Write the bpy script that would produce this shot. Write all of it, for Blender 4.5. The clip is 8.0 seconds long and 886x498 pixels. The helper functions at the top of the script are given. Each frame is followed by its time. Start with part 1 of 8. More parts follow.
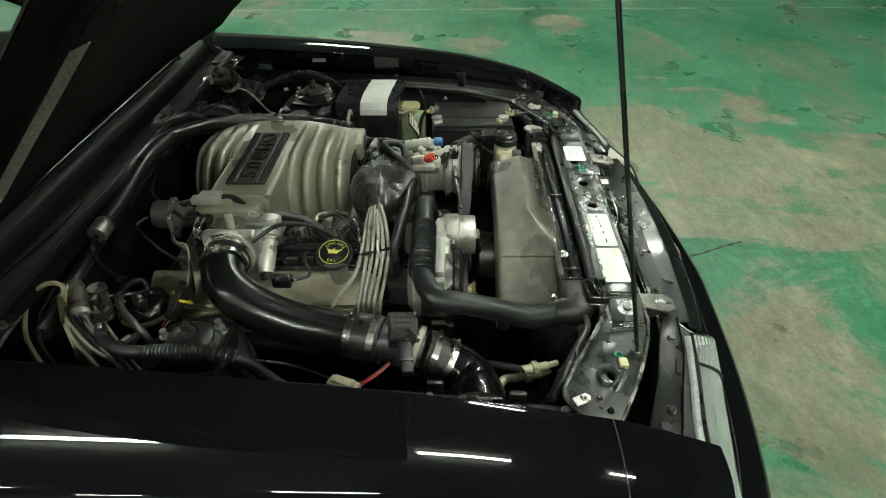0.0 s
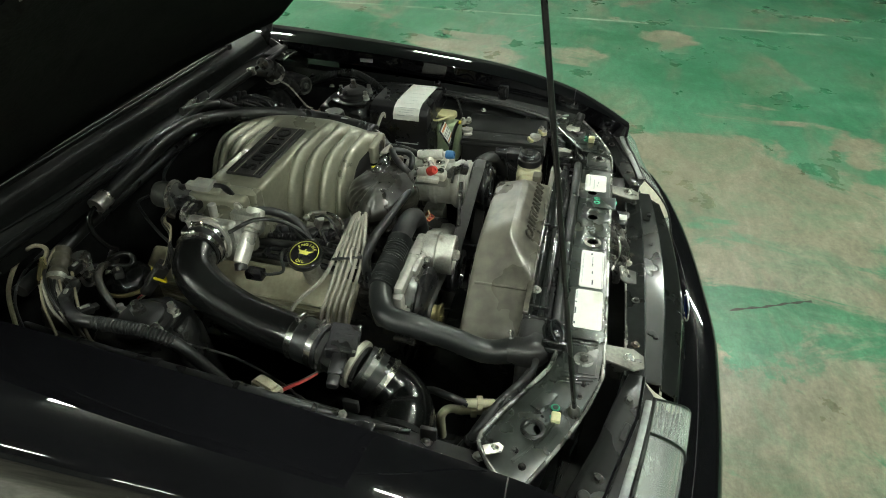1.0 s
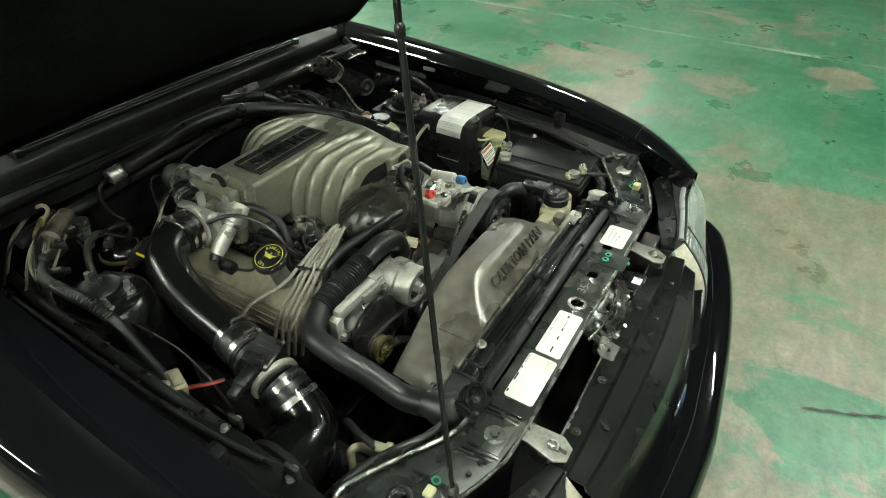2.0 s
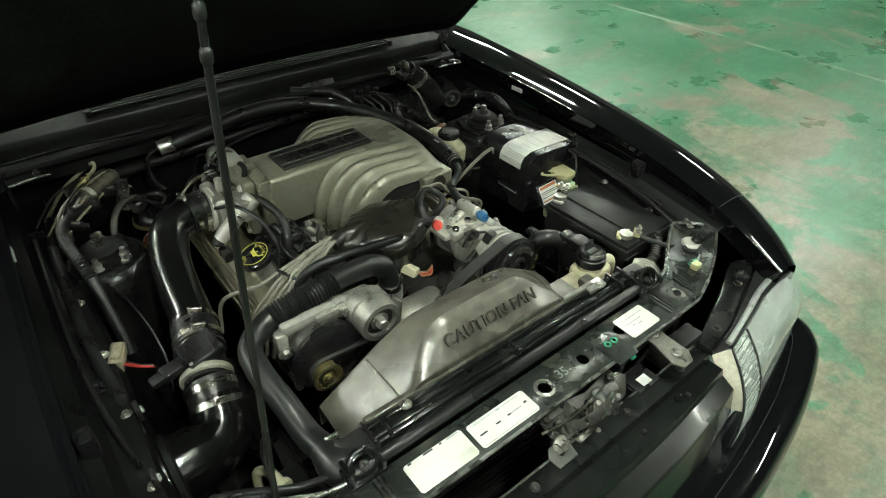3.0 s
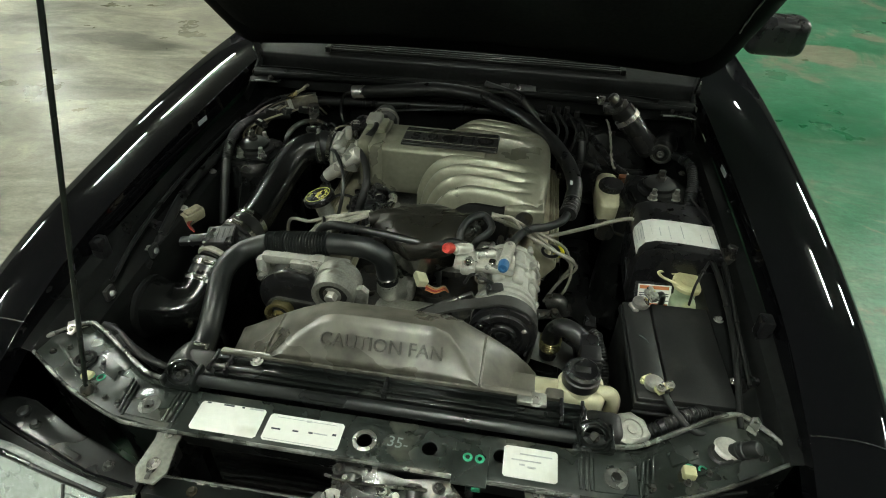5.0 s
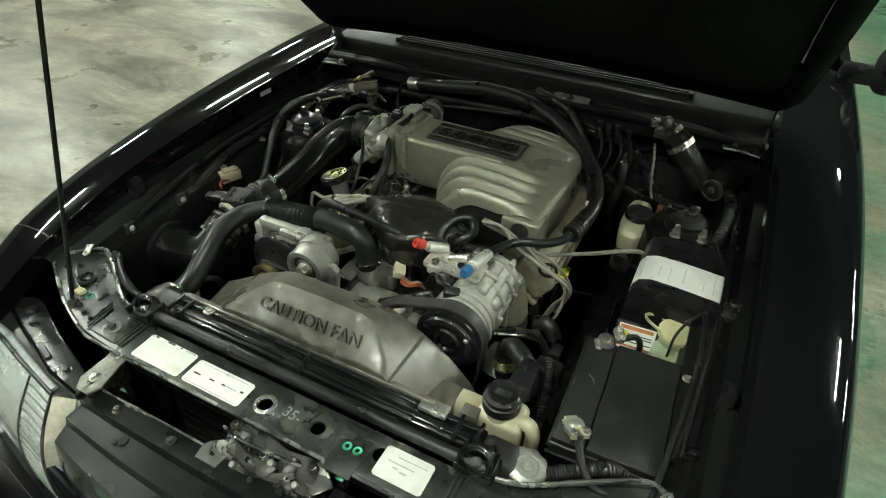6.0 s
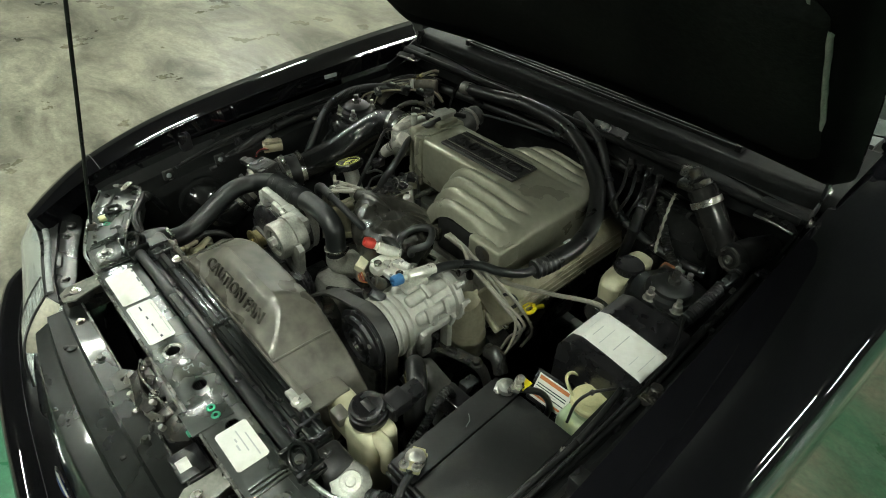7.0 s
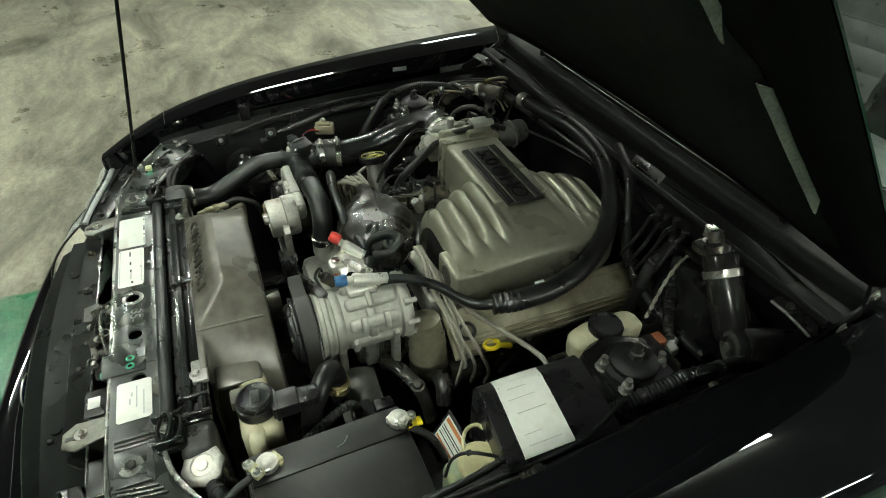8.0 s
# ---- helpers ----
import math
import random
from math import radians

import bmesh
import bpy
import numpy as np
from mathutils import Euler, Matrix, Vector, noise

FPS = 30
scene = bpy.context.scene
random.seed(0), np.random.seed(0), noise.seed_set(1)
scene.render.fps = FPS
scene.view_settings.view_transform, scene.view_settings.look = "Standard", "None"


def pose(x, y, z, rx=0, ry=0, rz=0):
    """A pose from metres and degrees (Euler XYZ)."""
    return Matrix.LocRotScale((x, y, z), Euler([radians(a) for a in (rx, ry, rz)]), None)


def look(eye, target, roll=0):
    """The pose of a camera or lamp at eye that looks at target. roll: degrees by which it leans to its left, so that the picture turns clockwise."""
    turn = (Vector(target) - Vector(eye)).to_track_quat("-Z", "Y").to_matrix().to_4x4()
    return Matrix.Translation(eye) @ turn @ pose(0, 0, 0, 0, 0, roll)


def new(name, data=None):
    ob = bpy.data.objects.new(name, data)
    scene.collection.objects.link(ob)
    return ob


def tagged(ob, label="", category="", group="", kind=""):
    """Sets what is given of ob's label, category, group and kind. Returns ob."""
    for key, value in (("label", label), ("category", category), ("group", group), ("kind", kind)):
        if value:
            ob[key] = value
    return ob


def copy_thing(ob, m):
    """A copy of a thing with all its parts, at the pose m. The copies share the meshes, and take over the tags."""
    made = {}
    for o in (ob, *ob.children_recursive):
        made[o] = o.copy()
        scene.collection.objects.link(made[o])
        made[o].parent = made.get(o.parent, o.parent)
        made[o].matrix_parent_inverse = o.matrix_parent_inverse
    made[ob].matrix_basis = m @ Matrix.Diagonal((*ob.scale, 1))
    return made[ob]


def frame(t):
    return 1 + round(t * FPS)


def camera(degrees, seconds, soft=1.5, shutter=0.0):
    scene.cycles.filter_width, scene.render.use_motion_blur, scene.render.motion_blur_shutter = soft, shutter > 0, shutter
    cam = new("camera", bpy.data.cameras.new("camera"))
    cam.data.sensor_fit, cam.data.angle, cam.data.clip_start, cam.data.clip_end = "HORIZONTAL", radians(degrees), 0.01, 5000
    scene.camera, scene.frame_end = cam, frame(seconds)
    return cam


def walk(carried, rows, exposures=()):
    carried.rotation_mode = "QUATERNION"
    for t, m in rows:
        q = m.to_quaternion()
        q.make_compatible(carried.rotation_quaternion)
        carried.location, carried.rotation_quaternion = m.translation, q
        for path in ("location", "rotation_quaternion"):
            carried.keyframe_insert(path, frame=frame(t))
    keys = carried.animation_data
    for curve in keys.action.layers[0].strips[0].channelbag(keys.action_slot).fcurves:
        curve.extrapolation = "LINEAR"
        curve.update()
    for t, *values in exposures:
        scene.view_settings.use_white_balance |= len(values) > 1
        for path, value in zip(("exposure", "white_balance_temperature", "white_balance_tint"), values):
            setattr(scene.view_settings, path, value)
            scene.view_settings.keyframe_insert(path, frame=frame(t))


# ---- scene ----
cam = camera(75.2, 8.0, soft=1.0)
PATH = [
    (0, (-1.216, 0.325, 1.609), (0.36, 0.375, 0.38), -0.8),
    (0.5, (-1.212, 0.191, 1.619), (0.35, 0.404, 0.389), -0.3),
    (1, (-1.134, 0.065, 1.621), (0.397, 0.454, 0.394), -0.2),
    (1.2, (-1.098, 0.01, 1.618), (0.411, 0.481, 0.393), -0.3),
    (2.3, (-0.816, -0.294, 1.642), (0.45, 0.65, 0.415), 0.4),
    (2.5, (-0.751, -0.327, 1.646), (0.453, 0.697, 0.421), 0.5),
    (3, (-0.564, -0.411, 1.629), (0.419, 0.827, 0.403), 0.6),
    (3.5, (-0.385, -0.489, 1.631), (0.306, 0.93, 0.403), 1.1),
    (4, (-0.211, -0.524, 1.632), (0.166, 1.009, 0.404), 1.5),
    (4.5, (-0.045, -0.532, 1.625), (0.023, 1.044, 0.396), 1.2),
    (4.7, (0.048, -0.538, 1.63), (-0.005, 1.037, 0.399), 1.4),
    (5.8, (0.461, -0.442, 1.616), (-0.161, 1.016, 0.395), 1.4),
    (6, (0.516, -0.416, 1.615), (-0.185, 0.998, 0.386), 1.3),
    (6.5, (0.708, -0.306, 1.641), (-0.225, 0.949, 0.394), 1.6),
    (7, (0.848, -0.133, 1.641), (-0.292, 0.936, 0.392), 1.7),
    (7.5, (0.931, 0.048, 1.634), (-0.376, 0.894, 0.379), 1.4),
    (8, (0.995, 0.233, 1.63), (-0.431, 0.849, 0.371), 1.5),
]
walk(cam, [(t, look(eye, target, roll)) for t, eye, target, roll in PATH], exposures=((0, 0.0), (1.2, 0.06), (2.5, 0.21), (3.0, 0.11), (3.5, -0.06), (4.0, -0.15), (4.5, -0.2), (4.7, -0.2), (5.8, -0.07), (6.5, -0.05), (8.0, -0.05)))

# ---- light ----
world = bpy.data.worlds.new("garage_dark")
world.use_nodes = True
world.node_tree.nodes["Background"].inputs[0].default_value = (0.55, 0.6, 0.55, 1)
world.node_tree.nodes["Background"].inputs[1].default_value = 0.018
scene.world = world
TUBE_POWER = 500.0


# ---- materials ----
def mat(name, base, rough=0.5, metal=0.0, var=0.25, scale=60.0, bump=0.0, bscale=300.0, coat=0.0, spread=0.12, trans=0.0, dirt=None, dirt_at=0.62, spec=0.5, coat_rough=0.04):
    """A surface whose colour, gloss and relief vary at two scales; dirt: a second colour laid on in patches."""
    m = bpy.data.materials.new(name)
    m.use_nodes = True
    t = m.node_tree
    b = t.nodes["Principled BSDF"]
    b.inputs["Metallic"].default_value = metal
    b.inputs["Specular IOR Level"].default_value = spec
    b.inputs["Coat Weight"].default_value = coat
    b.inputs["Coat Roughness"].default_value = coat_rough
    b.inputs["Transmission Weight"].default_value = trans
    co = t.nodes.new("ShaderNodeTexCoord")
    fine, wide = t.nodes.new("ShaderNodeTexNoise"), t.nodes.new("ShaderNodeTexNoise")
    fine.inputs["Scale"].default_value, fine.inputs["Detail"].default_value = scale * 4, 6
    wide.inputs["Scale"].default_value, wide.inputs["Detail"].default_value = scale * 0.35, 5
    for n in (fine, wide):
        t.links.new(co.outputs["Object"], n.inputs["Vector"])
    add = t.nodes.new("ShaderNodeMath")
    add.operation = "ADD"
    t.links.new(fine.outputs["Fac"], add.inputs[0])
    t.links.new(wide.outputs["Fac"], add.inputs[1])
    ramp = t.nodes.new("ShaderNodeMapRange")
    ramp.inputs["From Min"].default_value, ramp.inputs["From Max"].default_value = 0.7, 1.3
    ramp.inputs["To Min"].default_value, ramp.inputs["To Max"].default_value = 1 - var, 1 + var
    t.links.new(add.outputs[0], ramp.inputs["Value"])
    mul = t.nodes.new("ShaderNodeVectorMath")
    mul.operation = "SCALE"
    mul.inputs[0].default_value = base
    t.links.new(ramp.outputs[0], mul.inputs["Scale"])
    colour = mul.outputs[0]
    if dirt:
        patch = t.nodes.new("ShaderNodeTexNoise")
        patch.inputs["Scale"].default_value, patch.inputs["Detail"].default_value = scale * 0.5, 8
        t.links.new(co.outputs["Object"], patch.inputs["Vector"])
        step = t.nodes.new("ShaderNodeMapRange")
        step.inputs["From Min"].default_value, step.inputs["From Max"].default_value = dirt_at - 0.08, dirt_at + 0.06
        t.links.new(patch.outputs["Fac"], step.inputs["Value"])
        mix = t.nodes.new("ShaderNodeMix")
        mix.data_type = "RGBA"
        t.links.new(step.outputs[0], mix.inputs[0])
        t.links.new(colour, mix.inputs[6])
        mix.inputs[7].default_value = (*dirt, 1)
        colour = mix.outputs[2]
    t.links.new(colour, b.inputs["Base Color"])
    r = t.nodes.new("ShaderNodeMapRange")
    r.inputs["From Min"].default_value, r.inputs["From Max"].default_value = 0.3, 0.7
    r.inputs["To Min"].default_value, r.inputs["To Max"].default_value = max(rough - spread, 0.02), min(rough + spread, 1)
    t.links.new(wide.outputs["Fac"], r.inputs["Value"])
    t.links.new(r.outputs[0], b.inputs["Roughness"])
    if bump:
        grain = t.nodes.new("ShaderNodeTexNoise")
        grain.inputs["Scale"].default_value, grain.inputs["Detail"].default_value = bscale, 4
        t.links.new(co.outputs["Object"], grain.inputs["Vector"])
        bp = t.nodes.new("ShaderNodeBump")
        bp.inputs["Strength"].default_value, bp.inputs["Distance"].default_value = bump, 0.002
        t.links.new(grain.outputs["Fac"], bp.inputs["Height"])
        t.links.new(bp.outputs[0], b.inputs["Normal"])
    return m


def glow(name, colour, strength):
    m = bpy.data.materials.new(name)
    m.use_nodes = True
    t = m.node_tree
    e = t.nodes.new("ShaderNodeEmission")
    e.inputs[0].default_value, e.inputs[1].default_value = (*colour, 1), strength
    t.links.new(e.outputs[0], t.nodes["Material Output"].inputs[0])
    return m


PAINT = mat("black_car_paint", (0.004, 0.004, 0.005), 0.5, coat=1.0, var=0.1, spread=0.03, spec=0.0, coat_rough=0.012)
COWLBLACK = mat("black_cowl_paint", (0.0075, 0.008, 0.008), 0.48, var=0.4, scale=20, spec=0.07, bump=0.18, bscale=70, dirt=(0.014, 0.0142, 0.013), dirt_at=0.68)
LAMPWALL = mat("yellowed_lamp_plastic", (0.52, 0.5, 0.4), 0.4, var=0.2, scale=30)
RUST = mat("faded_orange_plastic", (0.2, 0.075, 0.035), 0.5, var=0.25)
TRIM = mat("grey_trim_rubber", (0.007, 0.0075, 0.0075), 0.42, spec=0.25, var=0.3, bump=0.1, bscale=200)
# Slightly grimy shroud plastic, darkened to stand in for the raised letters' shading.
LETTER = mat("grimy_shaded_letters", (0.048, 0.045, 0.037), 0.5, spec=0.3, var=0.5, scale=60, dirt=(0.1, 0.095, 0.078), dirt_at=0.6)
PADEDGE = mat("frayed_pad_edge", (0.16, 0.165, 0.145), 0.9, var=0.4, scale=60, bump=0.4, bscale=300)
BAY = mat("underhood_black_paint", (0.0085, 0.009, 0.009), 0.27, var=0.4, scale=25, bump=0.15, bscale=90, spec=0.5, dirt=(0.02, 0.0205, 0.018), dirt_at=0.72)
APRON = mat("inner_fender_black", (0.0055, 0.006, 0.006), 0.36, spec=0.16, var=0.4, scale=20, bump=0.2, bscale=60, dirt=(0.010, 0.0102, 0.0095), dirt_at=0.7)
FLANGE = mat("dull_cream_flange", (0.3, 0.295, 0.24), 0.45, var=0.25, scale=40)
UNDERHOOD = mat("flat_hood_underside", (0.004, 0.0042, 0.0042), 0.6, spec=0.04, var=0.4, scale=20, bump=0.1, bscale=60)
BRACKET = mat("dull_bracket_steel", (0.2, 0.2, 0.175), 0.42, metal=0.5, var=0.3, scale=40, bump=0.1, bscale=200, dirt=(0.1, 0.095, 0.075), dirt_at=0.62)
SCUFF = mat("rubber_scuff", (0.03, 0.034, 0.026), 0.6, var=0.5, scale=30)
BRIGHT = mat("bright_band_steel", (0.6, 0.6, 0.56), 0.2, metal=1.0, var=0.2)
BARREL = mat("grey_metal_barrel", (0.05, 0.05, 0.049), 0.24, metal=0.6, var=0.25, scale=30)
# Plain dull black; also stands in for shade in the runner opening.
DULLBLACK = mat("dull_black", (0.009, 0.009, 0.009), 0.55, var=0.4, scale=20, spec=0.25, bump=0.1, bscale=100)
# Rubbed bare edges; also colours the painted glints on the header ledge.
WORN_GLINT = mat("rubbed_edge_and_glint", (0.3, 0.305, 0.285), 0.27, metal=0.7, var=0.5, scale=40, bump=0.15, bscale=120, dirt=(0.03, 0.032, 0.03), dirt_at=0.6)
CORE = mat("core_support_paint", (0.02, 0.024, 0.0215), 0.28, spec=0.85, var=0.55, scale=22, bump=0.24, bscale=40, coat=0.1, spread=0.14, dirt=(0.07, 0.073, 0.06), dirt_at=0.64)
RUBBER = mat("black_rubber", (0.0095, 0.010, 0.010), 0.36, var=0.35, bump=0.12, bscale=200, spec=0.45, dirt=(0.026, 0.026, 0.023), dirt_at=0.7)
HOSE = mat("shiny_hose_rubber", (0.0095, 0.0108, 0.0108), 0.33, var=0.3, scale=30, spread=0.08, bump=0.06, bscale=90, spec=0.42, dirt=(0.02, 0.021, 0.0195), dirt_at=0.7)
PLASTIC = mat("black_plastic", (0.010, 0.010, 0.011), 0.3, var=0.3, bump=0.15, bscale=600)
DUSTY = mat("dusty_black_plastic", (0.015, 0.0152, 0.0152), 0.38, var=0.4, scale=40, bump=0.15, bscale=500, dirt=(0.045, 0.044, 0.04), dirt_at=0.66)
HEADER = mat("header_panel_plastic", (0.0075, 0.0088, 0.0084), 0.27, var=0.5, scale=14, bump=0.16, bscale=16, coat=0.55, coat_rough=0.06, spread=0.1, spec=0.22, dirt=(0.024, 0.026, 0.023), dirt_at=0.68)
LAMPTOP = mat("greyed_lamp_plastic", (0.3, 0.32, 0.31), 0.3, var=0.25, scale=30)
BOOT = mat("olive_black_boot_rubber", (0.013, 0.0125, 0.010), 0.24, spec=0.5, var=0.3, scale=18, bump=0.15, bscale=60, spread=0.1, dirt=(0.03, 0.029, 0.023), dirt_at=0.66)
ALLOY = mat("pale_alloy", (0.7, 0.69, 0.63), 0.36, metal=0.65, var=0.15, bump=0.2, bscale=500, dirt=(0.42, 0.4, 0.33), dirt_at=0.68)
CHALKY = mat("chalky_cast_alloy", (0.36, 0.36, 0.325), 0.48, metal=0.35, var=0.18, scale=25, bump=0.25, bscale=400, dirt=(0.2, 0.195, 0.165), dirt_at=0.66)
SHEET = mat("grey_sheet_metal", (0.085, 0.087, 0.08), 0.45, metal=0.3, var=0.3, scale=20)
BATTERY = mat("matt_battery_plastic", (0.0105, 0.011, 0.011), 0.42, spec=0.42, var=0.3, scale=30, bump=0.1, bscale=400, dirt=(0.024, 0.023, 0.02), dirt_at=0.66)
GRIME = mat("grimy_brown_pipe", (0.075, 0.068, 0.05), 0.4, var=0.45, scale=30, bump=0.2, bscale=120, dirt=(0.03, 0.028, 0.022), dirt_at=0.56)
PLAQUE = mat("satin_plaque_plastic", (0.014, 0.014, 0.014), 0.42, spec=0.5, var=0.5, scale=120, bump=0.3, bscale=900)
SHROUD = mat("weathered_shroud_plastic", (0.108, 0.102, 0.084), 0.34, metal=0.12, var=0.55, scale=9, bump=0.12, bscale=36, spec=0.7, spread=0.18, dirt=(0.165, 0.156, 0.13), dirt_at=0.62)
GLOSSPIPE = mat("gloss_black_pipe", (0.0045, 0.0048, 0.0048), 0.22, var=0.1, scale=8, coat=0.12, spread=0.05, coat_rough=0.1, bump=0.03, bscale=25, spec=0.38)
CAST = mat("cast_aluminium", (0.42, 0.42, 0.38), 0.4, metal=0.8, var=0.25, bump=0.3, bscale=500, dirt=(0.16, 0.15, 0.12), dirt_at=0.66)
MANIFOLD = mat("grey_green_manifold_paint", (0.25, 0.247, 0.19), 0.32, metal=0.45, var=0.14, scale=20, bump=0.1, bscale=500, dirt=(0.15, 0.14, 0.105), dirt_at=0.74)
COVER = mat("beige_valve_cover_paint", (0.32, 0.30, 0.215), 0.42, metal=0.1, var=0.2, scale=25, bump=0.1, bscale=500, dirt=(0.13, 0.12, 0.085), dirt_at=0.62)
STEEL = mat("bare_steel", (0.5, 0.49, 0.45), 0.28, metal=1.0, var=0.25, bump=0.05, dirt=(0.2, 0.17, 0.12), dirt_at=0.7)
ZINC = mat("bright_zinc", (0.62, 0.61, 0.57), 0.3, metal=0.9, var=0.2, dirt=(0.3, 0.28, 0.22), dirt_at=0.7)
BRASS = mat("yellow_zinc", (0.45, 0.39, 0.2), 0.3, metal=0.9, var=0.25)
DARKSTEEL = mat("dark_steel", (0.08, 0.08, 0.076), 0.3, metal=0.75, var=0.4, dirt=(0.12, 0.105, 0.08))
CREAM = mat("cream_tank_plastic", (0.5, 0.48, 0.33), 0.4, var=0.12, scale=20, dirt=(0.3, 0.27, 0.17), dirt_at=0.62)
GREENTANK = mat("green_fluid_tank", (0.28, 0.34, 0.22), 0.35, var=0.2, scale=20, dirt=(0.42, 0.4, 0.16), dirt_at=0.6)
YELLOWISH = mat("pale_yellow_plastic", (0.48, 0.46, 0.26), 0.4, var=0.12)
PAPER = mat("white_sticker", (0.72, 0.73, 0.69), 0.5, var=0.05, scale=30, dirt=(0.55, 0.55, 0.48), dirt_at=0.68)
INK = mat("dark_ink", (0.03, 0.035, 0.05), 0.6, var=0.2)
PALEINK = mat("faded_ink", (0.42, 0.44, 0.44), 0.6, var=0.2)
ORANGE = mat("orange_print", (0.5, 0.16, 0.05), 0.5, var=0.15)
RED = mat("red_cap_plastic", (0.5, 0.045, 0.03), 0.45, var=0.15)
BLUE = mat("blue_cap_plastic", (0.03, 0.13, 0.3), 0.4, var=0.15)
YELLOW = mat("yellow_print", (0.65, 0.62, 0.12), 0.5, var=0.08)
YELLOWP = mat("yellow_dipstick_plastic", (0.7, 0.55, 0.02), 0.4, var=0.1)
GREEN = mat("green_paint_mark", (0.03, 0.3, 0.17), 0.5, var=0.4, scale=60)
CHALK = mat("chalk_mark", (0.17, 0.19, 0.19), 0.8, var=0.4, scale=90)
WIRE = mat("grey_ignition_wire", (0.25, 0.24, 0.2), 0.4, var=0.25, dirt=(0.11, 0.1, 0.08), dirt_at=0.66)
TANWIRE = mat("tan_wire", (0.27, 0.245, 0.17), 0.5, var=0.25)
REDWIRE = mat("red_wire", (0.35, 0.03, 0.025), 0.45)
ORANGEWIRE = mat("orange_wire", (0.45, 0.16, 0.05), 0.45)
LENS = mat("headlamp_lens", (0.86, 0.9, 0.88), 0.05, var=0.04, trans=0.88, spread=0.03)
REFLECTOR = mat("lamp_reflector", (0.82, 0.85, 0.83), 0.22, metal=0.8, var=0.3, scale=25, bump=0.4, bscale=90)
PAD = mat("hood_insulation", (0.011, 0.0115, 0.011), 0.9, spec=0.1, var=0.5, scale=25, bump=0.5, bscale=250)
SEATING = mat("black_leather", (0.05, 0.054, 0.052), 0.36, var=0.3, bump=0.3, bscale=300)
GLASS = mat("windscreen_glass", (0.9, 0.95, 0.93), 0.03, var=0.02, trans=1.0, spread=0.01)
BLUEBADGE = mat("blue_enamel", (0.012, 0.03, 0.16), 0.25, coat=0.5)
WALLPAINT = mat("garage_wall_paint", (0.1, 0.105, 0.095), 0.7, var=0.2, scale=3, bump=0.2, bscale=60)
CEIL = mat("garage_ceiling_concrete", (0.08, 0.082, 0.076), 0.8, var=0.25, scale=3, bump=0.3, bscale=40)
TUBE = glow("tube_light", (0.93, 1.0, 0.86), TUBE_POWER)
GLOBE = glow("globe_light", (0.95, 1.0, 0.9), 60.0)
LAMPBODY = mat("lamp_enamel", (0.7, 0.72, 0.68), 0.4, var=0.05)


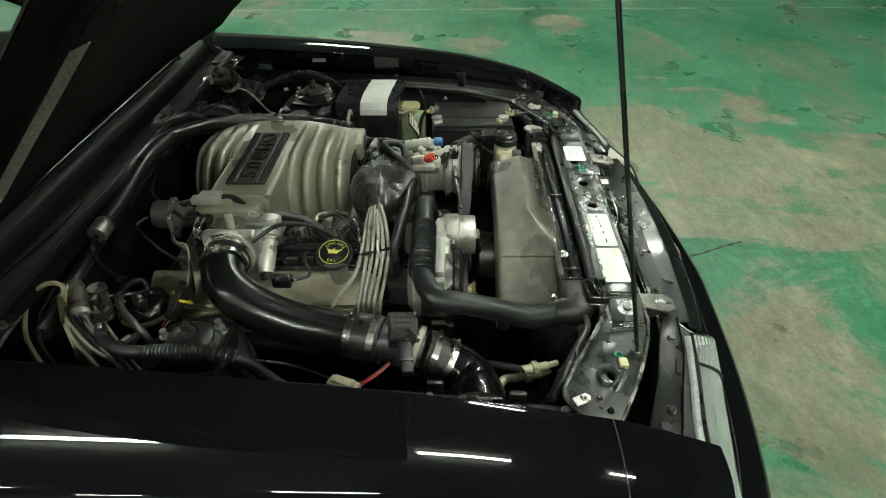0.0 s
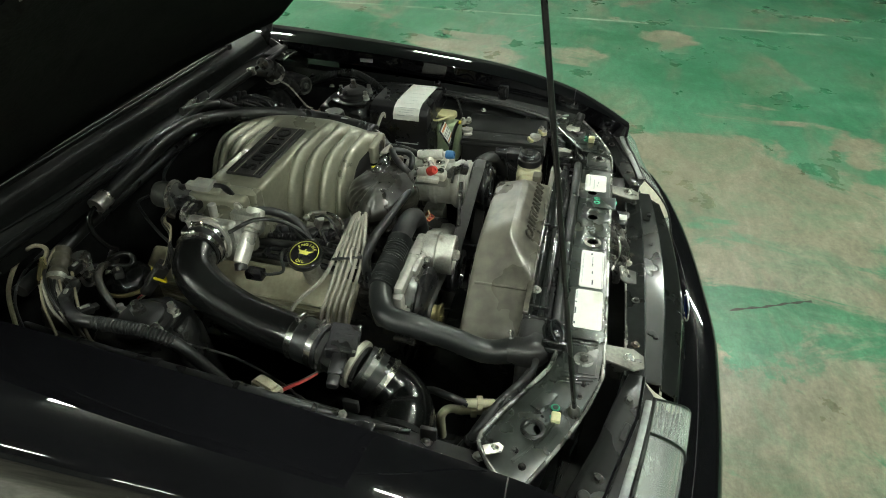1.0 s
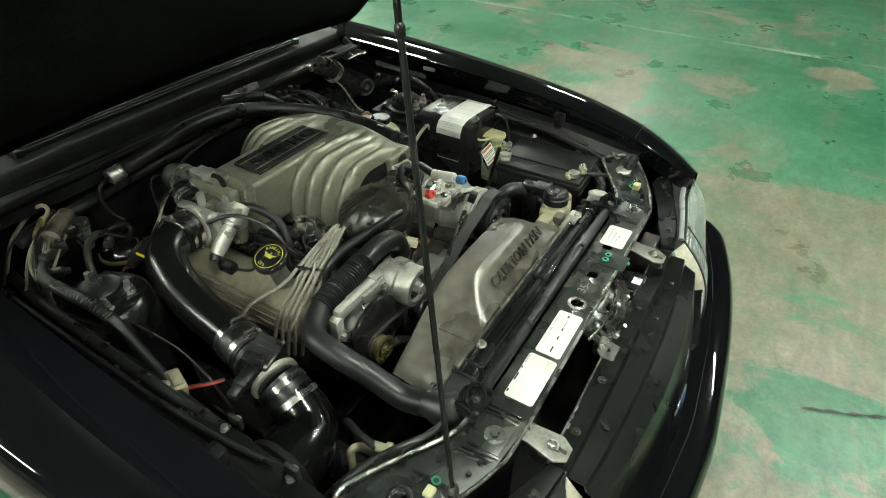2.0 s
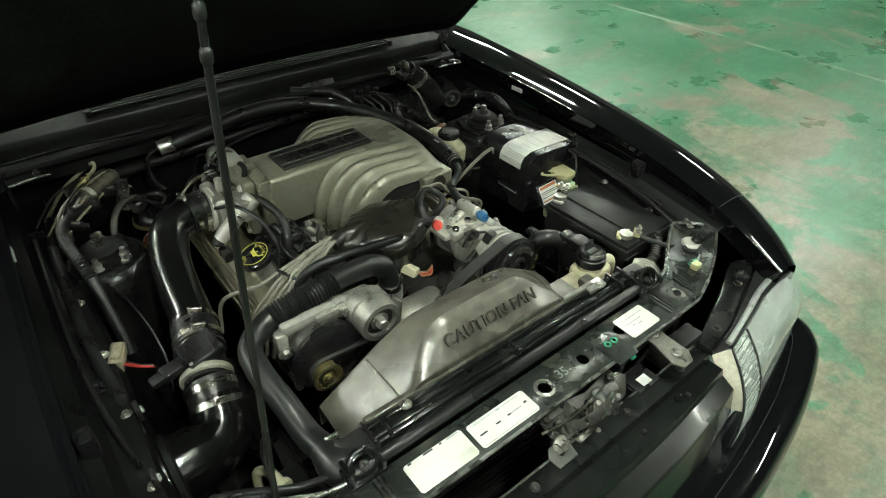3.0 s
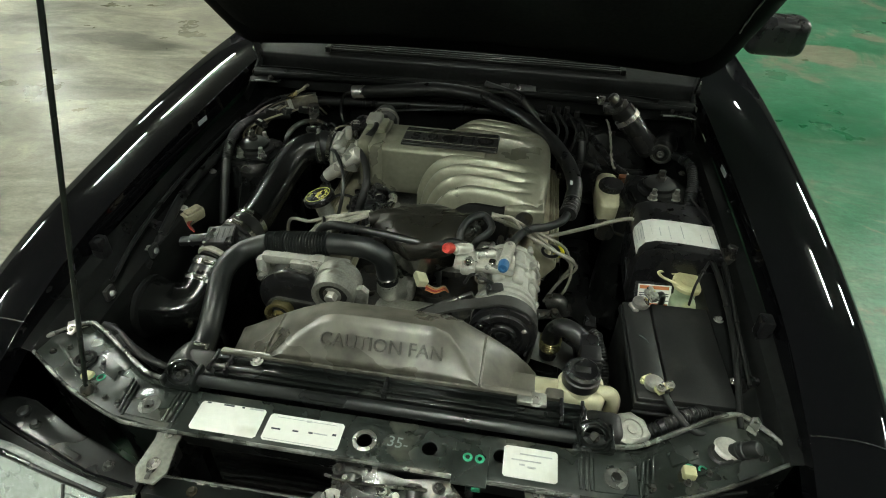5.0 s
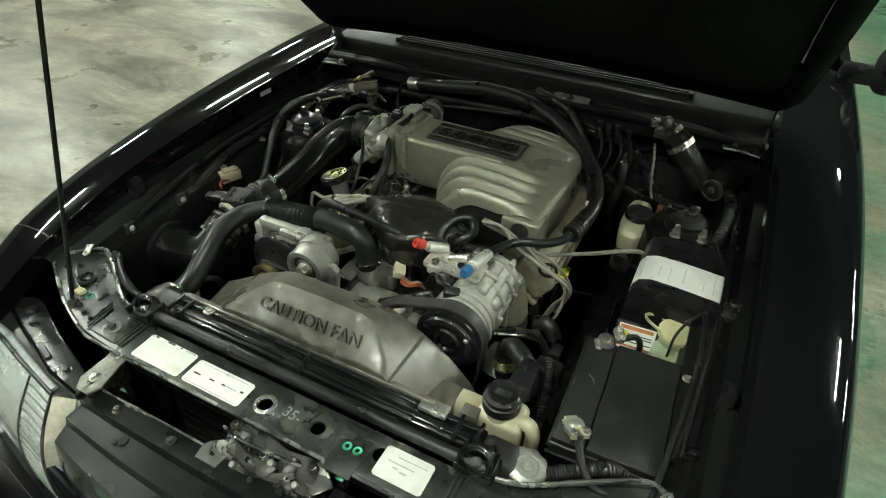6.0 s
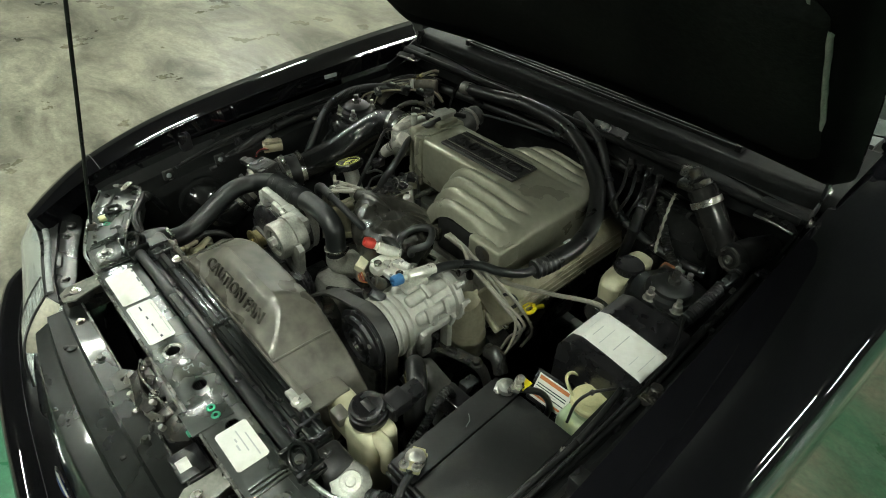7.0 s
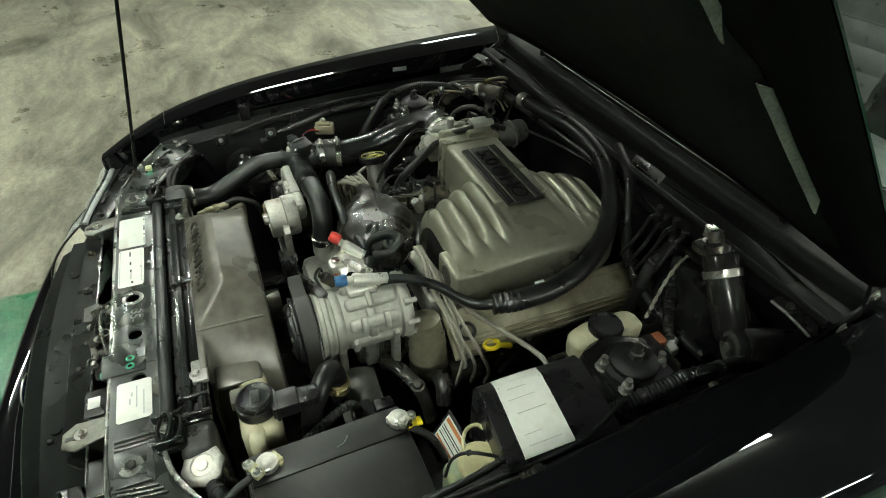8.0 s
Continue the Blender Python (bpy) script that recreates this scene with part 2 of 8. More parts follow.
def floor_material():
    """Green epoxy over concrete: worn through to beige in flakes, bare west of a painted edge."""
    m = bpy.data.materials.new("worn_green_epoxy")
    m.use_nodes = True
    t = m.node_tree
    b = t.nodes["Principled BSDF"]
    co = t.nodes.new("ShaderNodeTexCoord")

    def noise_tex(scale, detail, rough=0.55, dist=0.0, stretch=None):
        n = t.nodes.new("ShaderNodeTexNoise")
        n.inputs["Scale"].default_value, n.inputs["Detail"].default_value = scale, detail
        n.inputs["Roughness"].default_value, n.inputs["Distortion"].default_value = rough, dist
        if stretch:
            mp = t.nodes.new("ShaderNodeMapping")
            mp.inputs["Scale"].default_value = stretch
            t.links.new(co.outputs["Object"], mp.inputs["Vector"])
            t.links.new(mp.outputs[0], n.inputs["Vector"])
        else:
            t.links.new(co.outputs["Object"], n.inputs["Vector"])
        return n.outputs["Fac"]

    def span(value, a, z, lo=0.0, hi=1.0):
        n = t.nodes.new("ShaderNodeMapRange")
        for key, v in (("From Min", a), ("From Max", z), ("To Min", lo), ("To Max", hi)):
            n.inputs[key].default_value = v
        t.links.new(value, n.inputs["Value"])
        return n.outputs[0]

    def blend(fac, a, z):
        n = t.nodes.new("ShaderNodeMix")
        n.data_type = "RGBA"
        t.links.new(fac, n.inputs[0])
        for i, v in ((6, a), (7, z)):
            if isinstance(v, tuple):
                n.inputs[i].default_value = (*v, 1)
            else:
                t.links.new(v, n.inputs[i])
        return n.outputs[2]

    def maths(op, a, z):
        n = t.nodes.new("ShaderNodeMath")
        n.operation = op
        for i, v in ((0, a), (1, z)):
            if isinstance(v, (int, float)):
                n.inputs[i].default_value = v
            else:
                t.links.new(v, n.inputs[i])
        return n.outputs[0]

    sep = t.nodes.new("ShaderNodeSeparateXYZ")
    t.links.new(co.outputs["Object"], sep.inputs[0])
    green = blend(span(noise_tex(1.1, 6, 0.6, 0.4), 0.35, 0.65), (0.02, 0.135, 0.064), (0.066, 0.208, 0.122))
    green = blend(span(noise_tex(7, 8, 0.7, 0.6, (1, 0.6, 1)), 0.5, 0.75), green, (0.1, 0.215, 0.135))
    beige = blend(span(noise_tex(2.3, 9, 0.68, 0.5), 0.3, 0.7), (0.13, 0.135, 0.09), (0.28, 0.262, 0.195))
    beige = blend(span(noise_tex(3.4, 10, 0.72, 0.8), 0.47, 0.66, 0, 0.8), beige, (0.105, 0.185, 0.115))
    # where the coat has worn off or held: (x, y, reach across, reach along, amount)
    bias = None
    for cx, cy, rx, ry, amount in ((1.0, -0.9, 2.1, 1.7, 0.115), (3.2, -0.38, 0.62, 0.46, -0.3), (3.9, -1.9, 1.2, 1.1, -0.14), (3.25, 1.15, 0.75, 0.6, 0.13), (3.2, 3.0, 1.6, 1.3, -0.09), (2.75, 4.75, 0.6, 0.3, 0.15), (2.5, 0.75, 0.8, 0.45, 0.1), (2.9, 1.95, 0.5, 0.25, 0.1)):
        far = maths("ADD", maths("POWER", maths("ABSOLUTE", maths("MULTIPLY", maths("ADD", sep.outputs[0], -cx), 1 / rx), 0), 2.0), maths("POWER", maths("ABSOLUTE", maths("MULTIPLY", maths("ADD", sep.outputs[1], -cy), 1 / ry), 0), 2.0))
        blob = span(far, 0.35, 1.1, amount, 0.0)
        bias = blob if bias is None else maths("ADD", bias, blob)
    flake = maths("ADD", maths("ADD", noise_tex(1.5, 12, 0.66, 0.9, (1.0, 0.7, 1)), bias), -0.03)
    worn = span(flake, 0.54, 0.592)
    # Worn beige streaks, spread further to put floor glare into the colour.
    far_worn_glare = span(noise_tex(2.2, 10, 0.66, 0.7, (0.5, 1.3, 1)), 0.52, 0.68, 0, 0.75)
    # scuffed strip along the car's side
    strip = maths("MULTIPLY", span(maths("ABSOLUTE", maths("ADD", sep.outputs[0], -1.1), 0), 0.3, 0.75, 1, 0), span(sep.outputs[1], 0.7, 1.3))
    far_worn_glare = maths("MAXIMUM", far_worn_glare, maths("MULTIPLY", strip, span(noise_tex(2.2, 9, 0.66, 0.6), 0.34, 0.55, 0.25, 0.95)))
    worn = maths("MAXIMUM", worn, far_worn_glare)
    both = blend(worn, green, beige)
    grey = blend(span(noise_tex(1.6, 9, 0.66, 0.8, (0.7, 1.5, 1)), 0.36, 0.62), (0.085, 0.082, 0.064), (0.335, 0.32, 0.25))
    grey = blend(span(noise_tex(5, 9, 0.7, 0.5, (0.6, 1.4, 1)), 0.55, 0.75), grey, (0.15, 0.145, 0.11))
    edge = maths("ADD", sep.outputs[0], maths("MULTIPLY", noise_tex(9, 6), 0.08))
    bare = span(edge, -1.14, -1.16)
    # thin pale line along the lane's far side
    along = maths("ABSOLUTE", maths("ADD", maths("ADD", sep.outputs[0], maths("MULTIPLY", noise_tex(3, 3), 0.05)), -4.68), 0)
    both = blend(maths("MULTIPLY", span(along, 0.012, 0.03, 1, 0), span(noise_tex(4, 6), 0.4, 0.5, 0.1, 0.9)), both, (0.3, 0.36, 0.28))
    surface = blend(bare, both, grey)
    mottle = maths("MULTIPLY", span(noise_tex(13, 10, 0.75, 0.3, (0.6, 1.3, 1)), 0.3, 0.7, 0.7, 1.3), span(noise_tex(48, 8, 0.7, 0.2), 0.3, 0.7, 0.8, 1.2))
    tone = t.nodes.new("ShaderNodeVectorMath")
    tone.operation = "SCALE"
    t.links.new(surface, tone.inputs[0])
    t.links.new(mottle, tone.inputs["Scale"])
    t.links.new(tone.outputs[0], b.inputs["Base Color"])
    t.links.new(span(noise_tex(2.0, 8, 0.6), 0.3, 0.7, 0.22, 0.48), b.inputs["Roughness"])
    bp = t.nodes.new("ShaderNodeBump")
    bp.inputs["Strength"].default_value, bp.inputs["Distance"].default_value = 0.25, 0.004
    t.links.new(noise_tex(60, 6), bp.inputs["Height"])
    t.links.new(bp.outputs[0], b.inputs["Normal"])
    return m


FLOOR = floor_material()


# ---- building blocks ----
def V(*a):
    return Vector(a)


def part(name, bm, material, parent=None, label="", smooth=40):
    """Links a bmesh as one mesh object, under a thing or a part of one."""
    bmesh.ops.recalc_face_normals(bm, faces=bm.faces)
    me = bpy.data.meshes.new(name)
    bm.to_mesh(me)
    bm.free()
    me.materials.append(material)
    me.polygons.foreach_set("use_smooth", [True] * len(me.polygons))
    me.set_sharp_from_angle(angle=radians(smooth))
    ob = new(name, me)
    if parent is not None:
        ob.parent = parent
        if parent.parent is None:
            ob.matrix_parent_inverse = parent.matrix_basis.inverted()
    return tagged(ob, label)


def thing(name, at, label, category, group="", kind=""):
    """An Empty at the base of a thing."""
    e = new(name)
    e.empty_display_size = 0.03
    e.matrix_basis = Matrix.Translation(at)
    return tagged(e, label, category, group, kind)


def join(*bms):
    out = bms[0]
    for b in bms[1:]:
        me = bpy.data.meshes.new("join")
        b.to_mesh(me)
        b.free()
        out.from_mesh(me)
        bpy.data.meshes.remove(me)
    return out


def box(x0, x1, y0, y1, z0, z1, bev=0.004, seg=2, m=None):
    bm = bmesh.new()
    bmesh.ops.create_cube(bm, size=1)
    for v in bm.verts:
        v.co = Vector(((x0 + x1) / 2 + v.co.x * (x1 - x0), (y0 + y1) / 2 + v.co.y * (y1 - y0), (z0 + z1) / 2 + v.co.z * (z1 - z0)))
    if bev:
        bmesh.ops.bevel(bm, geom=bm.edges[:], offset=bev, segments=seg, affect="EDGES", profile=0.5)
    if m:
        bm.transform(m)
    return bm


def axis_matrix(a, b):
    """A pose whose z runs from a to b."""
    d = (Vector(b) - Vector(a)).normalized()
    return Matrix.Translation(a) @ d.to_track_quat("Z", "Y").to_matrix().to_4x4()


def lathe(a, b, profile, seg=28, cap=True):
    """A turned body on the axis from a towards b: profile of (radius, distance from a)."""
    bm = bmesh.new()
    rings = []
    for r, h in profile:
        if r < 1e-6:
            rings.append([bm.verts.new((0, 0, h))])
        else:
            rings.append([bm.verts.new((r * math.cos(2 * math.pi * i / seg), r * math.sin(2 * math.pi * i / seg), h)) for i in range(seg)])
    for p, q in zip(rings, rings[1:]):
        for i in range(seg):
            j = (i + 1) % seg
            if len(p) == 1 and len(q) == 1:
                continue
            if len(p) == 1:
                bm.faces.new((p[0], q[i], q[j]))
            elif len(q) == 1:
                bm.faces.new((p[i], p[j], q[0]))
            else:
                bm.faces.new((p[i], p[j], q[j], q[i]))
    for ring in (rings[0], rings[-1]):
        if cap and len(ring) > 2:
            bm.faces.new(ring)
    bm.transform(axis_matrix(a, b))
    return bm


def rod(a, b, r, seg=16, bev=0.0015):
    n = (Vector(b) - Vector(a)).length
    bev = min(bev, r * 0.4, n * 0.3)
    return lathe(a, b, [(0, 0), (r - bev, 0), (r, bev), (r, n - bev), (r - bev, n), (0, n)], seg)


def spline(pts, n=8):
    """A smooth line through the points."""
    p = [Vector(q) for q in pts]
    p = [p[0] * 2 - p[1]] + p + [p[-1] * 2 - p[-2]]
    out = []
    for i in range(1, len(p) - 2):
        for k in range(n):
            t = k / n
            a, b, c, d = p[i - 1], p[i], p[i + 1], p[i + 2]
            out.append(0.5 * (2 * b + (c - a) * t + (2 * a - 5 * b + 4 * c - d) * t * t + (3 * b - a - 3 * c + d) * t ** 3))
    out.append(p[-2])
    return out


def tube(pts, r, seg=12, n=8, ribs=None, smooth=True, flat=1.0, cap=True):
    """A hose along a line; r: a radius, or one at each point. ribs: (pitch, depth, from, to) for corrugations, in shares of its length."""
    line = spline(pts, n) if smooth else [Vector(q) for q in pts]
    if ribs:
        fine = []
        total = sum((b - a).length for a, b in zip(line, line[1:]))
        step = ribs[0] / 4
        for a, b in zip(line, line[1:]):
            k = max(1, round((b - a).length / step))
            fine += [a.lerp(b, i / k) for i in range(k)]
        line = fine + [line[-1]]
    bm = bmesh.new()
    up, prev, rings, gone = Vector((0.13, 0.2, 1)).normalized(), None, [], 0.0
    count = len(line)
    lengths = [0.0]
    for a, b in zip(line, line[1:]):
        lengths.append(lengths[-1] + (b - a).length)
    for i, c in enumerate(line):
        d = (line[min(i + 1, count - 1)] - line[max(i - 1, 0)]).normalized()
        up = (up - d * up.dot(d)).normalized()
        side = d.cross(up)
        share = lengths[i] / lengths[-1]
        if isinstance(r, (list, tuple)):
            f = share * (len(r) - 1)
            k = min(int(f), len(r) - 2)
            rr = r[k] + (r[k + 1] - r[k]) * (f - k)
        else:
            rr = r
        if ribs and ribs[2] <= share <= ribs[3]:
            rr += ribs[1] * math.sin(2 * math.pi * lengths[i] / ribs[0])
        rings.append([bm.verts.new(c + (side * math.cos(2 * math.pi * j / seg) + up * flat * math.sin(2 * math.pi * j / seg)) * rr) for j in range(seg)])
    for p, q in zip(rings, rings[1:]):
        for j in range(seg):
            bm.faces.new((p[j], p[(j + 1) % seg], q[(j + 1) % seg], q[j]))
    if cap:
        bm.faces.new(rings[0])
        bm.faces.new(rings[-1])
    return bm


def plate(poly, depth, m=None, bev=0.0015, holes=()):
    """A flat outline of (x, y), depth thick upwards; holes: (x, y, radius) cut through."""
    bm = bmesh.new()
    vs = [bm.verts.new((x, y, 0)) for x, y in poly]
    edges = [bm.edges.new((vs[i], vs[(i + 1) % len(vs)])) for i in range(len(vs))]
    for hx, hy, hr in holes:
        ring = [bm.verts.new((hx + hr * math.cos(k * math.pi / 8), hy + hr * math.sin(k * math.pi / 8), 0)) for k in range(16)]
        edges += [bm.edges.new((ring[i], ring[(i + 1) % 16])) for i in range(16)]
    bmesh.ops.triangle_fill(bm, use_beauty=True, edges=edges)
    faces = bm.faces[:]
    up = bmesh.ops.extrude_face_region(bm, geom=faces)
    bmesh.ops.translate(bm, vec=(0, 0, depth), verts=[g for g in up["geom"] if isinstance(g, bmesh.types.BMVert)])
    bmesh.ops.recalc_face_normals(bm, faces=bm.faces)
    if bev:
        rim = [e for e in bm.edges if len(e.link_faces) == 2 and e.calc_face_angle(0) > 0.8 and abs((e.verts[0].co - e.verts[1].co).z) < 1e-6 and e.verts[0].co.z > depth / 2]
        bmesh.ops.bevel(bm, geom=rim, offset=bev, segments=2, affect="EDGES", profile=0.5, clamp_overlap=True)
    if m:
        bm.transform(m)
    return bm


def grid(fn, nu, nv, thick=0.0):
    """A sheet fn(u, v) for u, v in 0..1; thick: given a back at that depth."""
    bm = bmesh.new()
    rows = [[bm.verts.new(fn(i / nu, j / nv)) for j in range(nv + 1)] for i in range(nu + 1)]
    for i in range(nu):
        for j in range(nv):
            bm.faces.new((rows[i][j], rows[i + 1][j], rows[i + 1][j + 1], rows[i][j + 1]))
    if thick:
        bmesh.ops.recalc_face_normals(bm, faces=bm.faces)
        bmesh.ops.solidify(bm, geom=bm.faces[:], thickness=thick)
    return bm


def lettering(text, size, depth, m, align="CENTER", squeeze=1.0):
    """Raised letters in the built-in font, standing on the plane of m."""
    c = bpy.data.curves.new("letters", "FONT")
    c.body, c.size, c.extrude, c.align_x, c.align_y, c.resolution_u = text, size, depth, align, "CENTER", 3
    ob = bpy.data.objects.new("letters", c)
    me = bpy.data.meshes.new_from_object(ob)
    bm = bmesh.new()
    bm.from_mesh(me)
    bm.transform(m @ Matrix.Diagonal((squeeze, 1, 1, 1)))
    bpy.data.objects.remove(ob)
    bpy.data.meshes.remove(me)
    bpy.data.curves.remove(c)
    return bm


def curve_at(table, y):
    """A value read from rows of (place, value)."""
    for (a, va), (b, vb) in zip(table, table[1:]):
        if y <= b:
            f = max(0.0, (y - a) / (b - a))
            f = f * f * (3 - 2 * f) if len(table) < 3 else f
            return va + (vb - va) * f
    return table[-1][1]


def smooth_at(table, y):
    """A value read from rows of (place, value) along a smooth line."""
    n = len(table)
    k = 0
    while k < n - 2 and y > table[k + 1][0]:
        k += 1

    def slope(i):
        a, b = table[max(i - 1, 0)], table[min(i + 1, n - 1)]
        return (b[1] - a[1]) / (b[0] - a[0])
    (x0, y0), (x1, y1) = table[k], table[k + 1]
    h = x1 - x0
    f = min(1.0, max(0.0, (y - x0) / h))
    return (2 * f ** 3 - 3 * f * f + 1) * y0 + (f ** 3 - 2 * f * f + f) * h * slope(k) + (3 * f * f - 2 * f ** 3) * y1 + (f ** 3 - f * f) * h * slope(k + 1)


def bolt(parent, p, r=0.006, up=(0, 0, 1), h=0.006, material=None, name="bolt"):
    """A hexagon head on its washer."""
    a = Vector(p)
    u = Vector(up).normalized()
    head = lathe(a + u * 0.0012, a + u, [(r * 0.98, 0), (r, h * 0.2), (r, h * 0.8), (r * 0.8, h), (0, h)], 6)
    return part(name, join(lathe(a, a + u, [(0, 0), (r * 1.5, 0), (r * 1.5, 0.0012), (0, 0.0013)], 16), head), material or ZINC, parent, smooth=25)


def clamp(parent, a, b, r, width=0.011, name="hose_clamp"):
    """A worm-drive band round the axis from a to b, at a, with its screw."""
    a, b = Vector(a), Vector(b)
    u = (b - a).normalized()
    s = a - u * width / 2
    bm = lathe(s, b, [(r, 0), (r + 0.0012, 0.0004), (r + 0.0012, width - 0.0004), (r, width)], 32)
    side = u.cross(Vector((0.3, 0.2, 1))).normalized()
    top = side.cross(u).normalized()
    at = a + top * (r + 0.004)
    bm = join(bm, rod(at - side * 0.011, at + side * 0.011, 0.0042, 10), rod(at + side * 0.011, at + side * 0.016, 0.0055, 6))
    return part(name, bm, BRIGHT, parent, "bright steel worm-drive clamp")


# ---- the garage ----
floor = tagged(part("floor", grid(lambda u, v: V(-12 + 26 * u, -11 + 24 * v, 0), 26, 24), FLOOR), "worn green epoxy floor with flaked beige patches and bare concrete", "floor", kind="structure")
part("scuff_mark", grid(lambda u, v: V(0.77, -0.64, 0.004).lerp(V(0.91, -0.97, 0.004), u) + V(0.002 * math.sin(11 * u) + 0.012 * (v - 0.5) * (0.3 + abs(math.sin(17 * u))), 0.003 * math.sin(29 * u), 0), 40, 1), SCUFF, floor, "dark scuff mark")
ceiling = tagged(part("ceiling", box(-12, 14, -11, 13, 4.3, 4.5, 0), CEIL), "dim concrete garage ceiling over the car", "ceiling", kind="structure")
# Walls never in view, added to close the room and keep reflections dark.
for nm, b in (("wall_north", (-12.2, 14.2, 13, 13.2)), ("wall_south", (-12.2, 14.2, -11.2, -11)), ("wall_east", (14, 14.2, -11, 13)), ("wall_west", (-12.2, -12, -11, 13))):
    tagged(part(nm, box(*b, 0, 4.5, 0), WALLPAINT), "plain garage wall added out of view", "wall", kind="structure")


def ceiling_lamp():
    lamp = thing("ceiling_lamp", (0, 0, 4.3), "white batten lamp with two bright fluorescent tubes", "ceiling lamp", "lamps in rows along the ceiling")
    part("housing", box(-0.06, 0.06, -0.64, 0.64, 4.245, 4.3, 0.008), LAMPBODY, lamp)
    for x in (-0.028, 0.028):
        part("tube", rod(V(x, -0.6, 4.215), V(x, 0.6, 4.215), 0.0115, 12), TUBE, lamp, "glowing fluorescent tube")
        for y in (-0.612, 0.612):
            part("tube_socket", box(x - 0.012, x + 0.012, y - 0.012, y + 0.012, 4.20, 4.245, 0.002), LAMPBODY, lamp)
    return lamp


# Those at x 7.6 and (4.42, -1.8) are added unseen to light the floor.
LAMPS = [(0.0, y) for y in (-3.9, -0.85, 2.3, 8.8)] + [(-4.55, y) for y in (-3.2, 0.45, 4.14, 5.86, 7.1)] + [(4.42, y) for y in (-1.8, 3.9)] + [(7.6, 5.2), (7.6, 8.4), (9.0, 2.0), (9.0, 8.8), (-10.0, 4.5), (-10.0, 9.9)]
lamp_one = ceiling_lamp()
lamp_one.matrix_basis = Matrix.Translation((*LAMPS[0], 4.3))
for lx, ly in LAMPS[1:]:
    copy_thing(lamp_one, Matrix.Translation((lx, ly, 4.3)))


def dome_lamp(x, y):
    lamp = thing("dome_lamp", (x, y, 4.3), "small round white ceiling lamp, lit", "ceiling lamp", "round lamps on the ceiling")
    part("base", lathe(V(x, y, 4.3), V(x, y, 4), [(0, 0), (0.13, 0), (0.13, 0.03), (0.11, 0.035), (0, 0.035)], 28), LAMPBODY, lamp)
    part("globe", lathe(V(x, y, 4.265), V(x, y, 4), [(0.105, 0), (0.1, 0.03), (0.075, 0.06), (0.04, 0.075), (0, 0.08)], 28), GLOBE, lamp, "glowing round globe")


dome_lamp(3.35, 7.5)
dome_lamp(-1.5, 6.5)

# ---- the car's body ----
car = thing("car", (0, 1.0, 0), "glossy black car with its hood propped open", "car")
TOP = ((-0.10, 0.785), (0.0, 0.83), (0.09, 0.862), (0.315, 0.912), (0.645, 0.948), (0.95, 0.970), (1.25, 0.985), (2.2, 1.0))
WIDE = ((-0.10, 0.778), (-0.05, 0.806), (0.1, 0.834), (0.3, 0.849), (0.6, 0.866), (1.0, 0.881), (1.5, 0.885), (2.2, 0.885))
INNER = ((-0.10, 0.672), (0.3, 0.683), (0.95, 0.672), (1.2, 0.664), (2.2, 0.66))
SECTION = ((0.004, -0.052), (0.0, -0.006), (0.008, 0.0), (0.25, 0.0035), (0.5, 0.0025), (0.74, -0.006), (0.88, -0.018), (0.955, -0.04), (1.0, -0.075), (1.025, -0.16), (1.03, -0.36), (0.99, -0.60))


ACROSS = [(i, p[0]) for i, p in enumerate(SECTION)]
RISE = [(i, p[1]) for i, p in enumerate(SECTION)]


def fender(side):
    def at(u, v):
        y = -0.10 + 1.75 * u
        a, w, t = smooth_at(INNER, y), smooth_at(WIDE, y) + (-0.004 if side < 0 else 0.0), smooth_at(TOP, y)
        s, h = smooth_at(ACROSS, v * 11), smooth_at(RISE, v * 11)
        drop = 0.012 * max(0, 0.12 - y) / 0.2 * s
        return V(side * (a + (w - a) * s), y, t + h - drop)

    ob = part("fender", grid(at, 70, 66), PAINT, car, "glossy black front fender with tube reflections", smooth=50)
    y = 0.79
    x = side * (curve_at(INNER, y) + 0.001)
    z = curve_at(TOP, y)
    lab = part("part_label", box(x - 0.0015, x + 0.0015, y - 0.022, y + 0.022, z - 0.034, z - 0.022, 0), PALEINK, ob, "small pale part sticker")
    # seam between the fender and its front extension
    part("panel_seam", grid(lambda u, v: at((0.185 + 0.0022 * v) / 1.75, 0.12 + 0.6 * u) + V(side * 0.0004, 0, 0.0012), 20, 1), DUSTY, ob)
    return ob


for s in (-1, 1):
    fender(s)


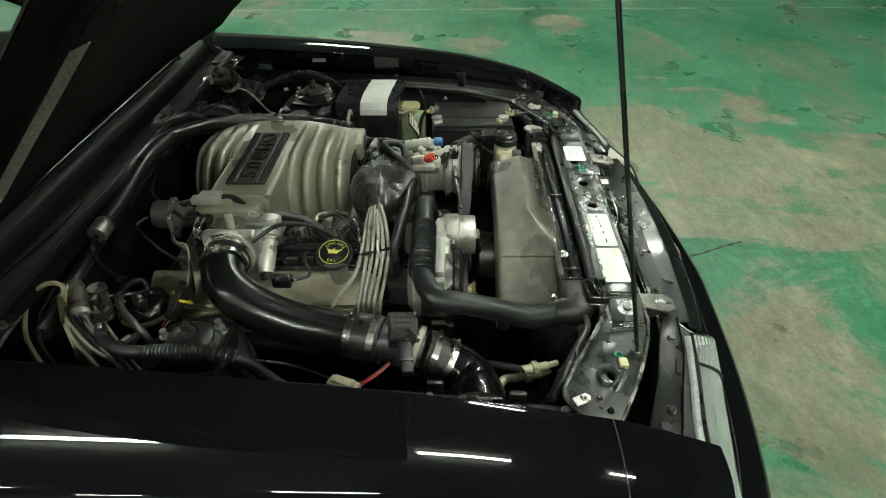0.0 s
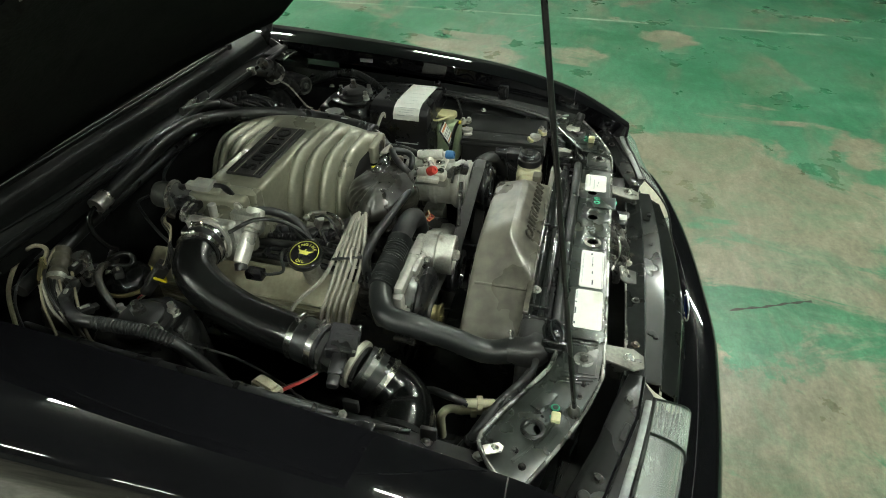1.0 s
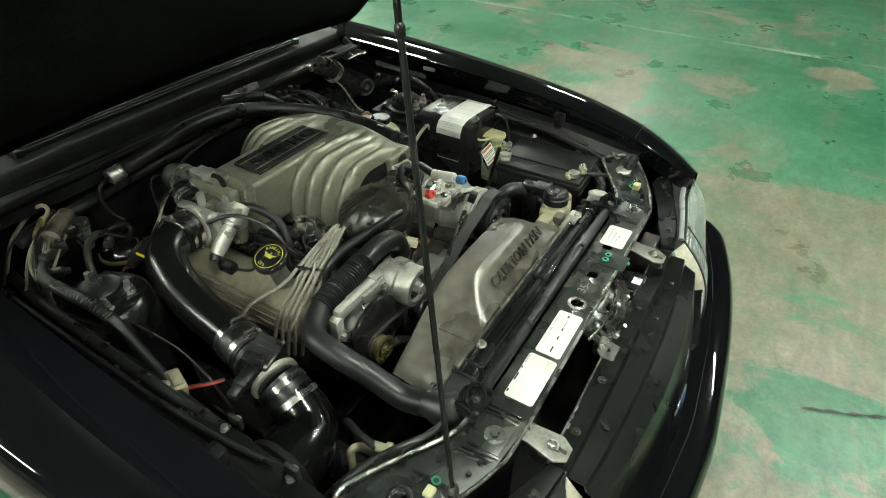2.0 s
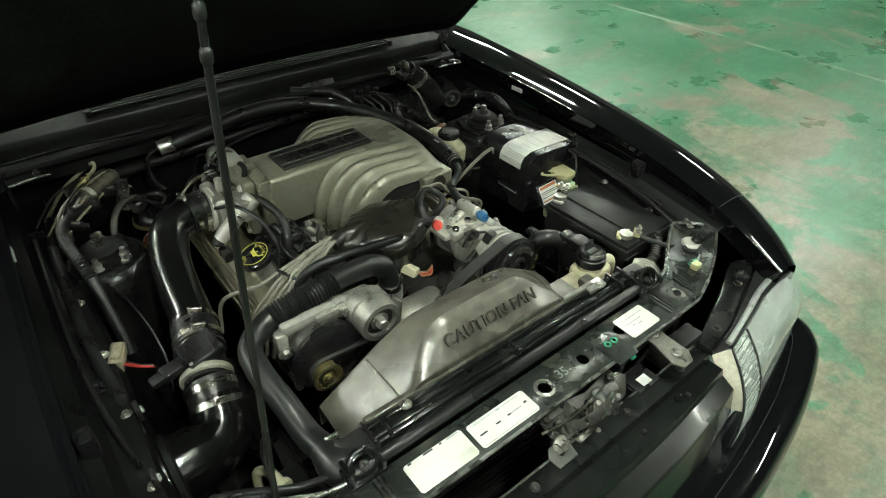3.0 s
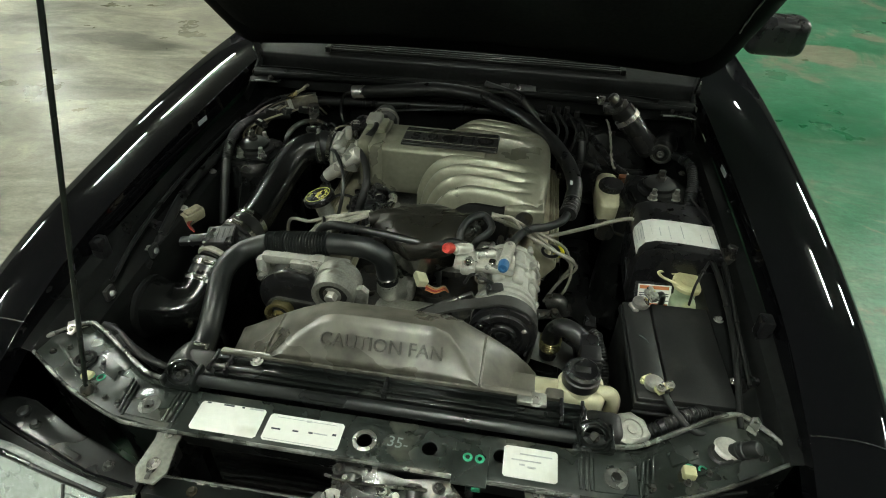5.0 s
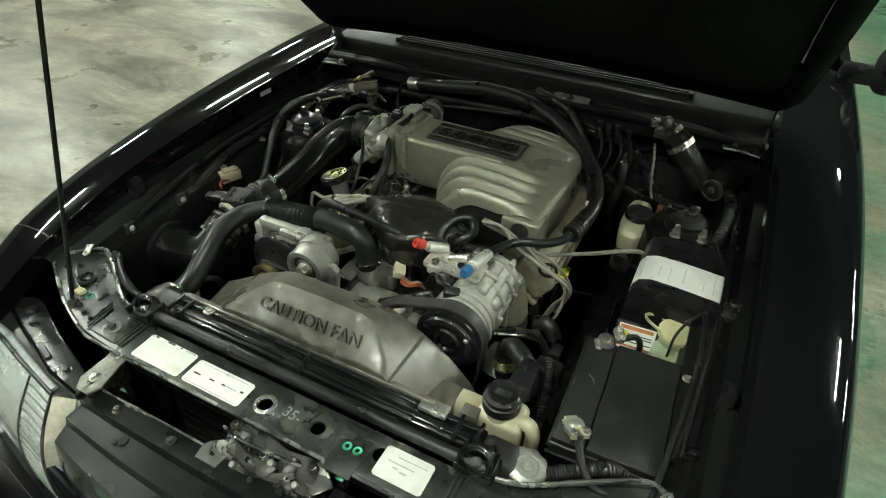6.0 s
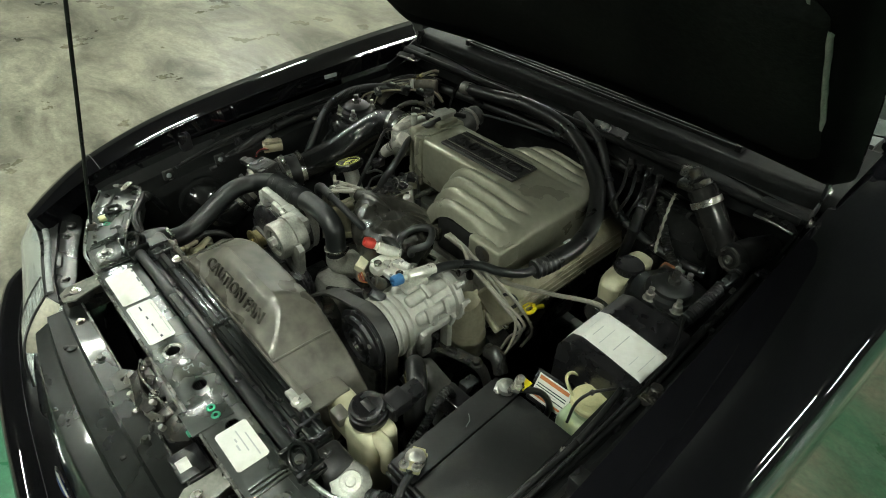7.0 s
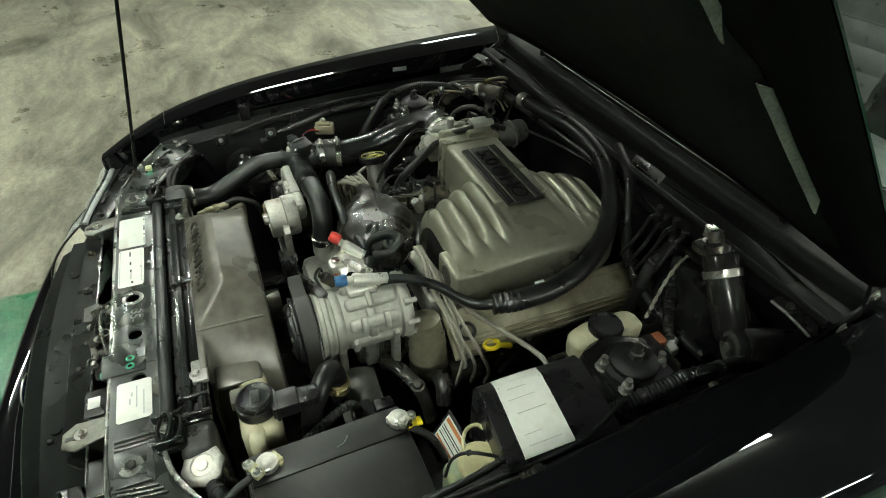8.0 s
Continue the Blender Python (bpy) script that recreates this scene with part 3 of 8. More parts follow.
def apron(side):
    """The inner wall of the engine bay with its bolted flange."""
    prof = ((0.684, -0.05), (0.66, -0.058), (0.645, -0.085), (0.618, -0.09), (0.600, -0.095), (0.592, -0.125), (0.588, -0.25), (0.56, -0.36), (0.53, -0.55))

    def at(u, v):
        y = 0.06 + 1.08 * u
        k = min(int(v * 8 + 1e-9), 7)
        f = v * 8 - k
        x = prof[k][0] + (prof[k + 1][0] - prof[k][0]) * f
        h = prof[k][1] + (prof[k + 1][1] - prof[k][1]) * f
        wave = 0.004 * math.sin(9 * y) * (1 if v > 0.3 else 0)
        return V(side * (x + wave), y, curve_at(TOP, y) * 0.6 + 0.363 + h)

    ob = part("apron", grid(at, 36, 24, 0.003), APRON, car, "dusty black inner fender apron")
    for y in (0.14, 0.225, 0.37, 0.52, 0.68, 0.9):
        bolt(ob, at((y - 0.06) / 1.08, 0.42) + V(0, 0, 0.001), 0.0065)
    # strut tower
    c = V(side * 0.54, 0.79, 0.45)
    part("strut_tower", lathe(c, c + V(0, 0, 1), [(0.115, 0), (0.108, 0.2), (0.098, 0.36), (0.09, 0.395), (0.08, 0.405), (0.045, 0.405), (0.04, 0.398), (0, 0.398)], 36), BAY, car, "black strut tower with bolted top mount")
    return ob


for s in (-1, 1):
    apron(s)


def strut_mount(side):
    c = V(side * 0.537, 0.787, 0.856)
    m = thing("strut_mount", c, "black rubber strut top mount with three studs", "strut mount", "strut mounts on the towers")
    part("mount_plate", plate([(-0.06, -0.058), (0.06, -0.058), (0.075, 0.0), (0.05, 0.062), (-0.05, 0.062), (-0.075, 0.0)], 0.006, Matrix.Translation(c)), BAY, m)
    part("rubber_dome", lathe(c, c + V(0, 0, 1), [(0.052, 0.004), (0.05, 0.014), (0.04, 0.018), (0.04, 0.026), (0.03, 0.034), (0.018, 0.036), (0, 0.036)], 28), RUBBER, m)
    part("centre_nut", lathe(c + V(0, 0, 0.034), c + V(0, 0, 1), [(0.013, 0), (0.013, 0.012), (0.008, 0.014), (0.008, 0.026), (0, 0.027)], 6), DARKSTEEL, m, smooth=20)
    for a in (-110, -50, 80):
        q = c + V(0.056 * math.cos(radians(a)), 0.05 * math.sin(radians(a)), 0.006)
        part("stud_nut", lathe(q, q + V(0, 0, 1), [(0.013, 0), (0.013, 0.002), (0.0095, 0.003), (0.0095, 0.014), (0.006, 0.015), (0.006, 0.027), (0, 0.028)], 10), ZINC, m, "pale zinc nut on a stud")
    return m


for s in (-1, 1):
    strut_mount(s)
    # worn bracket and spring clip at the hood hinge corner
    hc = thing("hinge_cover", (s * 0.60, 1.02, 0.90), "scuffed grey hinge bracket in the bay corner", "bracket", "brackets at the hood hinges")
    part("bracket_plate", plate([(-0.045, -0.012), (0.045, -0.012), (0.05, 0.0), (0.03, 0.014), (-0.045, 0.01)], 0.004, pose(s * 0.602, 1.048, 0.952, 24, 0, s * -12), 0.001, ((0.02, 0, 0.004),)), BAY, hc)
    part("bracket_edge", tube([(s * 0.56, 1.035, 0.953), (s * 0.60, 1.032, 0.955), (s * 0.645, 1.028, 0.952)], 0.0028, 8), WORN_GLINT, hc, "rubbed bright edge")
    part("bracket_bolt", lathe(V(s * 0.585, 1.05, 0.957), V(s * 0.585, 1.03, 1), [(0.009, 0), (0.009, 0.002), (0.006, 0.003), (0.006, 0.008), (0, 0.0085)], 6), DARKSTEEL, hc)

# firewall, cowl and bay floor
part("firewall", grid(lambda u, v: V(-0.66 + 1.32 * u, 1.12 + 0.012 * math.sin(17 * u) - 0.05 * max(0, v - 0.75), 0.30 + 0.67 * v), 30, 16, 0.004), COWLBLACK, car, "black sheet steel firewall")
COWL = ((1.055, 0.93), (1.062, 0.958), (1.085, 0.966), (1.11, 0.972), (1.118, 0.998), (1.128, 1.008), (1.15, 1.012), (1.25, 1.02), (1.36, 1.03))
part("cowl", grid(lambda u, v: V(-0.672 + 1.344 * u, curve_at([(i / 8, p[0]) for i, p in enumerate(COWL)], v) + 0.03 * (abs(u - 0.5) * 2) ** 4, curve_at([(i / 8, p[1]) for i, p in enumerate(COWL)], v) - 0.012 * (abs(u - 0.5) * 2) ** 3), 40, 24, 0.003), COWLBLACK, car, "black cowl panel below the windscreen")
cowl_seal = part("cowl_seal", tube([(-0.64, 1.065, 0.962), (-0.4, 1.052, 0.972), (0, 1.046, 0.978), (0.4, 1.052, 0.972), (0.64, 1.065, 0.962)], 0.009, 10), COWLBLACK, car, "black rubber cowl weatherstrip")
grille_c = part("cowl_grille", join(*[box(-0.425, 0.44, 1.150 + 0.0135 * k, 1.155 + 0.0135 * k, 1.016, 1.026 + 0.0015 * k, 0.0012, 1) for k in range(7)], box(-0.44, -0.425, 1.145, 1.235, 1.014, 1.03, 0.002), box(0.44, 0.455, 1.145, 1.235, 1.014, 1.03, 0.002)), TRIM, car, "slotted black cowl vent grille")
part("underbody", grid(lambda u, v: V(-0.6 + 1.2 * u, -0.1 + 1.25 * v, 0.30 + 0.02 * math.sin(8 * u)), 12, 12, 0.004), BAY, car)
for s in (-1, 1):
    part("frame_rail", box(s * 0.40 - 0.045, s * 0.40 + 0.045, -0.05, 1.1, 0.36, 0.46, 0.012), BAY, car)
    # hinge arms
    h = part("hood_hinge", plate([(1.0, 0.90), (1.09, 0.935), (1.16, 0.985), (1.13, 1.05), (1.10, 1.045), (1.12, 0.99), (1.06, 0.955), (0.99, 0.925)], 0.006, Matrix(((0, 0, s, s * 0.645), (1, 0, 0, 0), (0, 1, 0, 0), (0, 0, 0, 1)))), BAY, car, "scuffed steel hood hinge")
    bolt(h, V(s * 0.652, 1.09, 0.955), 0.008, (s, 0, 0))
    bolt(h, V(s * 0.652, 1.12, 1.02), 0.007, (s, 0, 0))
    part("hinge_wing", box(s * 0.60 - 0.05, s * 0.60 + 0.05, 1.065, 1.10, 0.955, 0.972, 0.006), COWLBLACK, car, "worn black hinge bracket")
# Dark sheet added to hide the bright floor below the nose gap.
part("floor_blind", grid(lambda u, v: V(-0.66 + 1.32 * u, -0.235 + 0.26 * v + 0.10 * (2 * u - 1) ** 2 * (1 - v), 0.47 + 0.02 * math.sin(9 * u)), 16, 6, 0.004), DULLBLACK, car)
part("crossmember", box(-0.42, 0.42, 0.42, 0.52, 0.34, 0.44, 0.02), BAY, car)

# ---- hood, propped open ----
HL = 1.30
HOOD_DIR = V(0, -0.695, 0.719)
HOOD_UP = V(0, 0.719, 0.695)
HOOD0 = V(0, 1.105, 1.025)


def hood_at(x, d, h):
    """A place on the open hood: across, along from its hinge edge, and out from its inner side."""
    crown = 0.03 * (1 - (x / 0.7) ** 2)
    return HOOD0 + HOOD_DIR * d + HOOD_UP * (h + crown) + V(x, 0, 0)


def hood_edge(d):
    """Half width along the hood: rounded at the hinge corners, narrower to the nose."""
    r = 0.07
    w = 0.686 + 0.022 * math.sin(math.pi * min(d / HL, 1)) - 0.02 * (d / HL) ** 2
    if d < r:
        w -= r - math.sqrt(max(r * r - (r - d) ** 2, 0))
    if d > HL - 0.04:
        w -= 0.02 * ((d - HL + 0.04) / 0.04) ** 2
    return w


hood = part("hood", grid(lambda u, v: hood_at((2 * v - 1) * hood_edge(HL * u), HL * u, 0.022), 44, 24, 0.0025), PAINT, car, "glossy black hood standing open")


def lining_depth(d):
    """How far the inner frame stands off the outer skin: thin at the hinge, deep towards the nose."""
    f = min(1.0, max(0.0, (d - 0.06) / 0.24))
    return 0.014 * f * f * (3 - 2 * f)


def hood_inner(u, v):
    d = HL * u
    x = (2 * v - 1) * (hood_edge(d) - 0.002)
    e = min(d, HL - d, hood_edge(d) - abs(x))
    rise = min(1, max(0, (e - 0.006) / 0.02))
    return hood_at(x, d, 0.019 - 0.022 * rise - 0.6 * lining_depth(d) * min(1, max(0, (e - 0.012) / 0.02)))


part("inner_frame", grid(hood_inner, 60, 70, 0.001), UNDERHOOD, hood, "black pressed steel inner frame")


def pad_outline(d):
    """Half width of the lining: stepped in above a notch, rounded at its corners."""
    w = 0.634 if d < 0.585 else 0.634 - 0.03 * min(1.0, (d - 0.585) / 0.03)
    if d > 0.7:
        w -= 0.04 * (d - 0.7)
    for r, e in ((0.10, d - 0.075), (0.08, HL - 0.12 - d)):
        if e < r:
            w -= r - math.sqrt(max(r * r - (r - e) ** 2, 0))
    return w


def pad_at(u, v):
    d = 0.076 + (HL - 0.197) * u
    x = (2 * v - 1) * pad_outline(d)
    e = min(1, (1 - abs(2 * v - 1)) * 16, u * 20, (1 - u) * 20)
    return hood_at(x, d, 0.002 - 0.012 * e ** 0.5 - lining_depth(d) + 0.002 * noise.noise((x * 9, d * 9, 0)))


part("insulation_pad", grid(pad_at, 70, 56, 0.002), PAD, hood, "matt black hood insulation pad")
for s in (-1, 1):
    for d0, d1 in ((0.30, 0.568), (0.612, 1.12)):
        # the lining's upright edge, facing the fender
        def edge_at(u, v, s=s, d0=d0, d1=d1):
            d = d0 + (d1 - d0) * u
            tall = 0.019 * min(1.0, 12 * u, 10 * (1 - u)) * (0.8 + 0.3 * noise.noise((d * 14, 2.0, s)))
            return hood_at(s * (pad_outline(d) + 0.003 + 0.002 * noise.noise((d * 25, 0.5, s)) + 0.004 * v), d, -0.010 - lining_depth(d) + tall * v)
        part("pad_edge", grid(edge_at, 40, 3, 0.0015), PADEDGE, hood, "frayed grey edge of the pad")
part("hood_striker", tube([hood_at(-0.03, HL - 0.07, 0), hood_at(-0.03, HL - 0.07, -0.04), hood_at(0.03, HL - 0.07, -0.04), hood_at(0.03, HL - 0.07, 0)], 0.005, 8, 4), ZINC, hood)

prop = thing("hood_prop_rod", (-0.507, -0.002, 0.812), "slim black steel prop rod holding the hood open", "prop rod")
PROP_A, PROP_B = V(-0.507, -0.002, 0.812), V(-0.3426, 0.2202, 1.912)
part("rod", tube([PROP_A, PROP_A.lerp(PROP_B, 0.3), PROP_A.lerp(PROP_B, 0.7), PROP_B], 0.0042, 10, 4), BAY, prop)
part("grommet", join(*[lathe(PROP_A.lerp(PROP_B, f), PROP_B, [(0.004, 0), (0.006, 0.003), (0.006, 0.013), (0.004, 0.016)], 14) for f in (0.570, 0.603)]), RUBBER, prop)
part("pivot_eye", lathe(PROP_A - V(0, 0, 0.004), PROP_B, [(0.011, 0), (0.011, 0.012), (0.006, 0.018), (0, 0.018)], 16), DARKSTEEL, prop)

# ---- cabin glimpsed behind the hood ----
part("windscreen", grid(lambda u, v: V((-0.66 + 1.32 * u) * (1 - 0.16 * v), 1.37 + 0.62 * v - 0.09 * (abs(2 * u - 1)) ** 2 * -1, 1.03 + 0.30 * v), 20, 10, 0.005), GLASS, car, "clear raked windscreen", smooth=60).visible_shadow = False
for s in (-1, 1):
    part("windscreen_pillar", tube([(s * 0.68, 1.44, 1.02), (s * 0.62, 1.76, 1.18), (s * 0.56, 2.06, 1.335)], 0.026, 10), PAINT, car)
    part("door", grid(lambda u, v: V(s * (0.862 + 0.012 * math.sin(3.1 * v)), 1.655 + 1.0 * u, 0.30 + 0.67 * v), 8, 10, 0.03), PAINT, car, "glossy black door")
    mirror = part("door_mirror", box(s * 0.955 + 0.03 - 0.095, s * 0.955 + 0.03 + 0.095, 1.55, 1.66, 0.965, 1.09, 0.035, 5), PLASTIC, car, "black plastic door mirror housing")
    part("mirror_foot", box(s * 0.87 - 0.06, s * 0.87 + 0.06, 1.60, 1.65, 0.975, 1.03, 0.012), PLASTIC, mirror)
part("dashboard", grid(lambda u, v: V(-0.64 + 1.28 * u, 1.46 + 0.4 * v, 1.0 - 0.08 * v * v - 0.2 * max(0, v - 0.85)), 12, 10, 0.01), SEATING, car, "black dashboard top")
part("roof", grid(lambda u, v: V((-0.56 + 1.12 * u), 2.02 + 1.2 * v, 1.33 + 0.03 * math.sin(math.pi * v) - 0.02 * (2 * u - 1) ** 2), 10, 8, 0.02), PAINT, car)
part("rear_body", box(-0.86, 0.86, 2.66, 4.1, 0.3, 0.98, 0.06, 3), PAINT, car)
for s in (-1, 1):
    part("front_seat", join(grid(lambda u, v: V(s * 0.36 + (-0.24 + 0.48 * u), 2.2 + 0.2 * v, 0.55 + 0.62 * v) + V(0, -0.016 * abs(math.sin(9 * math.pi * v)) - 0.03 * math.sin(math.pi * u), 0), 12, 40, 0.08)), SEATING, car, "black ribbed leather seat back")
    for wy in (0.55, 3.15):
        part("wheel", lathe(V(s * 0.62, wy, 0.31), V(s, wy, 0.31), [(0.2, 0), (0.3, 0.01), (0.315, 0.04), (0.315, 0.17), (0.3, 0.2), (0.2, 0.2), (0.19, 0.18), (0.05, 0.17), (0, 0.17)], 40), RUBBER, car, "black tyre inside the wheel arch")


# ---- radiator support across the front ----
support = part("radiator_support", plate([(-0.36, -0.045), (0.36, -0.045), (0.44, -0.036), (0.55, 0.006), (0.675, 0.072), (0.668, 0.098), (0.60, 0.142), (0.52, 0.105), (0.43, 0.05), (0.36, 0.034), (-0.36, 0.034), (-0.43, 0.05), (-0.52, 0.105), (-0.60, 0.142), (-0.668, 0.098), (-0.675, 0.072), (-0.55, 0.006), (-0.44, -0.036)],
                                         0.004, Matrix.Translation((0, 0, 0.806)), 0.0015, ((-0.012, -0.01, 0.0125), (0.094, -0.006, 0.0125), (0.208, 0.0, 0.012), (0.40, 0.0, 0.006), (-0.40, 0.0, 0.006), (-0.55, 0.05, 0.011))), CORE, car, "dark pressed steel radiator support panel")
EDGE = [(-0.675, 0.072, 0.812), (-0.55, 0.004, 0.811), (-0.44, -0.038, 0.81), (-0.36, -0.047, 0.808), (0, -0.047, 0.808), (0.36, -0.047, 0.808), (0.44, -0.038, 0.81), (0.55, 0.004, 0.811), (0.675, 0.072, 0.812)]
part("front_bead", tube(EDGE, 0.0034, 8, 6), WORN_GLINT, support, "rubbed bright steel edge")
for s in (-1, 1):
    part("rear_bead", tube([(s * 0.672, 0.082, 0.813), (s * 0.64, 0.118, 0.816), (s * 0.60, 0.143, 0.818), (s * 0.56, 0.128, 0.82), (s * 0.50, 0.093, 0.821), (s * 0.43, 0.052, 0.821), (s * 0.385, 0.04, 0.821)], 0.0042, 8, 6), WORN_GLINT, support, "rubbed bright steel edge")
    part("wing_wall", grid(lambda u, v: V(s * curve_at(((0, 0.60), (0.3, 0.52), (0.7, 0.43), (1, 0.38)), u), curve_at(((0, 0.141), (0.3, 0.104), (0.7, 0.05), (1, 0.036)), u) + 0.006 * v, 0.821 - 0.05 * v), 12, 2, 0.002), CORE, support)
    part("raised_pad", plate([(s * 0.352, -0.036), (s * 0.418, -0.032), (s * 0.418, 0.024), (s * 0.352, 0.02)], 0.004, Matrix.Translation((0, 0, 0.8095))), CORE, support)
    bolt(support, V(s * 0.385, -0.010, 0.8135), 0.0085, material=DARKSTEEL)
    part("bolt_washer", lathe(V(s * 0.385, -0.010, 0.8132), V(s * 0.385, -0.010, 1), [(0.0, 0), (0.018, 0), (0.018, 0.0015), (0.013, 0.0015), (0, 0.0016)], 20), WORN_GLINT, support)
    for k in range(3):
        for x0 in (0.425, 0.3315):
            part("pressed_ridge", box(-0.0025, 0.0025, -0.034, 0.03, 0, 0.0045, 0.0018, 2, pose(s * (x0 + 0.0085 * k), -0.002 + (0.006 * k if x0 > 0.4 else 0), 0.8095, 0, 0, s * (-8 if x0 > 0.4 else 0))), CORE, support)
    ringp = V(s * 0.352, 0.044, 0.836)
    mount = part("mount_bracket", join(box(ringp.x - 0.034, ringp.x + 0.034, 0.028, 0.074, 0.81, 0.826, 0.006), box(ringp.x - 0.030, ringp.x - 0.022, 0.024, 0.07, 0.822, 0.84, 0.003), box(ringp.x + 0.022, ringp.x + 0.030, 0.024, 0.07, 0.822, 0.84, 0.003)), HEADER, support, "black radiator mount saddle")
    for k, (rr, dy) in enumerate(((0.024, 0.0), (0.0185, 0.004), (0.023, 0.012))):
        part("mount_loop", tube([ringp + V(rr * math.cos(a / 12 * 2 * math.pi), dy + 0.55 * rr * math.sin(a / 12 * 2 * math.pi), 0.004 + 0.62 * rr * math.sin(a / 12 * 2 * math.pi) - 0.006 * k) for a in range(13)], 0.0036, 8, 4), HEADER, mount)
    part("pin", rod(ringp + V(0, 0.004, -0.02), ringp + V(0, 0.0, 0.0), 0.009, 14), DARKSTEEL, mount)
    for q in ((0.44, -0.014), (0.468, -0.008), (0.495, 0.004), (0.53, 0.026), (0.515, 0.058), (0.60, 0.085), (0.625, 0.07)):
        bolt(support, V(s * q[0], q[1], 0.81), 0.0042, material=DARKSTEEL)
    part("stamped_step", plate([(s * 0.475, 0.028), (s * 0.52, 0.05), (s * 0.508, 0.072), (s * 0.47, 0.052)], 0.004, Matrix.Translation((0, 0, 0.8098))), CORE, support)
    part("stamped_rib", tube([(s * 0.50, 0.016, 0.811), (s * 0.56, 0.044, 0.812), (s * 0.62, 0.086, 0.812)], 0.004, 8, 6, flat=0.7), CORE, support)
    part("grommet_ring", lathe(V(s * 0.555, 0.062, 0.809), V(s * 0.555, 0.062, 1), [(0.018, 0), (0.021, 0.005), (0.016, 0.007), (0.0125, 0.005), (0.0125, 0)], 24), RUBBER, support)
    part("wing_tab", plate([(-0.016, -0.008), (0.012, -0.008), (0.018, 0), (0.012, 0.008), (-0.016, 0.008)], 0.003, pose(s * 0.615, 0.118, 0.826, 10, s * -8, s * 60), 0.0008, ((0.006, 0, 0.003),)), ZINC, support, "bare metal tab")
    for k in (-0.01, 0.01):
        part("green_mark", tube([(s * 0.512 + k + 0.0062 * math.cos(a), 0.03 + 0.0062 * math.sin(a), 0.8115) for a in [0.7854 * q for q in range(9)]], 0.0017, 6, 3, flat=0.5), GREEN, support, "green inspection paint ring")
part("bumper_washer", lathe(V(0.568, 0.075, 0.811), V(0.568, 0.075, 1), [(0, 0), (0.021, 0), (0.022, 0.003), (0.018, 0.008), (0, 0.009)], 24), ALLOY, support, "pale washer under the hood stop")
part("hood_bumper", lathe(V(0.575, 0.07, 0.815), V(0.605, 0.052, 0.86), [(0, 0), (0.012, 0), (0.012, 0.008), (0.014, 0.009), (0.014, 0.012), (0.012, 0.013), (0.012, 0.018), (0.014, 0.019), (0.014, 0.022), (0.012, 0.024), (0.0135, 0.03), (0.0135, 0.04), (0.01, 0.046), (0, 0.047)], 22), RUBBER, support, "black threaded rubber hood stop")
part("ivory_clip", box(0.487, 0.507, 0.008, 0.026, 0.81, 0.826, 0.003), YELLOWISH, support)
part("ivory_clip", box(-0.535, -0.515, 0.02, 0.036, 0.81, 0.82, 0.003), YELLOWISH, support)
part("hole_rim", lathe(V(-0.012, -0.01, 0.809), V(-0.012, -0.01, 1), [(0.0125, 0), (0.0145, 0.004), (0.018, 0.003), (0.021, 0)], 28, False), ZINC, support, "bare metal rim round a hole")
part("front_face", grid(lambda u, v: V(-0.36 + 0.72 * u, -0.045 + 0.012 * v, 0.806 - 0.05 * v), 12, 3, 0.002), BAY, support)
part("chalk_mark", lettering("35-", 0.027, 0.0002, pose(0.042, -0.006, 0.8104, 0, 0, -4)), CHALK, support, "chalked number")
for k in (-0.0095, 0.0095):
    part("green_mark", tube([(0.166 + k + 0.0058 * math.cos(a), -0.013 + 0.0058 * math.sin(a), 0.8135) for a in [0.7854 * q for q in range(9)]], 0.0021, 6, 3, flat=0.5), GREEN, support, "green inspection paint ring")
part("green_mark", box(0.168, 0.182, -0.064, -0.056, 0.803, 0.808, 0.002), GREEN, support, "dab of green paint")
part("relay_tab", plate([(0.135, -0.06), (0.19, -0.06), (0.19, 0.012), (0.135, 0.012)], 0.003, Matrix.Translation((0, 0, 0.8095))), CORE, support)


def sticker(name, x0, x1, y0, y1, z, bars, label):
    st = thing(name, ((x0 + x1) / 2, (y0 + y1) / 2, z), label, "sticker", "stickers on the radiator support")
    c = 0.004
    part("paper", plate([(x0 + c, y0), (x1 - c, y0), (x1, y0 + c), (x1, y1 - c), (x1 - c, y1), (x0 + c, y1), (x0, y1 - c), (x0, y0 + c)], 0.0007, Matrix.Translation((0, 0, z)), 0), PAPER, st)
    for a, b, f, h, m in bars:
        part("print_bar", box(x0 + (x1 - x0) * a, x0 + (x1 - x0) * b, y0 + (y1 - y0) * f, y0 + (y1 - y0) * f + h, z + 0.0007, z + 0.001, 0), m, st)
    return st


sticker("sticker", -0.302, -0.187, -0.039, 0.016, 0.811, [(0.08, 0.14, 0.93, 0.003, INK), (0.34, 0.5, 0.93, 0.003, INK), (0.62, 0.66, 0.93, 0.003, INK), (0.74, 0.95, 0.93, 0.0028, PALEINK)], "white paper sticker with a dark printed edge")
sticker("sticker", -0.178, -0.05, -0.038, 0.012, 0.811, [(0.08, 0.2, 0.42, 0.003, INK), (0.36, 0.44, 0.44, 0.003, INK), (0.57, 0.63, 0.46, 0.003, INK), (0.64, 0.82, 0.47, 0.0024, PALEINK), (0.88, 0.93, 0.5, 0.004, INK), (0.5, 0.56, 0.85, 0.004, PALEINK), (0.1, 0.9, 0.88, 0.0012, PALEINK), (0.04, 0.96, 0.05, 0.001, PALEINK)], "white emissions sticker with a row of black print")
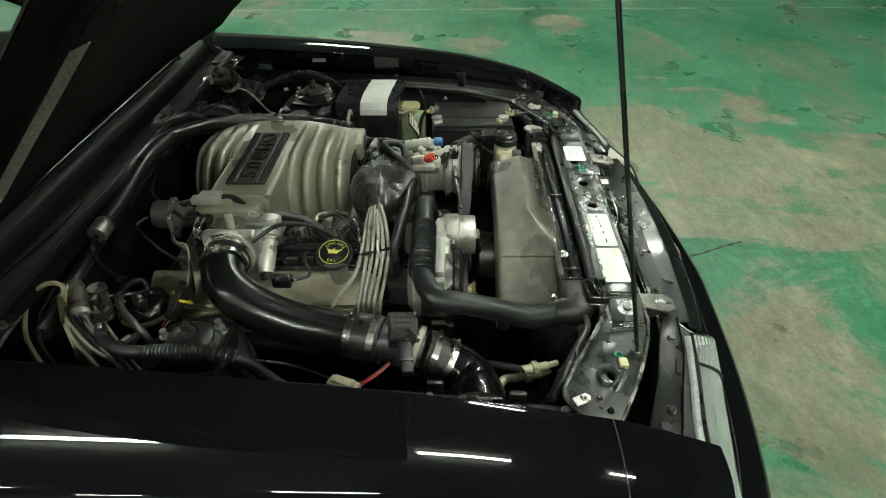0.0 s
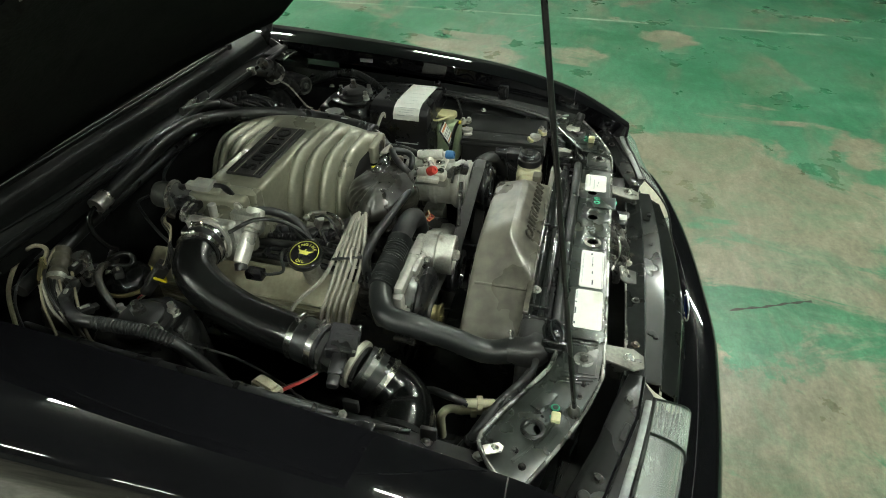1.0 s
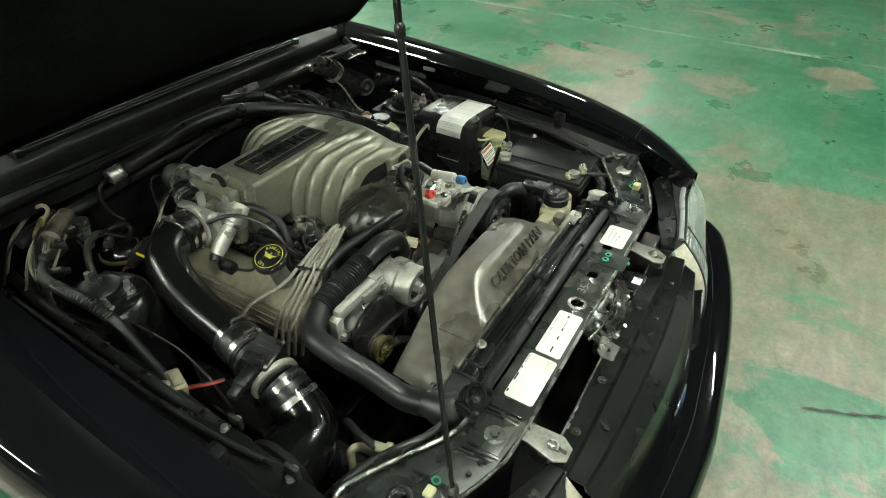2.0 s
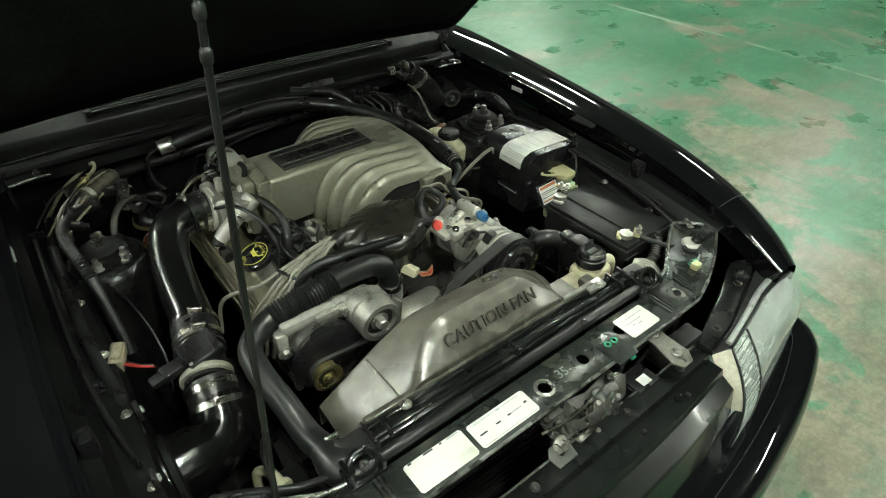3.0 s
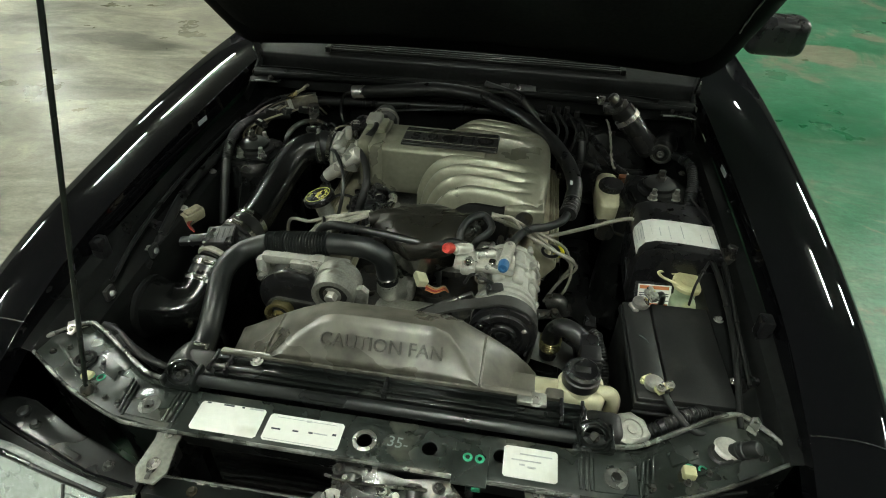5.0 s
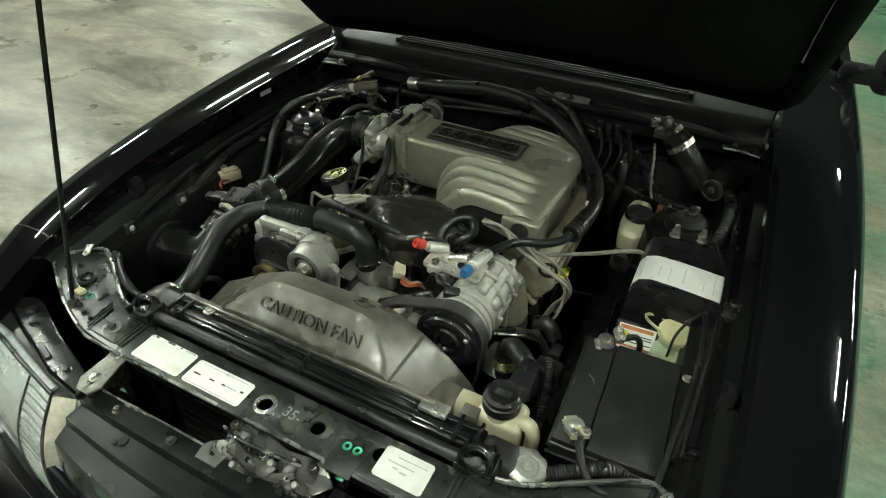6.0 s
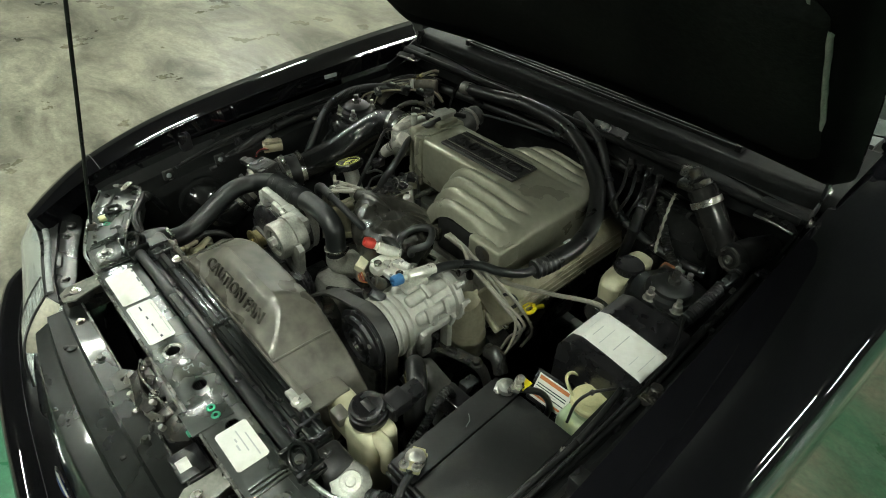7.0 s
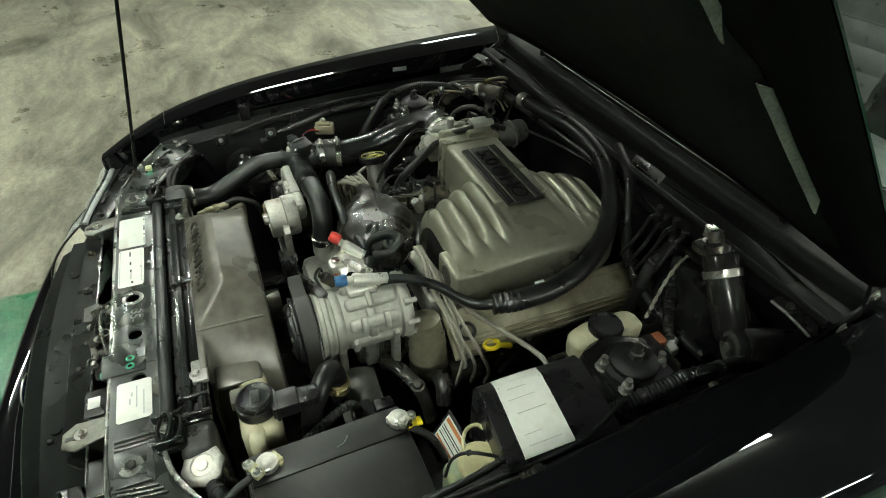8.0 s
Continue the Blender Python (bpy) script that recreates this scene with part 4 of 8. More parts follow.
sticker("sticker", 0.212, 0.297, -0.034, 0.021, 0.811, [(0.3, 0.9, 0.75, 0.0022, PALEINK), (0.15, 0.7, 0.55, 0.0022, PALEINK), (0.45, 0.6, 0.35, 0.003, PALEINK), (0.3, 0.4, 0.4, 0.003, PALEINK)], "white paper sticker with faded blue print")

# dark seal and radiator top behind the support
seal = thing("radiator_seal", (0, 0.05, 0.8), "black rubber seal bar behind the radiator support", "seal")
part("seal_bar", tube([(-0.37, 0.046, 0.822), (-0.2, 0.046, 0.824), (0.2, 0.046, 0.824), (0.37, 0.046, 0.822)], 0.011, 12), HOSE, seal)
part("air_baffle", box(-0.355, 0.365, 0.058, 0.068, 0.70, 0.812, 0.002), PLASTIC, seal)


# ---- nose: header panel, lamps, bumper ----
HEADER_PROFILE = ((0, -0.095, 0.750), (0.15, -0.128, 0.755), (0.18, -0.132, 0.742), (0.42, -0.163, 0.742), (0.45, -0.167, 0.728), (0.66, -0.196, 0.714), (0.69, -0.198, 0.704), (0.86, -0.209, 0.655), (1, -0.212, 0.565))


def header_at(u, v):
    x = -0.348 + 0.696 * u
    y = curve_at([(p[0], p[1]) for p in HEADER_PROFILE], v)
    z = curve_at([(p[0], p[2]) for p in HEADER_PROFILE], v)
    mid = 1 - (x / 0.348) ** 2
    dent = 0.0012 * noise.noise((x * 7, v * 3, 0.3))
    return V(x, y - 0.046 * mid * v, z + 0.006 * mid * (1 - 0.8 * v) + dent)


header = part("grille_panel", grid(header_at, 48, 60, 0.003), HEADER, car, "ridged glossy black grille header panel", smooth=28)
for x in (-0.268, -0.135, 0.10, 0.268):
    bolt(header, header_at((x + 0.348) / 0.696, 0.08) + V(0, 0, 0.001), 0.006, material=DARKSTEEL)
for x in (-0.225, 0.1, 0.235):
    part("slot", box(x - 0.005, x + 0.005, -0.162, -0.152, 0.741, 0.749, 0.002), DULLBLACK, header)
# Small bright blocks stand in for reflections through slots in the ledge.
for x in (-0.262, -0.240, -0.218):
    part("slot_glint", box(x - 0.007, x + 0.007, -0.1, -0.093, 0.742, 0.756, 0.002), WORN_GLINT, header, "bright block for a reflection in a panel slot")
part("rear_lip", tube([header_at(k / 12, 0.004) + V(0, 0.001, 0.0015) for k in range(13)], 0.0022, 6, 2), WORN_GLINT, header, "rubbed bright panel edge")
for x in (-0.215, 0.215):
    part("locating_dimple", lathe(V(x, -0.15, 0.7455), V(x, -0.15, 1), [(0, 0), (0.009, 0), (0.009, 0.002), (0.005, 0.003), (0, 0.001)], 14), HEADER, header)
part("header_tab", plate([(-0.022, -0.015), (0.022, -0.015), (0.026, 0.008), (0.014, 0.022), (-0.014, 0.022), (-0.026, 0.008)], 0.003, pose(-0.056, -0.103, 0.7575, 6), 0.001, ((0, 0.004, 0.006),)), SHEET, header, "grey plastic tab with a bolt hole")
part("badge", grid(lambda u, v: V(0, -0.2588, 0.646) + V(0.041 * math.cos(6.2832 * u) * math.sin(math.pi * v / 2), -0.006 * math.cos(math.pi * v / 2), 0.0175 * math.sin(6.2832 * u) * math.sin(math.pi * v / 2)), 32, 6), BLUEBADGE, header, "small blue oval badge")
part("badge_rim", tube([V(0, -0.2585, 0.646) + V(0.0425 * math.cos(k * 0.5236), 0, 0.019 * math.sin(k * 0.5236)) for k in range(13)], 0.0018, 8, 4), ZINC, header, "thin bright badge rim")


def lamp_side(s):
    # black mounting panel behind the lamp
    pan = part("lamp_panel", plate([(s * 0.352, -0.10), (s * 0.352, -0.132), (s * 0.45, -0.118), (s * 0.655, -0.052), (s * 0.70, -0.02), (s * 0.66, 0.0), (s * 0.62, -0.004), (s * 0.52, -0.045), (s * 0.42, -0.075)], 0.012, Matrix.Translation((0, 0, 0.752)), 0.003), BAY, car, "black headlamp mounting panel")
    for q in ((0.418, -0.1), (0.587, -0.05)):
        bolt(pan, V(s * q[0], q[1], 0.764), 0.0065, material=DARKSTEEL)
    rim = part("panel_rim", tube([(s * 0.358, -0.127, 0.765), (s * 0.45, -0.113, 0.765), (s * 0.55, -0.082, 0.765), (s * 0.652, -0.049, 0.765), (s * 0.69, -0.022, 0.765)], 0.0025, 6), PAINT, pan)
    part("locating_tab", box(-0.02, 0.02, -0.006, 0.006, 0, 0.006, 0.002, 1, pose(s * 0.49, -0.092, 0.764, 0, 0, s * 17)), BAY, pan)
    part("rubber_stop", lathe(V(s * 0.625, -0.03, 0.764), V(s * 0.625, -0.03, 1), [(0.011, 0), (0.011, 0.005), (0.008, 0.008), (0, 0.008)], 16), RUBBER, pan)
    part("panel_skirt", grid(lambda u, v: V(s * (0.352 + 0.30 * u), -0.094 + 0.094 * u ** 1.4, 0.756 - 0.2 * v), 8, 4, 0.004), BAY, pan)
    lampt = thing("headlamp", (s * 0.6, -0.15, 0.585), "clear headlamp with a ribbed turn signal inboard", "headlamp", "headlamps in the nose")
    above = ((0, 0.397, -0.150, 0.757), (0.35, 0.5, -0.131, 0.757), (0.7, 0.655, -0.098, 0.752), (0.88, 0.74, -0.10, 0.742), (1, 0.79, -0.094, 0.732))
    below = ((0, 0.312, -0.244, 0.612), (0.35, 0.45, -0.224, 0.592), (0.7, 0.66, -0.18, 0.588), (0.88, 0.775, -0.148, 0.588), (1, 0.832, -0.098, 0.588))

    def lens_at(a, b, deep=0.0):
        def at(u, v):
            w = a + (b - a) * u
            p = [curve_at([(r[0], r[i]) for r in above], w) for i in (1, 2, 3)]
            q = [curve_at([(r[0], r[i]) for r in below], w) for i in (1, 2, 3)]
            bulge = math.sin(v * math.pi)
            return V(s * (p[0] + (q[0] - p[0]) * v), p[1] + (q[1] - p[1]) * v - 0.024 * bulge + deep * (1 + bulge) * (1 - 0.85 * w), p[2] + (q[2] - p[2]) * v + 0.012 * bulge - deep * 0.35)
        return at

    big = part("lens", grid(lens_at(0.27, 1.0), 24, 12, 0.003), LENS, lampt, "hazed clear headlamp lens")
    ribs = lens_at(0.0, 0.255)
    small = part("turn_signal_lens", grid(lambda u, v: ribs(u, v) + V(0, -0.003 * abs(math.sin(14 * math.pi * v)), 0), 10, 84, 0.003), LENS, lampt, "ribbed clear turn signal lens")
    for ob in (big, small):
        ob.visible_shadow = False
    part("reflector", grid(lens_at(0.0, 1.0, 0.04), 20, 8, 0.003), REFLECTOR, lampt, "silvery lamp reflector")
    part("lamp_top", grid(lambda u, v: lens_at(0, 1)(u, 0).lerp(V(s * (0.36 + 0.34 * u), -0.129 + 0.09 * u ** 1.3, 0.752), 0.02 + 0.98 * v), 16, 3, 0.003), DUSTY, lampt, "grey plastic lamp housing edge")
    part("housing_lip", tube([lens_at(0, 1)(f, 0).lerp(V(s * (0.36 + 0.34 * f), -0.129 + 0.09 * f ** 1.3, 0.752), 0.45) + V(0, 0, 0.003) for f in (0.08, 0.25, 0.45, 0.65, 0.85, 0.97)], 0.007, 8, flat=0.5), LAMPTOP, lampt, "pale grey housing lip")
    part("gasket", tube([lens_at(0, 1)(f, 0) + V(0, 0.004, 0.001) for f in (0, 0.2, 0.4, 0.6, 0.8, 1)], 0.0042, 8), RUBBER, lampt)
    part("side_wall", grid(lambda u, v: V(s * 0.355, -0.132, 0.752).lerp(V(s * 0.344, -0.200, 0.66), v).lerp(lens_at(0, 1)(0, 0.62 * v) + V(0, 0.003, 0), u), 4, 8, 0.002), LAMPWALL, lampt, "cream plastic inner lamp wall")
    part("divider", tube([lens_at(0.262, 1)(0, f) + V(0, -0.001, 0) for f in (0, 0.25, 0.5, 0.75, 1)], 0.0032, 8, 3), RUBBER, lampt)
    part("inner_edge", tube([lens_at(0, 1)(0, f) for f in (0, 0.25, 0.5, 0.75, 1)], 0.0028, 8, 3), RUBBER, lampt)
    part("bulb_holder", rod(V(s * 0.62, -0.10, 0.66), V(s * 0.62, -0.05, 0.66), 0.022, 16), CAST, lampt)


for s in (-1, 1):
    lamp_side(s)

BUMP = ((0.0, -0.352), (0.06, -0.350), (0.33, -0.328), (0.57, -0.290), (0.75, -0.240), (0.815, -0.205), (0.85, -0.155), (0.866, -0.06), (0.872, 0.1))


def bumper_at(u, v):
    """Across from one wheel arch to the other (u), and over the ledge and down the face (v)."""
    k = (2 * u - 1) * 8
    x = smooth_at([(i, p[0]) for i, p in enumerate(BUMP)], abs(k))
    y = smooth_at([(i, p[1]) for i, p in enumerate(BUMP)], abs(k))
    s = 1 if k >= 0 else -1
    prof = ((0, 0.02, 0.572), (0.2, 0.45, 0.584), (0.3, 0.74, 0.584), (0.36, 0.88, 0.578), (0.42, 0.97, 0.564), (0.5, 1.035, 0.532), (0.7, 1.06, 0.44), (0.85, 1.02, 0.34), (1, 0.94, 0.28))
    g = smooth_at([(p[0], p[1]) for p in prof], v)
    z = smooth_at([(p[0], p[2]) for p in prof], v)
    cx, cy = x * 0.86, y + 0.13
    return V(s * (cx + (x - cx) * g), cy + (y - cy) * g, z)


part("bumper", grid(bumper_at, 96, 44, 0.004), PAINT, car, "glossy black wraparound front bumper cover", smooth=60)
part("bumper_groove", grid(lambda u, v: bumper_at(0.02 + 0.96 * u, 0.24 + 0.004 * v) + V(0, -0.0005, 0.0015), 80, 1), DULLBLACK, car)

# ---- latch, relay and brackets in the gap behind the nose ----
latch = thing("hood_latch", (0.03, -0.07, 0.72), "greasy steel hood latch assembly with a cable", "latch")
part("latch_plate", plate([(-0.08, -0.03), (0.10, -0.03), (0.13, 0.0), (0.10, 0.028), (0.03, 0.018), (-0.03, 0.03), (-0.085, 0.02)], 0.004, pose(0.03, -0.062, 0.768, 28), 0.001, ((0.02, 0.0, 0.007),)), DARKSTEEL, latch)
part("latch_spring", tube([(0.03 + 0.0075 * math.cos(k * 0.8), -0.07 + 0.0075 * math.sin(k * 0.8), 0.745 + 0.0009 * k) for k in range(40)], 0.0013, 6, 2), STEEL, latch)
part("latch_jaw", join(rod(V(-0.02, -0.09, 0.76), V(-0.02, -0.05, 0.772), 0.016, 16), rod(V(0.08, -0.085, 0.762), V(0.08, -0.05, 0.772), 0.013, 16), box(-0.05, 0.11, -0.085, -0.068, 0.725, 0.758, 0.005)), DARKSTEEL, latch)
part("latch_hook", plate([(-0.045, -0.012), (0.02, -0.02), (0.045, -0.008), (0.05, 0.01), (0.03, 0.016), (0.02, 0.004), (-0.01, 0.002), (-0.045, 0.008)], 0.006, pose(0.015, -0.083, 0.778, 35, 8, -6), 0.001, ((0.0, -0.006, 0.004),)), DARKSTEEL, latch, "greasy latch claw")
part("latch_lever", plate([(-0.06, -0.007), (0.03, -0.008), (0.055, 0.004), (0.05, 0.012), (0.02, 0.006), (-0.06, 0.006)], 0.004, pose(0.05, -0.092, 0.765, 48, -10, 10), 0.001, ((0.04, 0.002, 0.003),)), STEEL, latch)
part("return_spring", tube([(-0.06 + 0.0028 * k, -0.088 + 0.006 * math.cos(k * 1.2), 0.765 + 0.006 * math.sin(k * 1.2)) for k in range(30)], 0.0012, 6, 2), STEEL, latch)
part("latch_drum", lathe(V(0.085, -0.092, 0.752), V(0.085, -0.12, 0.775), [(0, 0), (0.02, 0), (0.021, 0.004), (0.017, 0.008), (0.008, 0.009), (0.007, 0.014), (0, 0.014)], 20), DARKSTEEL, latch)
part("latch_drum", lathe(V(-0.045, -0.088, 0.756), V(-0.045, -0.12, 0.778), [(0, 0), (0.019, 0), (0.02, 0.004), (0.016, 0.008), (0.007, 0.009), (0.006, 0.014), (0, 0.014)], 20), CAST, latch)
for k, (qx, qy, qz) in enumerate(((-0.01, -0.10, 0.763), (0.03, -0.105, 0.757), (0.055, -0.078, 0.785), (-0.03, -0.062, 0.785), (0.105, -0.085, 0.772))):
    part("pivot_pin", rod(V(qx, qy, qz - 0.008), V(qx, qy - 0.004, qz + 0.004), 0.0055, 12), STEEL if k % 2 else CAST, latch)
part("tie_rod", tube([(-0.065, -0.06, 0.776), (-0.02, -0.074, 0.79), (0.04, -0.072, 0.793), (0.10, -0.062, 0.784)], 0.0026, 8), STEEL, latch)
bolt(latch, V(-0.045, -0.05, 0.782), 0.007, material=DARKSTEEL)
bolt(latch, V(0.118, -0.055, 0.782), 0.007, material=DARKSTEEL)
part("release_cable", tube([(0.1, -0.06, 0.77), (0.2, -0.05, 0.74), (0.35, -0.03, 0.755), (0.48, -0.01, 0.785), (0.6, 0.03, 0.77)], 0.0032, 8), RUBBER, latch)
relay = thing("relay_box", (0.187, -0.08, 0.70), "square black relay with a white sticker", "relay")
part("relay_body", box(0.152, 0.222, -0.108, -0.05, 0.70, 0.752, 0.006, m=pose(0, 0, 0)), DUSTY, relay)
part("relay_lid", box(0.156, 0.218, -0.104, -0.054, 0.752, 0.758, 0.003), PLASTIC, relay)
part("relay_label", box(0.175, 0.200, -0.098, -0.078, 0.758, 0.7588, 0), PAPER, relay, "white barcode sticker")
part("relay_mount", box(0.158, 0.172, -0.052, -0.03, 0.75, 0.79, 0.003), PLASTIC, relay)


def core_bracket(x, z):
    b = thing("support_bracket", (x, -0.08, z - 0.05), "grey steel bracket bolted below the radiator support", "bracket", "brackets below the radiator support")
    part("arm", plate([(-0.024, 0.045), (0.024, 0.045), (0.02, 0.02), (0.027, -0.03), (0.014, -0.05), (-0.014, -0.05), (-0.027, -0.03), (-0.02, 0.02)], 0.004, pose(x, -0.075, z, 8), 0.001, ((0, 0.032, 0.004), (0, -0.028, 0.007))), BRACKET, b)
    bolt(b, V(x, -0.043, z + 0.008), 0.006)
    bolt(b, V(x, -0.095, z + 0.002), 0.007)
    part("leg", box(x - 0.004, x + 0.004, -0.12, -0.04, z - 0.06, z, 0.002), DARKSTEEL, b)


core_bracket(0.272, 0.782)
core_bracket(-0.335, 0.785)
condenser = part("condenser", box(-0.33, 0.34, 0.018, 0.04, 0.42, 0.735, 0.003), DULLBLACK, car, "dark finned condenser")
for k in range(12):
    part("condenser_tube", box(-0.32, 0.33, 0.012, 0.019, 0.44 + 0.024 * k, 0.448 + 0.024 * k, 0), DULLBLACK, condenser)
for s in (-1, 1):
    part("support_side", box(s * 0.42 - 0.06, s * 0.42 + 0.06, 0.0, 0.03, 0.4, 0.80, 0.004), BAY, car)
    part("support_foot", grid(lambda u, v: V(s * (0.36 + 0.32 * u), -0.04 + 0.12 * u, 0.80 - 0.4 * v), 8, 4, 0.004), BAY, car)
horn = thing("horn", (0.33, -0.06, 0.66), "black horn beneath the radiator support", "horn")
part("horn_disc", lathe(V(0.36, -0.05, 0.70), V(0.36, -0.12, 0.72), [(0, 0), (0.03, 0), (0.042, 0.012), (0.042, 0.02), (0.015, 0.03), (0, 0.03)], 24), DUSTY, horn)
part("horn_box", box(0.315, 0.385, -0.09, -0.05, 0.735, 0.765, 0.004), DUSTY, horn)

# ---- radiator and fan shroud ----
radiator = thing("radiator", (0.02, 0.09, 0.40), "black radiator with a plastic top bar and end tanks", "radiator")
part("core", box(-0.30, 0.33, 0.072, 0.102, 0.36, 0.80, 0.002), BAY, radiator)
top_bar = part("top_bar", box(-0.325, 0.345, 0.068, 0.112, 0.80, 0.822, 0.005), HEADER, radiator, "ribbed black top bar")
part("bar_flange", box(-0.32, 0.34, 0.074, 0.086, 0.821, 0.829, 0.003), HEADER, top_bar)
part("bar_flange", box(-0.32, 0.34, 0.095, 0.106, 0.821, 0.832, 0.003), HEADER, top_bar)
for x in (-0.315, -0.285, 0.0, 0.30, 0.335):
    part("bar_rib", box(x - 0.003, x + 0.003, 0.066, 0.113, 0.818, 0.834, 0.001), PLASTIC, top_bar)
for x in (-0.16, -0.2, 0.12, 0.18):
    part("bar_slot", box(x - 0.014, x + 0.014, 0.066, 0.0685, 0.806, 0.812, 0.0005), DUSTY, top_bar)
for x in (-0.237, 0.257):
    bolt(top_bar, V(x, 0.097, 0.833), 0.0075)
part("shroud_clip", box(0.225, 0.275, 0.09, 0.116, 0.826, 0.836, 0.003), CAST, top_bar)
part("left_tank", box(-0.375, -0.305, 0.06, 0.115, 0.40, 0.83, 0.014, 3), DUSTY, radiator, "black plastic end tank")
part("right_tank", box(0.34, 0.405, 0.06, 0.115, 0.40, 0.82, 0.014, 3), DUSTY, radiator, "black plastic end tank")
part("outlet_neck", tube([(-0.345, 0.085, 0.79), (-0.37, 0.082, 0.80), (-0.378, 0.10, 0.80), (-0.378, 0.128, 0.798)], [0.036, 0.034, 0.029, 0.024], 18), DUSTY, radiator)
cap_c = V(0.418, 0.09, 0.798)
cap_u = V(0.18, -0.12, 1).normalized()
part("filler_neck", rod(cap_c - cap_u * 0.05, cap_c, 0.022), ZINC, radiator)
capb = lathe(cap_c, cap_c + cap_u, [(0.028, 0), (0.032, 0.002), (0.032, 0.009), (0.028, 0.012), (0.018, 0.013), (0.0165, 0.011), (0.009, 0.011), (0.008, 0.013), (0, 0.013)], 32)
for v in capb.verts:
    d = v.co - cap_c
    flat = d - cap_u * d.dot(cap_u)
    if flat.length > 0.027:
        a = math.atan2(flat.y, flat.x)
        v.co += flat.normalized() * 0.0016 * math.cos(8 * a)
part("radiator_cap", capb, CAST, radiator, "silvery scalloped radiator cap")

shroud = thing("fan_shroud", (-0.02, 0.17, 0.42), "brown-grey weathered plastic fan shroud with a raised warning", "fan shroud")
STOP = ((-0.335, 0.745), (-0.30, 0.78), (-0.25, 0.815), (-0.20, 0.852), (-0.17, 0.873), (-0.13, 0.896), (-0.105, 0.904), (-0.02, 0.906), (0.07, 0.904), (0.095, 0.891), (0.14, 0.858), (0.17, 0.832), (0.2, 0.795), (0.23, 0.745), (0.27, 0.66))
SH_V = (0, 0.12, 0.2, 0.26, 0.55, 0.85, 0.93, 1)


def shroud_at(u, v):
    x = -0.335 + 0.605 * u
    t = curve_at(STOP, x)
    low = min(t - 0.004, 0.850)
    back = curve_at(STOP, x * 0.82 - 0.004)
    slope = max(0.0, min(1.0, (t - 0.845) / 0.045))
    prof = ((0, 0.107, low - 0.01), (0.08, 0.107, low), (0.14, 0.109, low + 0.004 * slope), (0.46, 0.112 + 0.044 * slope, t - 0.006 * slope), (0.52, 0.118 + 0.052 * slope, t), (0.9, 0.232, back - 0.030), (0.95, 0.238, back - 0.036), (1, 0.24, back - 0.09))
    return V(x, curve_at([(p[0], p[1]) for p in prof], v), curve_at([(p[0], p[2]) for p in prof], v) + 0.0012 * noise.noise((x * 14, v * 4, 0)))


shell = part("shell", grid(shroud_at, 72, 44, 0.004), SHROUD, shroud, smooth=35)
run = (shroud_at(0.5, 0.46) - shroud_at(0.5, 0.14)).normalized()
tilt = math.degrees(math.atan2(run.z, run.y))
part("raised_letters", lettering("CAUTION FAN", 0.0335, 0.0026, Matrix.Translation((shroud_at(0.532, 0.14) + shroud_at(0.532, 0.46)) / 2 + V(-0.004, -0.0036, 0.0036)) @ pose(0, 0, 0, tilt), squeeze=0.98), LETTER, shroud, "raised words in the same plastic, darkened for their shading")
for x in (-0.235, 0.16):
    part("rib", tube([shroud_at((x + 0.335) / 0.605, f) + V(0, 0, 0.0005) for f in (0.02, 0.2, 0.5, 0.7, 0.88)], 0.0028, 6, 3), SHROUD, shroud)
part("front_lip", box(-0.31, 0.25, 0.104, 0.116, 0.826, 0.838, 0.003), SHROUD, shroud)
part("corner_flap", box(0.19, 0.26, 0.12, 0.2, 0.775, 0.785, 0.006), SHROUD, shroud)
part("lower_shell", grid(lambda u, v: V(-0.32 + 0.6 * u, 0.115, 0.42 + 0.34 * v), 10, 6, 0.004), SHROUD, shroud)
fan = thing("engine_fan", (-0.02, 0.2, 0.45), "black engine fan inside the shroud", "fan")
part("hub", rod(V(-0.02, 0.17, 0.66), V(-0.02, 0.27, 0.66), 0.06, 24), DARKSTEEL, fan)
for k in range(7):
    part("blade", box(-0.02, 0.02, -0.006, 0.006, 0.05, 0.2, 0.003, m=Matrix.Translation((-0.02, 0.2, 0.66)) @ pose(0, 0, 0, 0, k * 360 / 7 + 10, 0) @ pose(0, 0, 0, 0, 0, 30)), PLASTIC, fan)


# ---- engine: manifold, covers, block ----
engine = thing("engine", (0, 0.7, 0.36), "grey-green painted eight cylinder engine", "engine")
part("block", join(box(-0.2, 0.2, 0.42, 1.05, 0.40, 0.70, 0.02), box(-0.14, 0.14, 0.36, 0.45, 0.48, 0.72, 0.02)), DARKSTEEL, engine, "grimy dark engine block")
part("lower_intake", join(box(-0.16, 0.17, 0.56, 1.0, 0.68, 0.76, 0.015), *[box(-0.20, 0.21, y - 0.018, y + 0.018, 0.72, 0.775, 0.012) for y in (0.62, 0.72, 0.85, 0.95)]), CAST, engine, "cast aluminium lower intake")
